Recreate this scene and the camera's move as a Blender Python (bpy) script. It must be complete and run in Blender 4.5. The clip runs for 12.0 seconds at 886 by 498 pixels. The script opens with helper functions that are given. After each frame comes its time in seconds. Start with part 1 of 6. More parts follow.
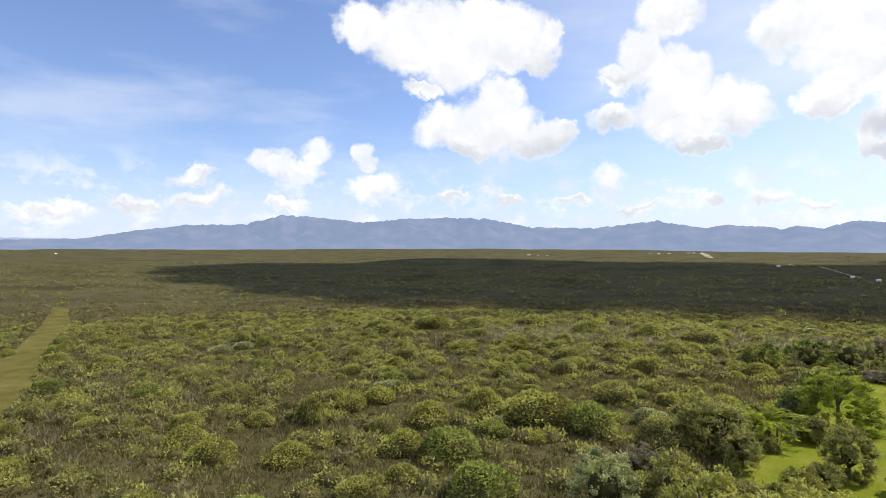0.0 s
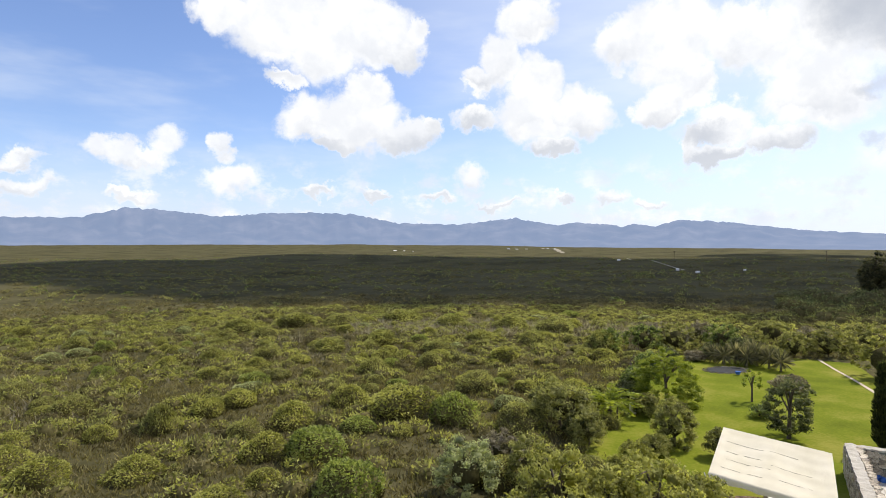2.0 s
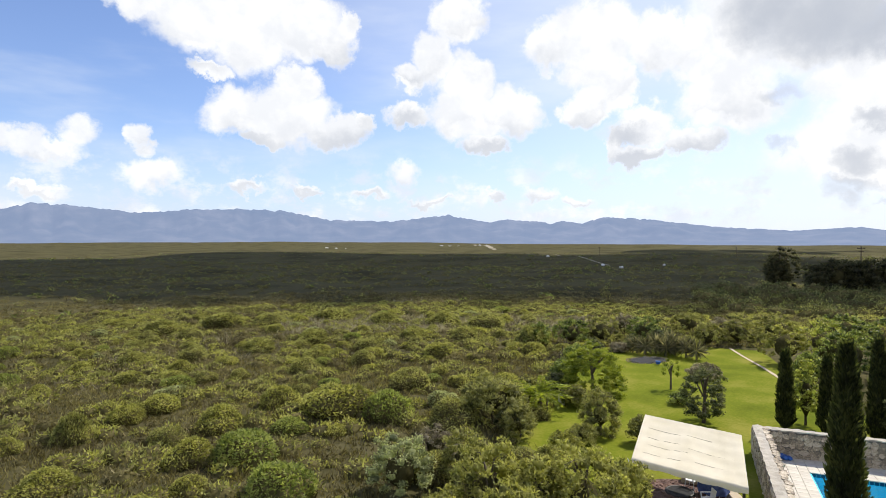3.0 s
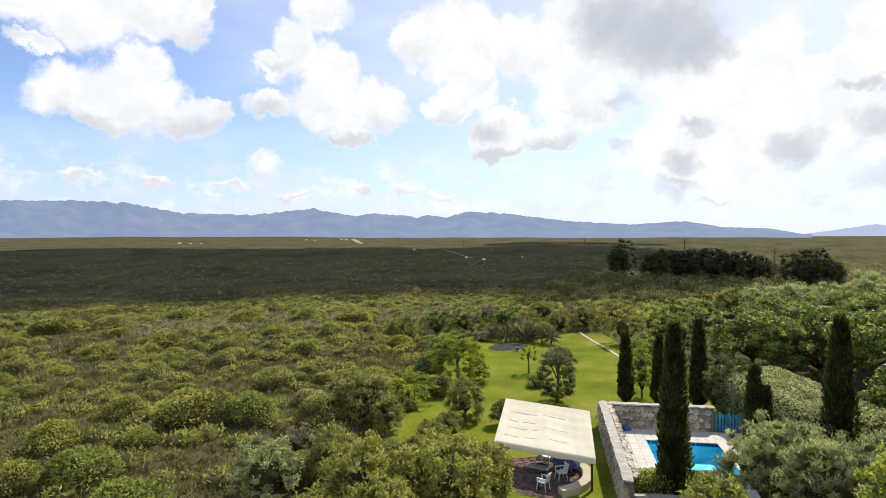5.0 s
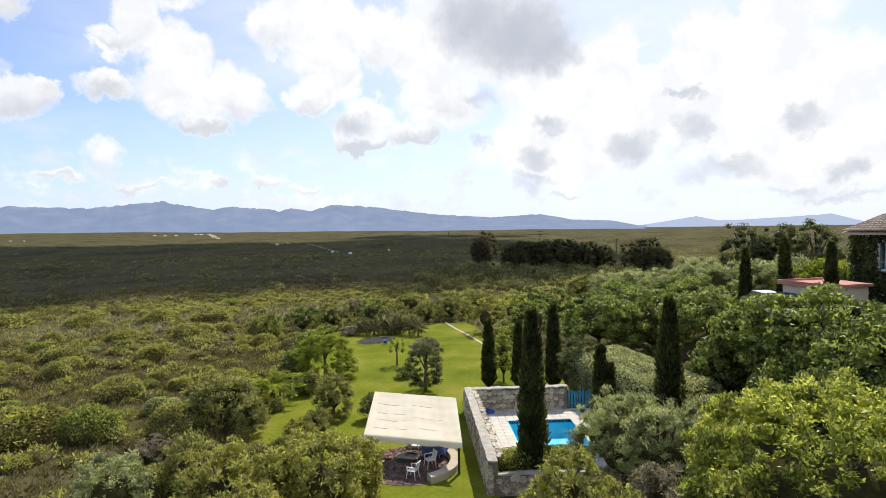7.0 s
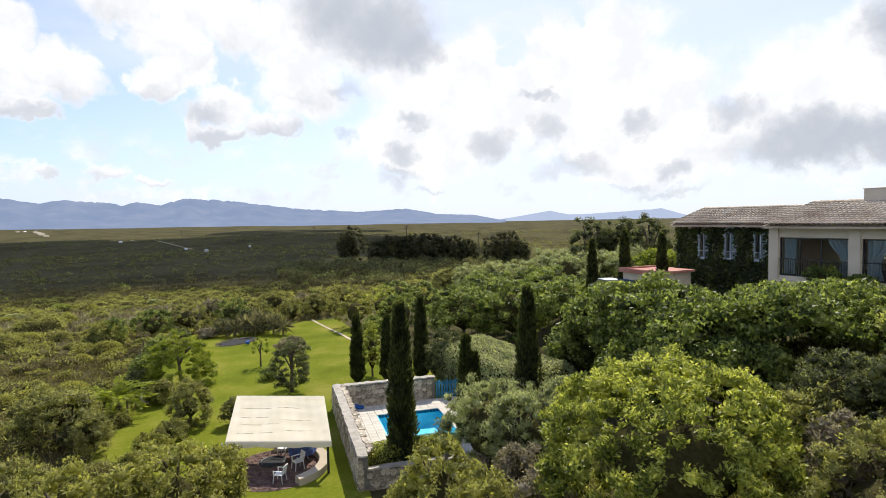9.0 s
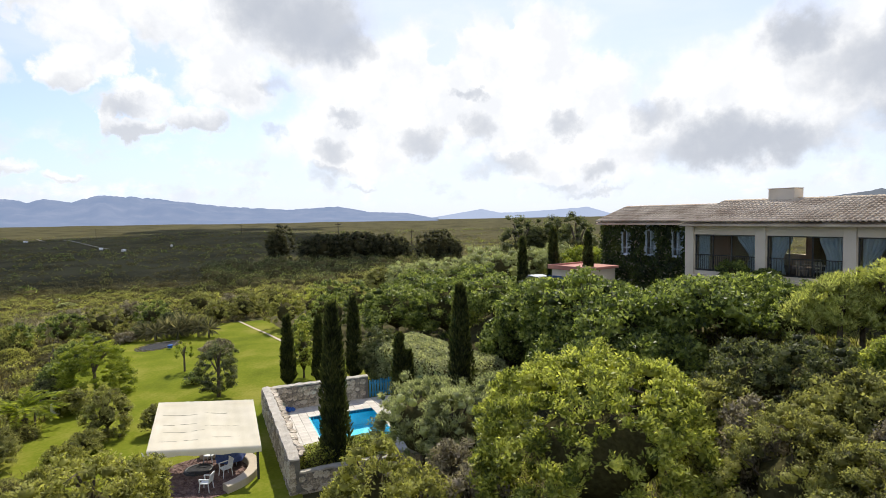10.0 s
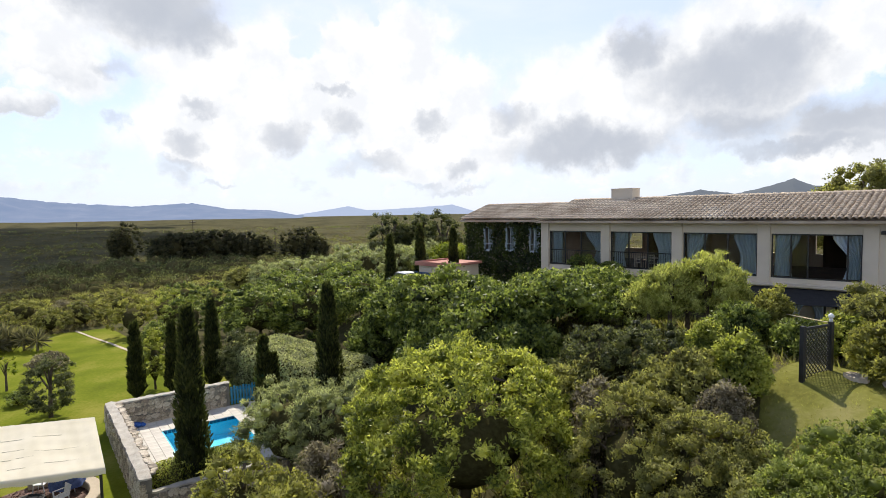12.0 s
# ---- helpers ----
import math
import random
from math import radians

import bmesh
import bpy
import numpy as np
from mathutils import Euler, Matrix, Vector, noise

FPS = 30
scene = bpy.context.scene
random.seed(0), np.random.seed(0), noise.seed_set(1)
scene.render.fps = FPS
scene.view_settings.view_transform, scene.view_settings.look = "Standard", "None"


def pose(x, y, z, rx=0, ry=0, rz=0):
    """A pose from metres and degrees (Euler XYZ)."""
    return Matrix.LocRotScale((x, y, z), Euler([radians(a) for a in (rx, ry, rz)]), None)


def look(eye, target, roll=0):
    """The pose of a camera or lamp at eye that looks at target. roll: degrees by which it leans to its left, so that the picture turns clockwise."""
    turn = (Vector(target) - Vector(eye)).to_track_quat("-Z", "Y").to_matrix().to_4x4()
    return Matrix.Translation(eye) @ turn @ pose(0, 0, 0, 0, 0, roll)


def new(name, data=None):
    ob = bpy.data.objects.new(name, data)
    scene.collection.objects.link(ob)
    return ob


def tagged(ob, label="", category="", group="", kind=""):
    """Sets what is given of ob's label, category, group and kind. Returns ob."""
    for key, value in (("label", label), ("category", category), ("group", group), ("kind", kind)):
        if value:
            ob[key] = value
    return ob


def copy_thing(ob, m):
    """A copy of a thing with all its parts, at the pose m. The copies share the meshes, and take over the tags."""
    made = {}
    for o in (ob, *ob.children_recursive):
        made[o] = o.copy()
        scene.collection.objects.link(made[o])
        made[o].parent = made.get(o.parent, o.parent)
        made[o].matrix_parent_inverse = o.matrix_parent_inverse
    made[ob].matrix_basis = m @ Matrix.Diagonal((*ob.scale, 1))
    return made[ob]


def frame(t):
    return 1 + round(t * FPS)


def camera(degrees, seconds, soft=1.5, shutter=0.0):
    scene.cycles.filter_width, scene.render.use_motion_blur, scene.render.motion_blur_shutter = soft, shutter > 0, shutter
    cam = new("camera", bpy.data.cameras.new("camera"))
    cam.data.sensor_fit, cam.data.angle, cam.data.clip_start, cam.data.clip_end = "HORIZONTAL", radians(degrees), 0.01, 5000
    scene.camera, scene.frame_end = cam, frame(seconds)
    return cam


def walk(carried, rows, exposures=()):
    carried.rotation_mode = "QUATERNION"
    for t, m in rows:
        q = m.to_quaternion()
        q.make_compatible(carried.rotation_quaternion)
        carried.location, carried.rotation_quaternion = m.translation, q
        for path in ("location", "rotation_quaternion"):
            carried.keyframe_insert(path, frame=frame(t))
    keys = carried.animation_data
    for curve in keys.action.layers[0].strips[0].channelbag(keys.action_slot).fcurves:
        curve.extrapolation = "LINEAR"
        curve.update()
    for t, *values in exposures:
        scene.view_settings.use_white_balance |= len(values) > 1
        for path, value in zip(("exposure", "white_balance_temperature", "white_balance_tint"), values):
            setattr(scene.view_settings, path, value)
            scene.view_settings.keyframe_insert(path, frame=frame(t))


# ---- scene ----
# ---- camera: hovers 13 m over the lawn and turns where it is ----
EYE_Z = 13.0
cam = camera(75.3, 12.0, soft=0.8)
TURN = [(0.0, 0, 0, 0), (0.5, -3.34, -0.12, -0.06), (1.0, -6.65, -0.19, -0.08), (1.5, -9.97, -0.28, -0.06),
        (2.0, -13.27, -0.43, -0.02), (2.5, -16.59, -0.60, 0.06), (3.0, -19.94, -0.74, 0.16), (5.0, -33.17, -1.42, 0.42),
        (5.5, -36.48, -1.59, 0.55), (6.0, -39.80, -1.79, 0.66), (6.5, -43.11, -2.02, 0.79), (7.0, -46.43, -2.23, 0.88),
        (9.0, -59.67, -3.00, 1.12), (9.5, -63.02, -3.15, 1.13), (10.0, -66.37, -3.32, 1.11), (10.5, -69.70, -3.46, 1.07),
        (11.0, -72.98, -3.58, 1.04), (11.5, -76.26, -3.70, 1.02), (12.0, -79.55, -3.82, 1.02)]
walk(cam, [(t, pose(0, 0, EYE_Z, 90 + p, r, y)) for t, y, p, r in TURN])

# ---- sun and sky ----
SUN_AZ, SUN_EL = radians(73), radians(50)          # clockwise from +y, above the horizon
SUN_WAY = Vector((math.sin(SUN_AZ) * math.cos(SUN_EL), math.cos(SUN_AZ) * math.cos(SUN_EL), math.sin(SUN_EL)))
lamp = bpy.data.lights.new("sun", "SUN")
lamp.energy, lamp.angle, lamp.color = 5.0, radians(0.55), (1.0, 0.94, 0.82)
new("sun", lamp).matrix_world = look((0, 0, 0), -SUN_WAY)

# broken cloud, part by part: bearing, height over the horizon, half width, half height (degrees)
CUMULUS = [(-7.8, 21.1, 2.8, 2.2), (-3.6, 20.0, 5.0, 3.5), (1.5, 19.3, 5.6, 3.8), (6.0, 20.0, 4.5, 3.2), (9.3, 18.8, 2.5, 2.0), (10.6, 20.2, 1.2, 1.2),
           (3.4, 22.7, 2.5, 1.2), (-1.9, 15.4, 2.1, 0.9), (0.6, 12.0, 3.4, 2.4), (4.8, 12.0, 4.5, 3.1), (6.0, 14.9, 2.3, 1.8), (9.6, 11.0, 3.0, 1.7),
           (12.0, 11.7, 1.1, 1.0), (3.2, 9.5, 2.8, 0.9), (21.5, 20.8, 2.8, 2.2), (19.1, 17.8, 2.0, 2.3), (17.0, 15.8, 1.8, 1.4), (22.3, 15.6, 2.7, 2.4),
           (26.5, 12.7, 3.4, 2.5), (22.5, 12.4, 3.6, 2.4), (16.8, 12.5, 2.5, 1.2), (23.9, 9.5, 2.1, 1.2)]
CUMULUS_HIGH = [(31.2, 18.4, 2.7, 2.1), (34.4, 16.8, 2.9, 2.5), (36.6, 14.6, 1.8, 2.5), (33.2, 12.6, 1.8, 1.6), (36.8, 9.7, 0.8, 1.8),
                (31.1, 18.9, 3.0, 2.2), (34.6, 19.2, 3.9, 3.4), (35.9, 15.6, 2.3, 2.2), (40.2, 17.9, 3.0, 2.6), (42.9, 16.7, 2.4, 2.6),
                (39.2, 11.1, 2.6, 2.0), (38.7, 8.3, 2.3, 1.1), (43.1, 9.1, 2.9, 1.5), (45.9, 13.7, 3.2, 2.8), (34.1, 13.0, 1.8, 2.1)]
SMALL_CLOUDS = [(-12.5, 8.8, 1.8, 1.7), (-16.9, 7.8, 1.7, 1.1), (-14.8, 7.4, 3.2, 1.0), (-6.5, 6.3, 2.3, 1.3), (-7.2, 8.9, 1.0, 1.2), (-23.6, 6.7, 2.1, 0.7),
                (15.7, 7.0, 1.8, 1.3), (29.5, 4.7, 2.0, 0.8), (33.6, 4.2, 1.8, 0.6), (0.9, 5.2, 2.4, 0.6), (6.8, 4.6, 1.9, 0.5), (12.5, 4.9, 1.9, 0.6),
                (18.3, 4.2, 2.9, 0.5), (24.9, 4.9, 1.3, 0.6), (-34.3, 3.2, 3.3, 0.8), (-27.9, 4.1, 2.2, 0.6), (-23.4, 4.6, 2.4, 0.8), (-15.6, 4.3, 1.9, 0.6)]
BRIGHT_BANK = [(50.7, 18.3, 7.8, 4.3), (57.7, 13.3, 5.3, 4.4), (64.7, 13.9, 4.8, 4.1), (70.8, 12.5, 4.2, 4.4), (61.1, 8.0, 7.4, 3.0),
               (46.4, 12.5, 4.3, 2.6), (67.5, 12.7, 9.8, 6.2), (76.2, 14.3, 6.3, 5.0), (79.3, 6.9, 10.2, 4.2), (58.5, 7.6, 8.8, 3.8), (92.0, 9.3, 6.0, 5.1),
               (97.6, 11.3, 4.5, 5.2), (70.7, 12.2, 8.6, 5.7), (78.4, 11.7, 6.6, 4.7), (94.2, 9.0, 9.3, 5.7), (106.2, 11.9, 8.8, 6.0),
               (114.5, 5.0, 5.6, 3.6), (114.3, 13.3, 4.5, 3.4)]
# the same broken cloud round the rest of the sky
REST_OF_SKY = [(136, 12, 16, 10), (150, 20, 16, 9), (172, 34, 20, 9), (-168, 13, 16, 8), (-150, 28, 18, 10), (-128, 15, 18, 9), (-104, 32, 20, 10),
               (-82, 15, 16, 8), (-62, 28, 12, 7), (-112, 55, 30, 9), (170, 58, 30, 9)]
# shaded undersides and thin grey shreds
SHADES = [(49.6, 19.1, 3.7, 2.9), (53.8, 18.0, 5.6, 3.3), (56.8, 16.5, 2.9, 2.4), (105.8, 11.2, 7.2, 3.1), (108.8, 12.7, 4.2, 2.3), (98.2, 14.6, 2.4, 2.5),
          (94.7, 5.5, 8.4, 1.8), (91.8, 6.7, 3.6, 2.0), (106.3, 6.9, 5.2, 2.0), (114.1, 7.1, 4.8, 2.5), (110.6, 4.9, 7.6, 1.0)]
SOFT_SHADES = [(64.6, 6.8, 2.2, 1.4), (55.7, 6.4, 2.0, 1.0), (49.9, 8.8, 0.7, 0.6), (57.0, 9.5, 1.7, 0.7), (69.9, 8.3, 1.4, 1.7), (78.2, 8.1, 1.4, 1.1),
               (71.8, 4.4, 4.1, 1.0), (82.2, 4.3, 1.4, 1.0), (54.4, 3.7, 1.6, 1.0), (58.7, 3.2, 1.9, 0.4), (50.7, 12.8, 1.6, 0.8), (37.6, 10.4, 1.8, 1.1),
               (86.6, 8.7, 2.1, 1.5), (78.2, 2.7, 2.1, 0.4), (86.4, 8.8, 1.9, 1.4), (69.7, 11.9, 1.2, 0.5), (55.2, 4.5, 2.1, 0.7), (81.6, 2.4, 3.4, 0.4)]
# openings between the clouds
GAPS = [(27.0, 18.3, 3.0, 3.0), (31.9, 13.3, 2.1, 2.6), (33.5, 6.9, 2.8, 1.9), (67.0, 17.5, 2.7, 1.0), (24.1, 4.7, 3.2, 0.4), (84.7, 15.9, 5.2, 2.1),
        (66.7, 15.8, 1.4, 1.4), (72.8, 18.7, 0.9, 1.4), (31.8, 7.0, 4.1, 1.4), (85.7, 16.8, 4.6, 2.2), (67.7, 18.5, 2.1, 1.2), (43.8, 8.1, 2.2, 1.3)]


def sky():
    world = bpy.data.worlds.new("sky")
    scene.world = world
    world.use_nodes = True
    nt = world.node_tree
    N, L = nt.nodes, nt.links
    N.clear()

    def math_(op, a, b=None, c=None, clamp=False):
        n = N.new("ShaderNodeMath")
        n.operation, n.use_clamp = op, clamp
        for i, v in enumerate((a, b, c)):
            if v is None:
                continue
            if isinstance(v, (int, float)):
                n.inputs[i].default_value = v
            else:
                L.new(v, n.inputs[i])
        return n.outputs[0]

    def vec(op, a, b=None):
        n = N.new("ShaderNodeVectorMath")
        n.operation = op
        for i, v in enumerate((a, b)):
            if v is None:
                continue
            if isinstance(v, tuple):
                n.inputs[i].default_value = v
            else:
                L.new(v, n.inputs[i])
        return n.outputs["Value" if op in ("DOT_PRODUCT", "LENGTH") else 0]

    def noise_(v, scale, detail, rough=0.55):
        n = N.new("ShaderNodeTexNoise")
        n.inputs["Scale"].default_value, n.inputs["Detail"].default_value, n.inputs["Roughness"].default_value = scale, detail, rough
        L.new(v, n.inputs["Vector"])
        return n

    def ramp(v, lo, hi):
        n = N.new("ShaderNodeMapRange")
        n.interpolation_type = "SMOOTHSTEP"
        n.inputs["From Min"].default_value, n.inputs["From Max"].default_value = lo, hi
        L.new(v, n.inputs["Value"])
        return n.outputs[0]

    def mix(f, a, b):
        n = N.new("ShaderNodeMix")
        n.data_type = "RGBA"
        L.new(f, n.inputs[0])
        for i, v in ((6, a), (7, b)):
            if isinstance(v, tuple):
                n.inputs[i].default_value = (*v, 1)
            else:
                L.new(v, n.inputs[i])
        return n.outputs[2]

    way = N.new("ShaderNodeTexCoord").outputs["Generated"]
    sep = N.new("ShaderNodeSeparateXYZ")
    L.new(way, sep.inputs[0])
    bearing = math_("MULTIPLY", math_("ARCTAN2", sep.outputs[0], sep.outputs[1]), 180 / math.pi)
    height = math_("MULTIPLY", math_("ARCSINE", sep.outputs[2]), 180 / math.pi)
    comb = N.new("ShaderNodeCombineXYZ")
    L.new(bearing, comb.inputs[0]), L.new(height, comb.inputs[1])
    def wobble(scale, detail, rough, amount):
        v = vec("SCALE", vec("SUBTRACT", noise_(way, scale, detail, rough).outputs["Color"], (0.5, 0.5, 0.5)))
        v.node.inputs["Scale"].default_value = amount
        return v

    warped = vec("ADD", vec("ADD", comb.outputs[0], wobble(9, 3, 0.5, 3.4)), wobble(30, 6, 0.6, 3.6))

    def field(rows, shift=(0, 0, 0), blend=0.18):
        least = None
        for a, e, ra, re in rows:
            d = vec("MULTIPLY", vec("SUBTRACT", warped, (a - shift[0], e - shift[1], 0)), (1 / ra, 1 / re, 0))
            d = vec("DOT_PRODUCT", d, d)
            least = d if least is None else math_("SMOOTH_MIN", least, d, blend)
        return least

    heaps = CUMULUS + CUMULUS_HIGH
    here = field(heaps)
    small = field(SMALL_CLOUDS)
    bank = field(BRIGHT_BANK + REST_OF_SKY, blend=0.4)
    gap = math_("SUBTRACT", 1.0, ramp(field(GAPS), 0.3, 1.4))
    heap_cover = math_("SUBTRACT", 1.0, ramp(here, 0.5, 1.38))
    small_cover = math_("MULTIPLY", math_("SUBTRACT", 1.0, ramp(small, 0.25, 1.4)), 0.95)
    bank_cover = math_("MULTIPLY", math_("SUBTRACT", 1.0, ramp(bank, 0.5, 1.5)), math_("SUBTRACT", 1.0, math_("MULTIPLY", gap, 0.85)))
    cover = math_("MAXIMUM", math_("MAXIMUM", heap_cover, small_cover), bank_cover)
    # undersides: where the heap ends a little further down
    below = ramp(math_("SUBTRACT", field(heaps, (0.5, -1.5, 0)), here), -0.1, 2.4)
    below = math_("MULTIPLY", math_("MULTIPLY", below, ramp(math_("SUBTRACT", 1.0, here), -0.3, 0.5)), 0.66)
    below_small = math_("MULTIPLY", math_("MULTIPLY", ramp(math_("SUBTRACT", field(SMALL_CLOUDS, (0.2, -0.6, 0)), small), 0.0, 1.6), small_cover), 0.45)
    shade = math_("SUBTRACT", 1.0, ramp(field(SHADES, blend=0.5), -0.25, 1.85))
    soft = math_("MULTIPLY", math_("SUBTRACT", 1.0, ramp(field(SOFT_SHADES, blend=0.4), -0.5, 2.1)), 0.8)
    shade = math_("MAXIMUM", math_("MAXIMUM", shade, soft), math_("MAXIMUM", below, below_small))
    cover = math_("MAXIMUM", cover, math_("MULTIPLY", math_("MAXIMUM", soft, shade), 0.9))
    # far rows of small cumulus, foreshortened towards the horizon
    flat = N.new("ShaderNodeCombineXYZ")
    L.new(math_("MULTIPLY", bearing, 0.3), flat.inputs[0])
    L.new(math_("MULTIPLY", math_("POWER", math_("MAXIMUM", height, 0.05), 0.8), 0.75), flat.inputs[1])
    far = noise_(flat.outputs[0], 1.0, 6, 0.6).outputs[0]
    band = math_("MULTIPLY", ramp(height, 0.2, 2.5), math_("SUBTRACT", 1.0, ramp(height, 4.5, 10)))
    rows = math_("MULTIPLY", ramp(far, 0.46, 0.66), math_("MULTIPLY", band, 0.8))
    veil = math_("MULTIPLY", ramp(noise_(vec("MULTIPLY", way, (1.2, 1.2, 5)), 2.2, 5).outputs[0], 0.42, 0.75), 0.45)
    base = N.new("ShaderNodeTexSky")
    base.sky_type, base.sun_disc = "NISHITA", False
    base.sun_elevation, base.sun_rotation = SUN_EL, SUN_AZ
    base.air_density, base.dust_density, base.ozone_density, base.altitude = 1.0, 0.2, 3.0, 50
    blue = vec("MULTIPLY", base.outputs[0], (0.15, 0.145, 0.165))
    low = math_("MULTIPLY", math_("SUBTRACT", 1.0, ramp(height, -1.0, 11.0)), 0.8)
    near_sun = vec("DOT_PRODUCT", way, tuple(SUN_WAY))
    glow = math_("MULTIPLY", math_("MULTIPLY", ramp(near_sun, 0.30, 0.95), math_("SUBTRACT", 1.0, ramp(height, 24, 42))), 0.62)
    c = mix(veil, mix(low, blue, (0.63, 0.75, 0.99)), (0.84, 0.90, 1.0))
    c = mix(glow, c, (1.0, 1.03, 1.07))
    puff_noise = ramp(noise_(way, 17, 6, 0.6).outputs[0], 0.35, 0.7)
    white = mix(puff_noise, (0.90, 0.92, 0.96), (1.08, 1.08, 1.08))
    cloud = mix(math_("MULTIPLY", shade, 0.92), white, (0.50, 0.54, 0.62))
    c = mix(rows, c, mix(puff_noise, (0.80, 0.84, 0.92), (1.06, 1.06, 1.08)))
    c = mix(cover, c, cloud)
    bg = N.new("ShaderNodeBackground")
    L.new(c, bg.inputs[0])
    bg.inputs[1].default_value = 1.0
    out = N.new("ShaderNodeOutputWorld")
    L.new(bg.outputs[0], out.inputs[0])


sky()
scene.view_settings.exposure = 0.05

# ---- materials ----


def material(name, colours, scale=3.0, rough=0.85, bump=0.2, detail=6, fine=18.0, metal=0.0, island=0.0, object_=0.0, spots=0.35,
             coords="Object", spec=0.5, translucent=0.0, stretch=(1, 1, 1), through_tint=(1, 1, 1)):
    """A node material: colours mixed by noise at two scales, with bump, and lightness that varies piece by piece."""
    m = bpy.data.materials.new(name)
    m.use_nodes = True
    N, L = m.node_tree.nodes, m.node_tree.links
    p = N["Principled BSDF"]
    tc = N.new("ShaderNodeTexCoord")
    mp = N.new("ShaderNodeMapping")
    mp.inputs["Scale"].default_value = stretch
    L.new(tc.outputs[coords], mp.inputs[0])
    a, b = N.new("ShaderNodeTexNoise"), N.new("ShaderNodeTexNoise")
    for n, s, d in ((a, scale, detail), (b, fine, 4)):
        n.inputs["Scale"].default_value, n.inputs["Detail"].default_value = s, d
        L.new(mp.outputs[0], n.inputs["Vector"])
    mixv = N.new("ShaderNodeMath")
    mixv.operation = "MULTIPLY_ADD"
    mixv.inputs[1].default_value = spots
    L.new(b.outputs[0], mixv.inputs[0])
    sub = N.new("ShaderNodeMath")
    sub.operation = "MULTIPLY_ADD"
    sub.inputs[1].default_value, sub.inputs[2].default_value = 1.9, -0.45 - spots / 2
    L.new(a.outputs[0], sub.inputs[0])
    L.new(sub.outputs[0], mixv.inputs[2])
    last = mixv.outputs[0]
    if island or object_:
        src = N.new("ShaderNodeNewGeometry").outputs["Random Per Island"] if island else N.new("ShaderNodeObjectInfo").outputs["Random"]
        add = N.new("ShaderNodeMath")
        add.operation = "MULTIPLY_ADD"
        add.inputs[1].default_value = island or object_
        L.new(src, add.inputs[0])
        sh = N.new("ShaderNodeMath")
        sh.operation = "SUBTRACT"
        sh.inputs[1].default_value = (island or object_) / 2
        L.new(last, sh.inputs[0])
        L.new(sh.outputs[0], add.inputs[2])
        last = add.outputs[0]
    r = N.new("ShaderNodeValToRGB")
    els = r.color_ramp.elements
    while len(els) < len(colours):
        els.new(0.5)
    for i, c in enumerate(colours):
        els[i].position = 0.12 + 0.76 * i / max(1, len(colours) - 1)
        els[i].color = (*c, 1)
    L.new(last, r.inputs[0])
    L.new(r.outputs[0], p.inputs["Base Color"])
    p.inputs["Roughness"].default_value, p.inputs["Metallic"].default_value = rough, metal
    p.inputs["Specular IOR Level"].default_value = spec
    if bump:
        bp = N.new("ShaderNodeBump")
        bp.inputs["Strength"].default_value, bp.inputs["Distance"].default_value = bump, 0.05
        L.new(b.outputs[0], bp.inputs["Height"])
        L.new(bp.outputs[0], p.inputs["Normal"])
    if translucent:
        tr = N.new("ShaderNodeBsdfTranslucent")
        lit = N.new("ShaderNodeMix")
        lit.data_type, lit.blend_type = "RGBA", "MULTIPLY"
        lit.inputs[0].default_value = 1.0
        lit.inputs[7].default_value = (*through_tint, 1)
        L.new(r.outputs[0], lit.inputs[6])
        L.new(lit.outputs[2], tr.inputs[0])
        mx = N.new("ShaderNodeMixShader")
        mx.inputs[0].default_value = translucent
        L.new(p.outputs[0], mx.inputs[1]), L.new(tr.outputs[0], mx.inputs[2])
        L.new(mx.outputs[0], N["Material Output"].inputs[0])
    return m


def foliage(name, dark, mid, light, rough=0.5, scale=0.9, thin=0.5):
    return material(name, (dark, mid, light), scale=scale, fine=7, island=0.75, rough=rough, bump=0, translucent=thin, through_tint=(1.5, 1.52, 0.9), spec=0.3, coords="Object")


GROUND = material("heath_soil", ((0.042, 0.038, 0.017), (0.066, 0.060, 0.027), (0.10, 0.088, 0.043), (0.08, 0.078, 0.029)), scale=0.03, fine=1.1, spots=1.0, spec=0.02, bump=0.6, rough=0.95, detail=11)
LAWN = material("mown_grass", ((0.10, 0.125, 0.012), (0.15, 0.175, 0.016), (0.235, 0.225, 0.042)), spec=0.02, scale=0.22, fine=5, spots=0.6, bump=0.5, rough=0.9, detail=8)
STRIP = material("mown_strip_grass", ((0.08, 0.073, 0.018), (0.12, 0.107, 0.03), (0.16, 0.136, 0.045)), spec=0.02, scale=0.3, fine=4, spots=0.6, bump=0.5, rough=0.95)
GATE_GRASS = material("thin_yellow_grass", ((0.12, 0.115, 0.028), (0.19, 0.185, 0.045), (0.26, 0.235, 0.085)), spec=0.02, scale=0.7, fine=6, spots=0.6, bump=0.5, rough=0.95)
SAND = material("sandy_track", ((0.25, 0.21, 0.15), (0.36, 0.31, 0.23)), scale=0.6, fine=5, rough=0.95)
BRUSH = foliage("heath_brush", (0.06, 0.046, 0.023), (0.145, 0.122, 0.054), (0.25, 0.215, 0.11), 0.8, 0.11, 0.3)
HEATH = foliage("heath_sprig_leaf", (0.066, 0.054, 0.02), (0.165, 0.138, 0.052), (0.27, 0.235, 0.098), 0.8, 0.1, 0.35)
FYNBOS = foliage("fynbos_leaf", (0.10, 0.10, 0.034), (0.25, 0.245, 0.08), (0.41, 0.40, 0.145), 0.7)
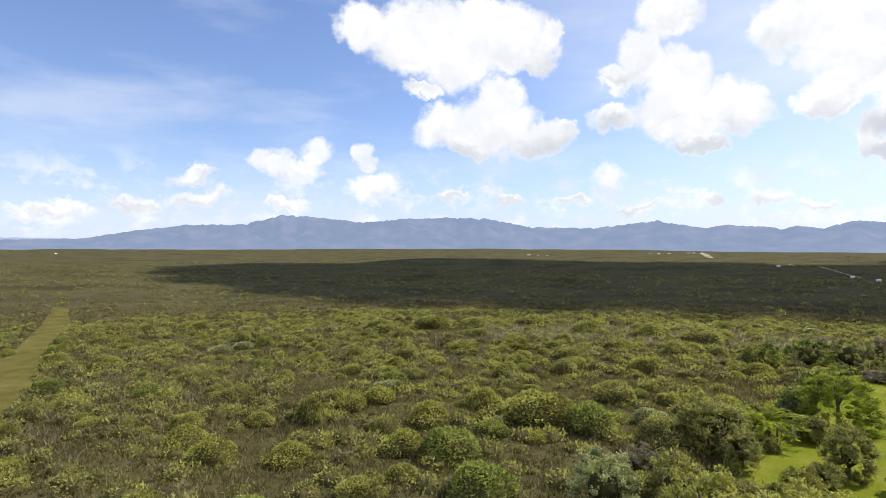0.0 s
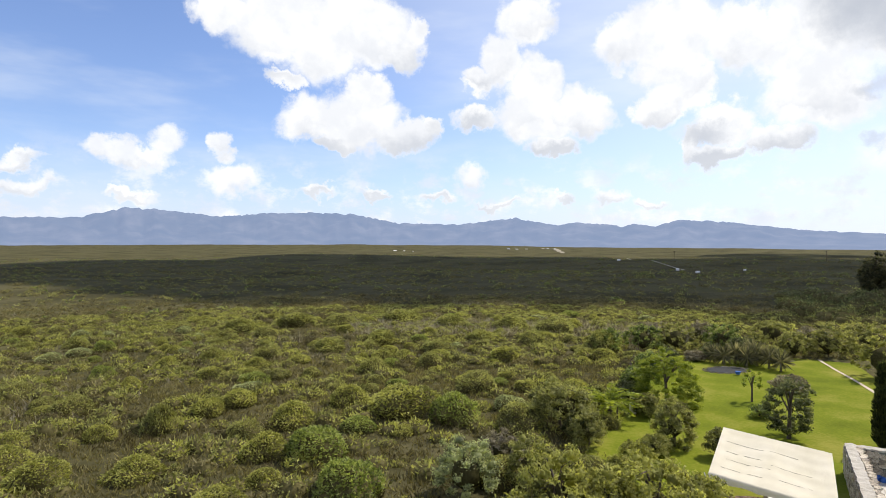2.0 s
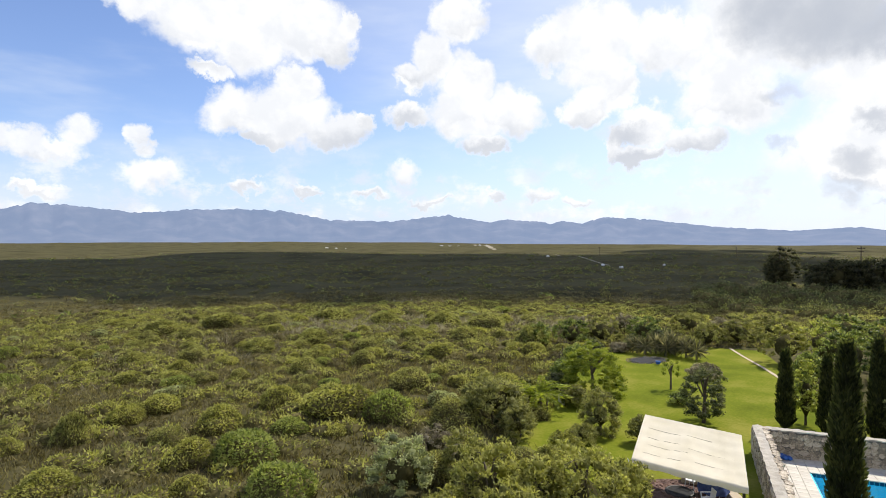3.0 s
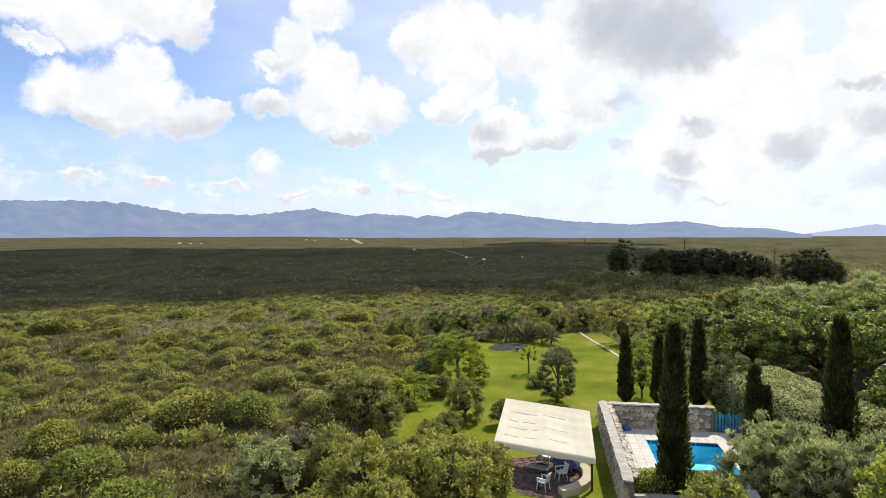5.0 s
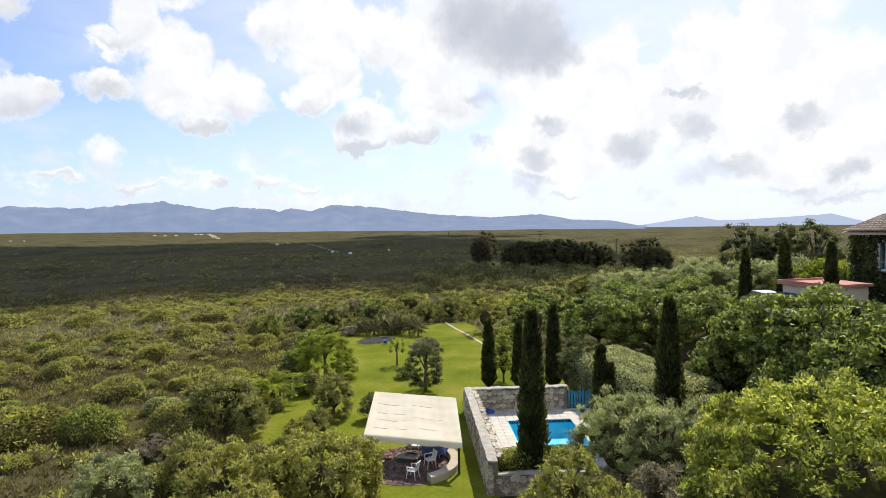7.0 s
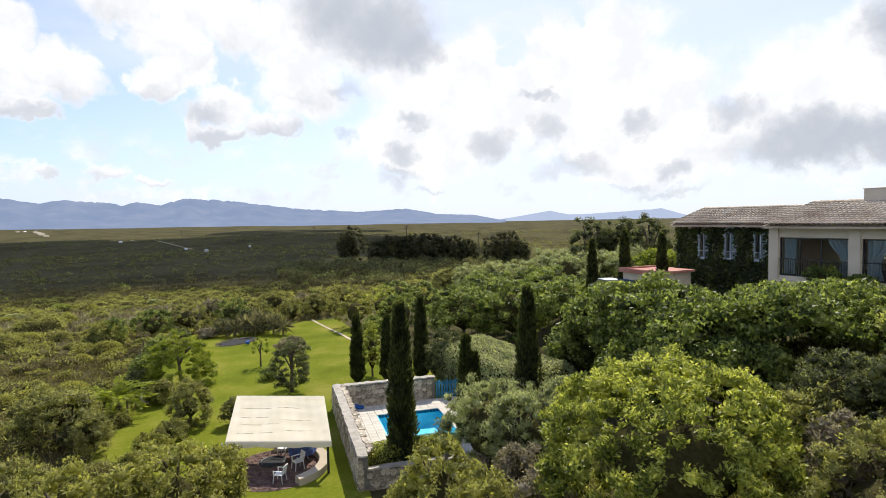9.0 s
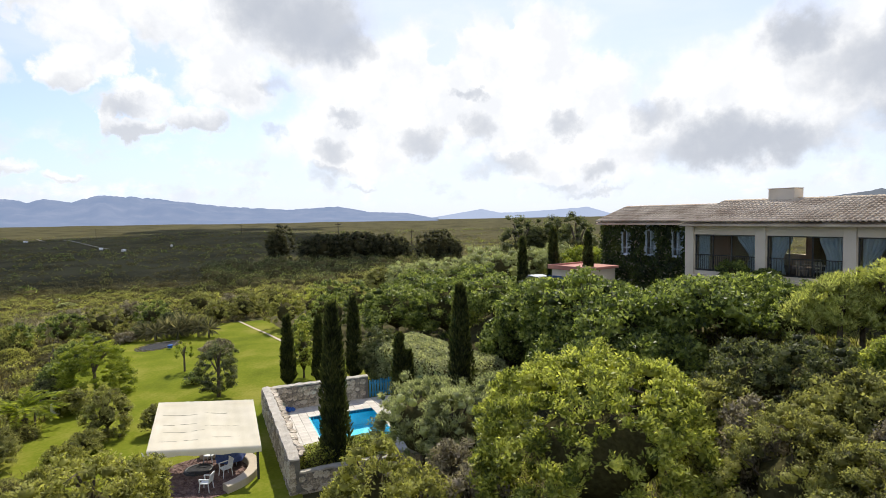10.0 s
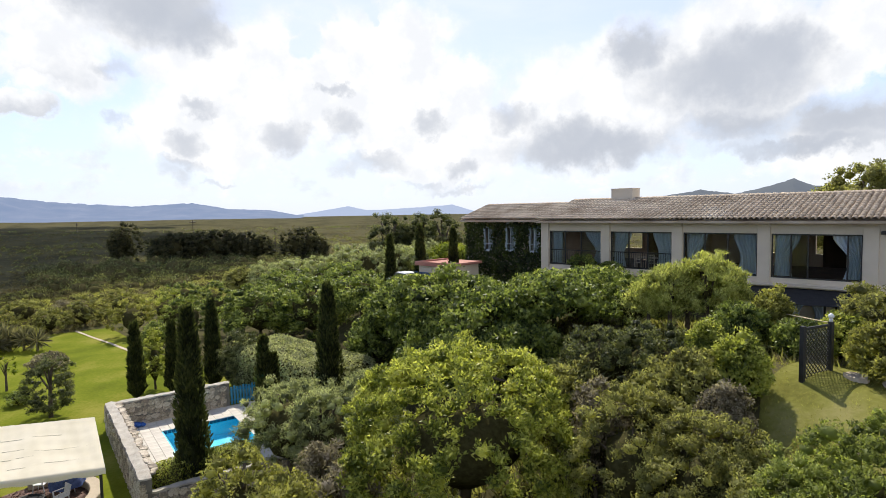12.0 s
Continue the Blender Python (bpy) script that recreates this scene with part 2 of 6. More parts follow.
FYNBOS_YELLOW = foliage("yellow_green_leaf", (0.12, 0.12, 0.03), (0.29, 0.285, 0.072), (0.46, 0.445, 0.14), 0.65)
OLIVE = foliage("olive_grey_leaf", (0.12, 0.135, 0.068), (0.30, 0.32, 0.16), (0.51, 0.53, 0.29), 0.6)
DARK_LEAF = foliage("dark_glossy_leaf", (0.042, 0.06, 0.016), (0.148, 0.188, 0.044), (0.37, 0.41, 0.12), 0.44)
DARK_OLIVE = foliage("dark_olive_leaf", (0.035, 0.042, 0.018), (0.105, 0.118, 0.048), (0.23, 0.24, 0.11), 0.55)
FRESH = foliage("fresh_green_leaf", (0.085, 0.105, 0.024), (0.225, 0.26, 0.062), (0.37, 0.40, 0.125), 0.6)
PALE_LEAF = foliage("pale_grey_green_leaf", (0.17, 0.185, 0.09), (0.33, 0.35, 0.175), (0.48, 0.50, 0.28), 0.6)
BRIGHT_LEAF = foliage("bright_green_leaf", (0.10, 0.125, 0.025), (0.315, 0.34, 0.065), (0.55, 0.55, 0.15), 0.42)
FEATHER = foliage("feathery_green_leaf", (0.09, 0.12, 0.012), (0.22, 0.26, 0.025), (0.36, 0.38, 0.06), 0.6)
WILLOW = foliage("pale_willow_leaf", (0.17, 0.19, 0.06), (0.38, 0.40, 0.12), (0.56, 0.56, 0.21), 0.6)
CYPRESS = foliage("cypress_leaf", (0.02, 0.026, 0.01), (0.05, 0.06, 0.02), (0.105, 0.115, 0.036), 0.7)
PINE = foliage("dark_tree_leaf", (0.022, 0.024, 0.013), (0.062, 0.062, 0.030), (0.125, 0.118, 0.058), 0.7)
CLIPPED = foliage("clipped_hedge_leaf", (0.15, 0.165, 0.085), (0.31, 0.325, 0.17), (0.44, 0.45, 0.25), 0.6)
IVY = foliage("ivy_leaf", (0.014, 0.022, 0.006), (0.04, 0.058, 0.013), (0.085, 0.11, 0.024), 0.5)
DRY = foliage("dry_grey_twigs", (0.10, 0.085, 0.06), (0.22, 0.19, 0.15), (0.36, 0.32, 0.27), 0.9)
ALOE = foliage("aloe_leaf", (0.055, 0.055, 0.035), (0.14, 0.13, 0.08), (0.25, 0.225, 0.14), 0.5)
BARK = material("bark", ((0.06, 0.045, 0.03), (0.13, 0.10, 0.07)), scale=4, fine=20, bump=0.6)
CANVAS = material("cream_canvas", ((0.71, 0.63, 0.46), (0.78, 0.70, 0.54)), scale=1.2, fine=40, bump=0.1, rough=0.9)
POST = material("black_post", ((0.012, 0.012, 0.013), (0.03, 0.03, 0.03)), scale=3, rough=0.6)
PLASTIC = material("white_plastic", ((0.68, 0.68, 0.68), (0.8, 0.8, 0.8)), scale=2, rough=0.4, bump=0)
CLOTH = material("blue_tablecloth", ((0.05, 0.08, 0.22), (0.10, 0.15, 0.36)), scale=6, fine=40, rough=0.9)
BARKCHIP = material("reddish_bark_chips", ((0.07, 0.042, 0.035), (0.16, 0.095, 0.078), (0.25, 0.165, 0.135)), scale=3, fine=14, bump=0.8, rough=0.95)
CEMENT = material("tan_cement", ((0.44, 0.36, 0.265), (0.55, 0.465, 0.355)), scale=1.5, fine=12, bump=0.2)
STONE = material("field_stone", ((0.24, 0.20, 0.155), (0.45, 0.37, 0.27), (0.62, 0.54, 0.43)), scale=2.2, fine=14, bump=0.5, object_=0.8)
SEAM_SHADOW = material("canvas_seam_shadow", ((0.46, 0.40, 0.29), (0.54, 0.47, 0.35)), scale=4, bump=0)
# brown of bare stems, and of shrub bodies darkened to stand for shade
HEATH_SHADE_STEMS = material("heath_shade_stems", ((0.045, 0.04, 0.016), (0.095, 0.083, 0.034), (0.14, 0.122, 0.056)), scale=3, fine=9, spec=0.0, rough=1.0, bump=0.5)
MORTAR = material("grey_mortar", ((0.13, 0.115, 0.095), (0.22, 0.20, 0.17)), scale=2, fine=16, bump=0.5)
COPING = material("pale_mortar_coping", ((0.36, 0.32, 0.265), (0.49, 0.445, 0.38)), scale=2, fine=14, bump=0.6)
# dark core colour: the shade inside crowns and hedges put into the colour
CORE_SHADE = material("core_shade", ((0.042, 0.038, 0.016), (0.085, 0.078, 0.034)), scale=5, fine=20, spec=0.0, rough=1.0)
PAVER = material("white_paver", ((0.55, 0.50, 0.43), (0.68, 0.63, 0.55)), scale=1.5, fine=10, bump=0.15, object_=0.5)
POOL = material("blue_pool_plaster", ((0.06, 0.64, 0.86), (0.11, 0.74, 0.92)), scale=0.8, rough=0.6, bump=0)
POOL_TILE = material("dark_pool_tile", ((0.01, 0.05, 0.12), (0.02, 0.10, 0.2)), scale=3, rough=0.25, bump=0, object_=0.6)
GATE = material("blue_painted_wood", ((0.03, 0.22, 0.38), (0.06, 0.31, 0.48)), scale=3, fine=20, rough=0.6)
BLUE = material("blue_plastic", ((0.02, 0.08, 0.35), (0.03, 0.14, 0.5)), scale=2, rough=0.4, bump=0)
PLASTER = material("beige_plaster", ((0.60, 0.515, 0.40), (0.69, 0.60, 0.48)), scale=0.8, fine=25, bump=0.12)
ROOF_TILE = material("clay_roof_tile", ((0.33, 0.25, 0.175), (0.50, 0.405, 0.305), (0.62, 0.525, 0.41)), scale=0.5, fine=9, bump=0.3, object_=0.3, spots=0.2)
ROOF_REST = material("clay_roof_tiles_joined", ((0.33, 0.25, 0.175), (0.50, 0.405, 0.305), (0.62, 0.525, 0.41)), scale=0.5, fine=9, bump=0.3, island=0.3, spots=0.2)
PINK = material("pink_roof_paint", ((0.42, 0.17, 0.13), (0.55, 0.26, 0.2)), scale=0.8, fine=9, bump=0.15)
FRAME = material("dark_bronze_frame", ((0.018, 0.016, 0.015), (0.04, 0.036, 0.032)), scale=3, rough=0.4, bump=0)
WHITE_FRAME = material("pale_blue_window_paint", ((0.42, 0.50, 0.58), (0.56, 0.63, 0.70)), scale=3, rough=0.5)
CURTAIN = material("pale_blue_curtain", ((0.62, 0.71, 0.80), (0.78, 0.84, 0.88)), scale=1.5, fine=10, bump=0, rough=0.95, translucent=0.35)
ROOM = material("room_wall", ((0.52, 0.44, 0.34), (0.6, 0.52, 0.42)), scale=1)
WOOD = material("dark_wood", ((0.05, 0.03, 0.018), (0.12, 0.075, 0.045)), scale=2, fine=14, stretch=(1, 1, 0.2))
SHADECLOTH = material("black_shade_cloth", ((0.008, 0.008, 0.009), (0.02, 0.02, 0.022)), scale=4, rough=0.9)
ROPE = material("tan_rope", ((0.4, 0.33, 0.2), (0.5, 0.42, 0.27)), scale=8)
CAR_PAINT = material("white_car_paint", ((0.6, 0.6, 0.61), (0.7, 0.7, 0.7)), scale=1, rough=0.25, bump=0)
CLOUD_MAT = material("cloud", ((0.8, 0.8, 0.8), (0.9, 0.9, 0.9)), scale=0.01, bump=0)


def glass(name, tint, mirror):
    m = bpy.data.materials.new(name)
    m.use_nodes = True
    N, L = m.node_tree.nodes, m.node_tree.links
    N.remove(N["Principled BSDF"])
    t, g, f, x = N.new("ShaderNodeBsdfTransparent"), N.new("ShaderNodeBsdfGlossy"), N.new("ShaderNodeFresnel"), N.new("ShaderNodeMixShader")
    t.inputs[0].default_value = (*tint, 1)
    g.inputs["Roughness"].default_value = mirror
    f.inputs[0].default_value = 1.4
    L.new(f.outputs[0], x.inputs[0]), L.new(t.outputs[0], x.inputs[1]), L.new(g.outputs[0], x.inputs[2])
    L.new(x.outputs[0], N["Material Output"].inputs[0])
    return m


PANE = glass("window_glass", (0.85, 0.88, 0.88), 0.0)
WATER = glass("pool_water", (0.93, 0.99, 1.0), 0.03)


def hazed_rock(name, rock, haze, amount):
    """Distant slopes; the haze of kilometres of air is painted over the rock as a bluish glow."""
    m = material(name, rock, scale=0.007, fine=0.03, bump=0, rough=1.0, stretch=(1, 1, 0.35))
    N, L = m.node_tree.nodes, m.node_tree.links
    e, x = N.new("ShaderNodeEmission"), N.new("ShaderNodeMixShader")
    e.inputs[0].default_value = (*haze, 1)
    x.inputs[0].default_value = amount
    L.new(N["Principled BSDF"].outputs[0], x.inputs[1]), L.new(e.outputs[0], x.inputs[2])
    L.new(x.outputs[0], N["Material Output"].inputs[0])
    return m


FAR_ROCK = hazed_rock("far_mountain_haze", ((0.03, 0.045, 0.06), (0.10, 0.10, 0.10), (0.22, 0.20, 0.19)), (0.31, 0.405, 0.63), 0.72)
FARTHER_ROCK = hazed_rock("farther_mountain_haze", ((0.1, 0.1, 0.1), (0.15, 0.15, 0.15)), (0.50, 0.59, 0.80), 0.9)
NEAR_HILL = hazed_rock("near_hill_haze", ((0.03, 0.035, 0.03), (0.07, 0.07, 0.05)), (0.25, 0.30, 0.40), 0.45)

# ---- geometry helpers ----


def smooth(a, b, v):
    q = np.clip((v - a) / (b - a), 0, 1)
    return q * q * (3 - 2 * q)


def land(x, y):
    """Height of the ground: a flat lawn and heath, a knoll under the house, slow swells and a fall towards the plain."""
    u = 0.45 * x - 0.9 * y
    r = np.hypot(x, y)
    knoll = 7.0 * smooth(4, 17, u) * (1 - smooth(26, 70, np.hypot(x - 34, y + 8)))
    swell = smooth(70, 260, r) * (1.6 * np.sin(x / 83 + 1.0) * np.cos(y / 97) + 1.2 * np.sin((x + y) / 41.0) * smooth(150, 400, r))
    ridge = 1.0 * np.exp(-((y - 560 + 0.25 * x) / 90) ** 2) * smooth(-330, -100, x) * (1 - smooth(160, 420, x))
    mound = 0.22 * np.sin(x / 5.1) * np.sin(y / 6.3 + 0.7) * smooth(-2, 6, 0.42 * y - 0.9 * x + 4)
    # level yard round the house, and the pit of the pool
    k = np.clip(((x - 40) * 6 + (y - 0) * 9) / 117.0, -1.5, 1.15)
    yard = 6.6 * (1 - smooth(3.8, 8.0, np.hypot(x - 40 - 6 * k, y - 9 * k)))
    knoll = np.maximum(knoll, yard)
    px, py = 0.728 * (x - 29.68) - 0.685 * (y - 25.76), 0.685 * (x - 29.68) + 0.728 * (y - 25.76)
    out = np.maximum(np.maximum(2.1 - px, px - 6.7), np.maximum(py + 1.9, -8.1 - py))
    knoll = knoll - 2.6 * (1 - smooth(0.0, 1.5, out))
    terrace = 0.6 * np.exp(-((x - 19.93) ** 2 + (y + 8.33) ** 2) / 14.0)
    # the plain climbs to the foot of the mountains on one side and falls away on the other
    far = np.interp(np.degrees(np.arctan2(x, y)), [-60, -20, 3, 15, 30, 45, 60, 90], [8, 9, 12, 7, -3, -9, -14, -16])
    folds = 3.0 * np.sin(x / 210 + 0.6) * np.sin(y / 260 + 0.3) * smooth(700, 1300, r)
    return knoll + terrace + swell + ridge + mound + folds + far * smooth(500, 3300, r)


def spot(bearing, r):
    """Plan coordinates from a bearing (degrees clockwise from +y) and a distance."""
    a = radians(bearing)
    return r * math.sin(a), r * math.cos(a)


def mesh_np(name, verts, faces, mat=None, shade=False):
    """A mesh from arrays; faces is a list of index arrays of shape (n, corners)."""
    me = bpy.data.meshes.new(name)
    verts = np.asarray(verts, np.float32)
    me.vertices.add(len(verts))
    me.vertices.foreach_set("co", verts.ravel())
    loops = np.concatenate([np.asarray(f, np.int32).ravel() for f in faces])
    counts = np.concatenate([np.full(len(f), np.asarray(f).shape[1], np.int32) for f in faces])
    starts = np.concatenate([[0], np.cumsum(counts)[:-1]]).astype(np.int32)
    me.loops.add(len(loops))
    me.loops.foreach_set("vertex_index", loops)
    me.polygons.add(len(counts))
    me.polygons.foreach_set("loop_start", starts)
    if shade:
        me.polygons.foreach_set("use_smooth", np.ones(len(counts), bool))
    me.update(calc_edges=True)
    if mat:
        me.materials.append(mat)
    return me


def bm_mesh(name, bm, mat, shade=False):
    me = bpy.data.meshes.new(name)
    bmesh.ops.recalc_face_normals(bm, faces=bm.faces)
    bm.to_mesh(me)
    bm.free()
    if mat:
        me.materials.append(mat)
    if shade:
        for p in me.polygons:
            p.use_smooth = True
    return me


def part(name, data, mat=None, parent=None, label=""):
    """One mesh object under a thing; data is a bmesh or a mesh."""
    me = bm_mesh(name, data, mat) if isinstance(data, bmesh.types.BMesh) else data
    ob = new(name, me)
    if parent:
        ob.parent = parent
    return tagged(ob, label) if label else ob


def empty(name, m, label, category, group="", kind=""):
    ob = new(name)
    ob.matrix_world = m
    ob.empty_display_size = 0.2
    return tagged(ob, label, category, group, kind)


def box(bm, x0, x1, y0, y1, z0, z1, bevel=0.0):
    made = bmesh.ops.create_cube(bm, size=1, matrix=Matrix.Translation(((x0 + x1) / 2, (y0 + y1) / 2, (z0 + z1) / 2)) @ Matrix.Diagonal((x1 - x0, y1 - y0, z1 - z0, 1)))
    if bevel:
        es = list({e for v in made["verts"] for e in v.link_edges})
        bmesh.ops.bevel(bm, geom=es, offset=bevel, segments=2, affect="EDGES", profile=0.5)
    return bm


def boxes(rows, bevel=0.0):
    bm = bmesh.new()
    for r in rows:
        box(bm, *r, bevel=bevel)
    return bm


def tube(points, radii, n=6):
    """Vertices and quads of a tapering tube along points."""
    points = [Vector(p) for p in points]
    vs, fs = [], []
    for i, p in enumerate(points):
        d = (points[min(i + 1, len(points) - 1)] - points[max(i - 1, 0)]).normalized()
        a = d.orthogonal().normalized()
        b = d.cross(a)
        for k in range(n):
            w = 2 * math.pi * k / n
            vs.append(p + (a * math.cos(w) + b * math.sin(w)) * radii[i])
    for i in range(len(points) - 1):
        for k in range(n):
            fs.append((i * n + k, i * n + (k + 1) % n, (i + 1) * n + (k + 1) % n, (i + 1) * n + k))
    return np.array([tuple(v) for v in vs]), np.array(fs)


def join(pieces):
    vs, fs, o = [], [], 0
    for v, f in pieces:
        vs.append(v)
        fs.append(np.asarray(f) + o)
        o += len(v)
    return np.concatenate(vs), fs


def unit(v):
    return v / np.maximum(np.linalg.norm(v, axis=-1, keepdims=True), 1e-9)


def leaf_arrays(rng, base, along, length, width, facing=None):
    """Folded leaf blades: four corners each, their faces turned at random or as given."""
    n = len(base)
    side = unit(np.cross(along, rng.normal(size=(n, 3)) if facing is None else facing))
    up = np.cross(side, along)
    length, width = np.broadcast_to(length, n)[:, None], np.broadcast_to(width, n)[:, None]
    mid = base + along * length * 0.55
    v = np.stack([base, mid + side * width / 2 + up * width * 0.15, base + along * length, mid - side * width / 2 + up * width * 0.15], 1).reshape(-1, 3)
    return v, np.arange(4 * n).reshape(n, 4)


def blade_arrays(rng, base, along, length, width):
    """Narrow three-cornered blades, for what is too small to show a leaf's outline."""
    n = len(base)
    side = unit(np.cross(along, rng.normal(size=(n, 3))))
    length, width = np.broadcast_to(length, n)[:, None], np.broadcast_to(width, n)[:, None]
    v = np.stack([base - side * width / 2, base + side * width / 2, base + along * length], 1).reshape(-1, 3)
    return v, np.arange(3 * n).reshape(n, 3)


def ball(n=2):
    bm = bmesh.new()
    bmesh.ops.create_icosphere(bm, subdivisions=n, radius=1)
    v = np.array([tuple(p.co) for p in bm.verts])
    f = np.array([[q.index for q in p.verts] for p in bm.faces])
    bm.free()
    return v, f


BALL1, BALL2 = ball(1), ball(2)


def crown_arrays(rng, w, d, bottom, top, clumps, leaves, leaf, clump, up=0.35, flat=0.75, core=0.52, low=-0.35, thin=0.38, far=False, uneven=1.0):
    """A crown of leaf clumps over an uneven ellipsoid between two heights."""
    c = np.array([0, 0, (bottom + top) / 2])
    rad = np.array([w / 2, d / 2, (top - bottom) / 2])
    k = np.arange(clumps) + 0.5
    z = 1 - (1 - low) * k / clumps
    ang = k * 2.39996 + rng.normal(0, 0.25, clumps)
    q = np.stack([np.sqrt(np.maximum(0, 1 - z * z)) * np.cos(ang), np.sqrt(np.maximum(0, 1 - z * z)) * np.sin(ang), z], 1)
    lump = 1 - 0.16 * uneven + uneven * (0.13 * np.sin(3 * ang + rng.uniform(0, 6)) * np.sin(4 * z + rng.uniform(0, 6)) + rng.normal(0, 0.07, clumps))
    cr = clump * rng.uniform(0.65, 1.35, clumps)
    lump = np.minimum(lump, 1.06)
    cen = c + q * np.maximum(rad - cr[:, None] * 0.6, rad * 0.5) * lump[:, None]
    n = clumps * leaves
    dirs = unit(rng.normal(size=(n, 3)) + 0.9 * np.repeat(q, leaves, 0) + np.array([0, 0, up]))
    rr = np.repeat(cr, leaves) * rng.uniform(0.45, 1.0, n)
    base = np.repeat(cen, leaves, 0) + dirs * rr[:, None] * np.array([1, 1, flat])
    facing = unit(dirs + 0.45 * rng.normal(size=(n, 3)) + np.array([0, 0, 0.35]))
    along = unit(np.cross(facing, rng.normal(size=(n, 3)))) + 0.45 * dirs + np.array([0, 0, up])
    along = unit(along)
    ln = leaf * rng.uniform(0.6, 1.3, n)
    if far:
        side = unit(np.cross(along, facing))
        v = np.stack([base - along * ln[:, None] * 0.1 - side * ln[:, None] * thin * 0.65, base - along * ln[:, None] * 0.1 + side * ln[:, None] * thin * 0.65, base + along * ln[:, None] * 0.7], 1).reshape(-1, 3)
        f = np.arange(3 * n).reshape(n, 3)
    else:
        v, f = leaf_arrays(rng, base - along * ln[:, None] * 0.3, along, ln, ln * thin, facing)
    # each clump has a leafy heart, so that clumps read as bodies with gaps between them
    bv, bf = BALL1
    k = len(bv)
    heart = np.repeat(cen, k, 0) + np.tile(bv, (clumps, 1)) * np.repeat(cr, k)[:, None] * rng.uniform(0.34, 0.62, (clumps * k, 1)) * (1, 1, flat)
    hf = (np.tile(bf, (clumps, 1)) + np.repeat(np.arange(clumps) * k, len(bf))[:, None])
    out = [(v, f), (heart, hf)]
    # solid core, its dark colour standing in for shade between the clumps
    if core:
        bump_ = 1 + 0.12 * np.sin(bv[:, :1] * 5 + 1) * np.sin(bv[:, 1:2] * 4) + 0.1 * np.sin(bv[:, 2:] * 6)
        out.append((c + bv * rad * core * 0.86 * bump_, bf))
    return out


def trunk_arrays(rng, height, spread, radius, limbs=5, fork=0.35):
    out = []
    bend = rng.normal(0, 0.06 * height, 2)
    top = (bend[0], bend[1], height * 0.75)
    out.append(tube([(0, 0, -0.3), (bend[0] * 0.2, bend[1] * 0.2, height * fork), top], [radius, radius * 0.75, radius * 0.3]))
    for i in range(limbs):
        a = 2 * math.pi * (i + rng.uniform(0, 0.6)) / limbs
        s = spread * rng.uniform(0.5, 0.9)
        z0 = height * (fork + 0.3 * i / limbs)
        out.append(tube([(bend[0] * 0.3, bend[1] * 0.3, z0), (s * 0.5 * math.cos(a), s * 0.5 * math.sin(a), z0 + 0.25 * height),
                         (s * math.cos(a), s * math.sin(a), min(height * 0.82, z0 + 0.42 * height))], [radius * 0.5, radius * 0.3, radius * 0.08], 5))
    return out


def from_parts(name, pieces, mat, core_mat=None):
    """A mesh of leaves and clump hearts, with a last piece in the dark core colour where there is one."""
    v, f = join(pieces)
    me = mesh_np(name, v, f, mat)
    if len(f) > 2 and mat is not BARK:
        me.materials.append(core_mat or CORE_SHADE)
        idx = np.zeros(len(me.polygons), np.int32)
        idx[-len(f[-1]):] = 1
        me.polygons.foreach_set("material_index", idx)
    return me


SEED = 100


def tree(name, xy, w, top, mat, label, category="tree", clear=0.25, clumps=60, leaves=40, leaf=0.3, clump=0.7, group="", depth=None, z=None, **kw):
    """A tree: a trunk with limbs and a crown of leaf clumps; top and ground in world heights."""
    global SEED
    SEED += 1
    rng = np.random.default_rng(SEED)
    x, y = xy
    g = float(land(x, y)) if z is None else z
    h = top - g
    t = empty(name, pose(x, y, g, 0, 0, rng.uniform(0, 360)), label, category, group)
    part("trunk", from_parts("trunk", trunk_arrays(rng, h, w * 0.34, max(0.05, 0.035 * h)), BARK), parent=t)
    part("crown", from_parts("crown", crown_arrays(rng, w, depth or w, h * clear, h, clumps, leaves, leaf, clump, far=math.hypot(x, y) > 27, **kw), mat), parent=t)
    return t


def shrub(name, xy, w, top, mat, label, category="shrub", clumps=50, leaves=40, leaf=0.16, clump=0.45, group="", depth=None, **kw):
    global SEED
    SEED += 1
    rng = np.random.default_rng(SEED)
    x, y = xy
    g = float(land(x, y))
    h = top - g
    t = empty(name, pose(x, y, g, 0, 0, rng.uniform(0, 360) if not depth else 0), label, category, group)
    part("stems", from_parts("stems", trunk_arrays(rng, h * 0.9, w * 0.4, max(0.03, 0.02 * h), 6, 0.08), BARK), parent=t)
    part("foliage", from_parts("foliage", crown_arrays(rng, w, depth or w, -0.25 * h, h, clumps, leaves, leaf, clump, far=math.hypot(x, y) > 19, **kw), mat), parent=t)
    return t


# ---- the ground ----


def ground_sheet():
    rings = np.concatenate([np.arange(0, 48, 0.6), 48 * 1.045 ** np.arange(0, 105)])
    rings = rings[rings < 4800]
    n = 288
    a = np.linspace(0, 2 * math.pi, n, endpoint=False)
    r, aa = np.meshgrid(rings[1:], a, indexing="ij")
    x, y = r * np.sin(aa), r * np.cos(aa)
    v = np.stack([x, y, land(x, y)], -1).reshape(-1, 3)
    i = np.arange(len(rings) - 2)[:, None] * n
    k = np.arange(n)[None]
    f = np.stack([i + k, i + n + k, i + n + (k + 1) % n, i + (k + 1) % n], -1).reshape(-1, 4)
    v = np.concatenate([v, [[0, 0, float(land(0.0, 0.0))]]])
    cap = np.stack([np.full(n, len(v) - 1), np.arange(n), (np.arange(n) + 1) % n], -1)
    tagged(new("ground", mesh_np("ground", v, [f, cap], GROUND, True)), "olive brown heath ground reaching to the far plain", "ground", kind="structure")


ground_sheet()


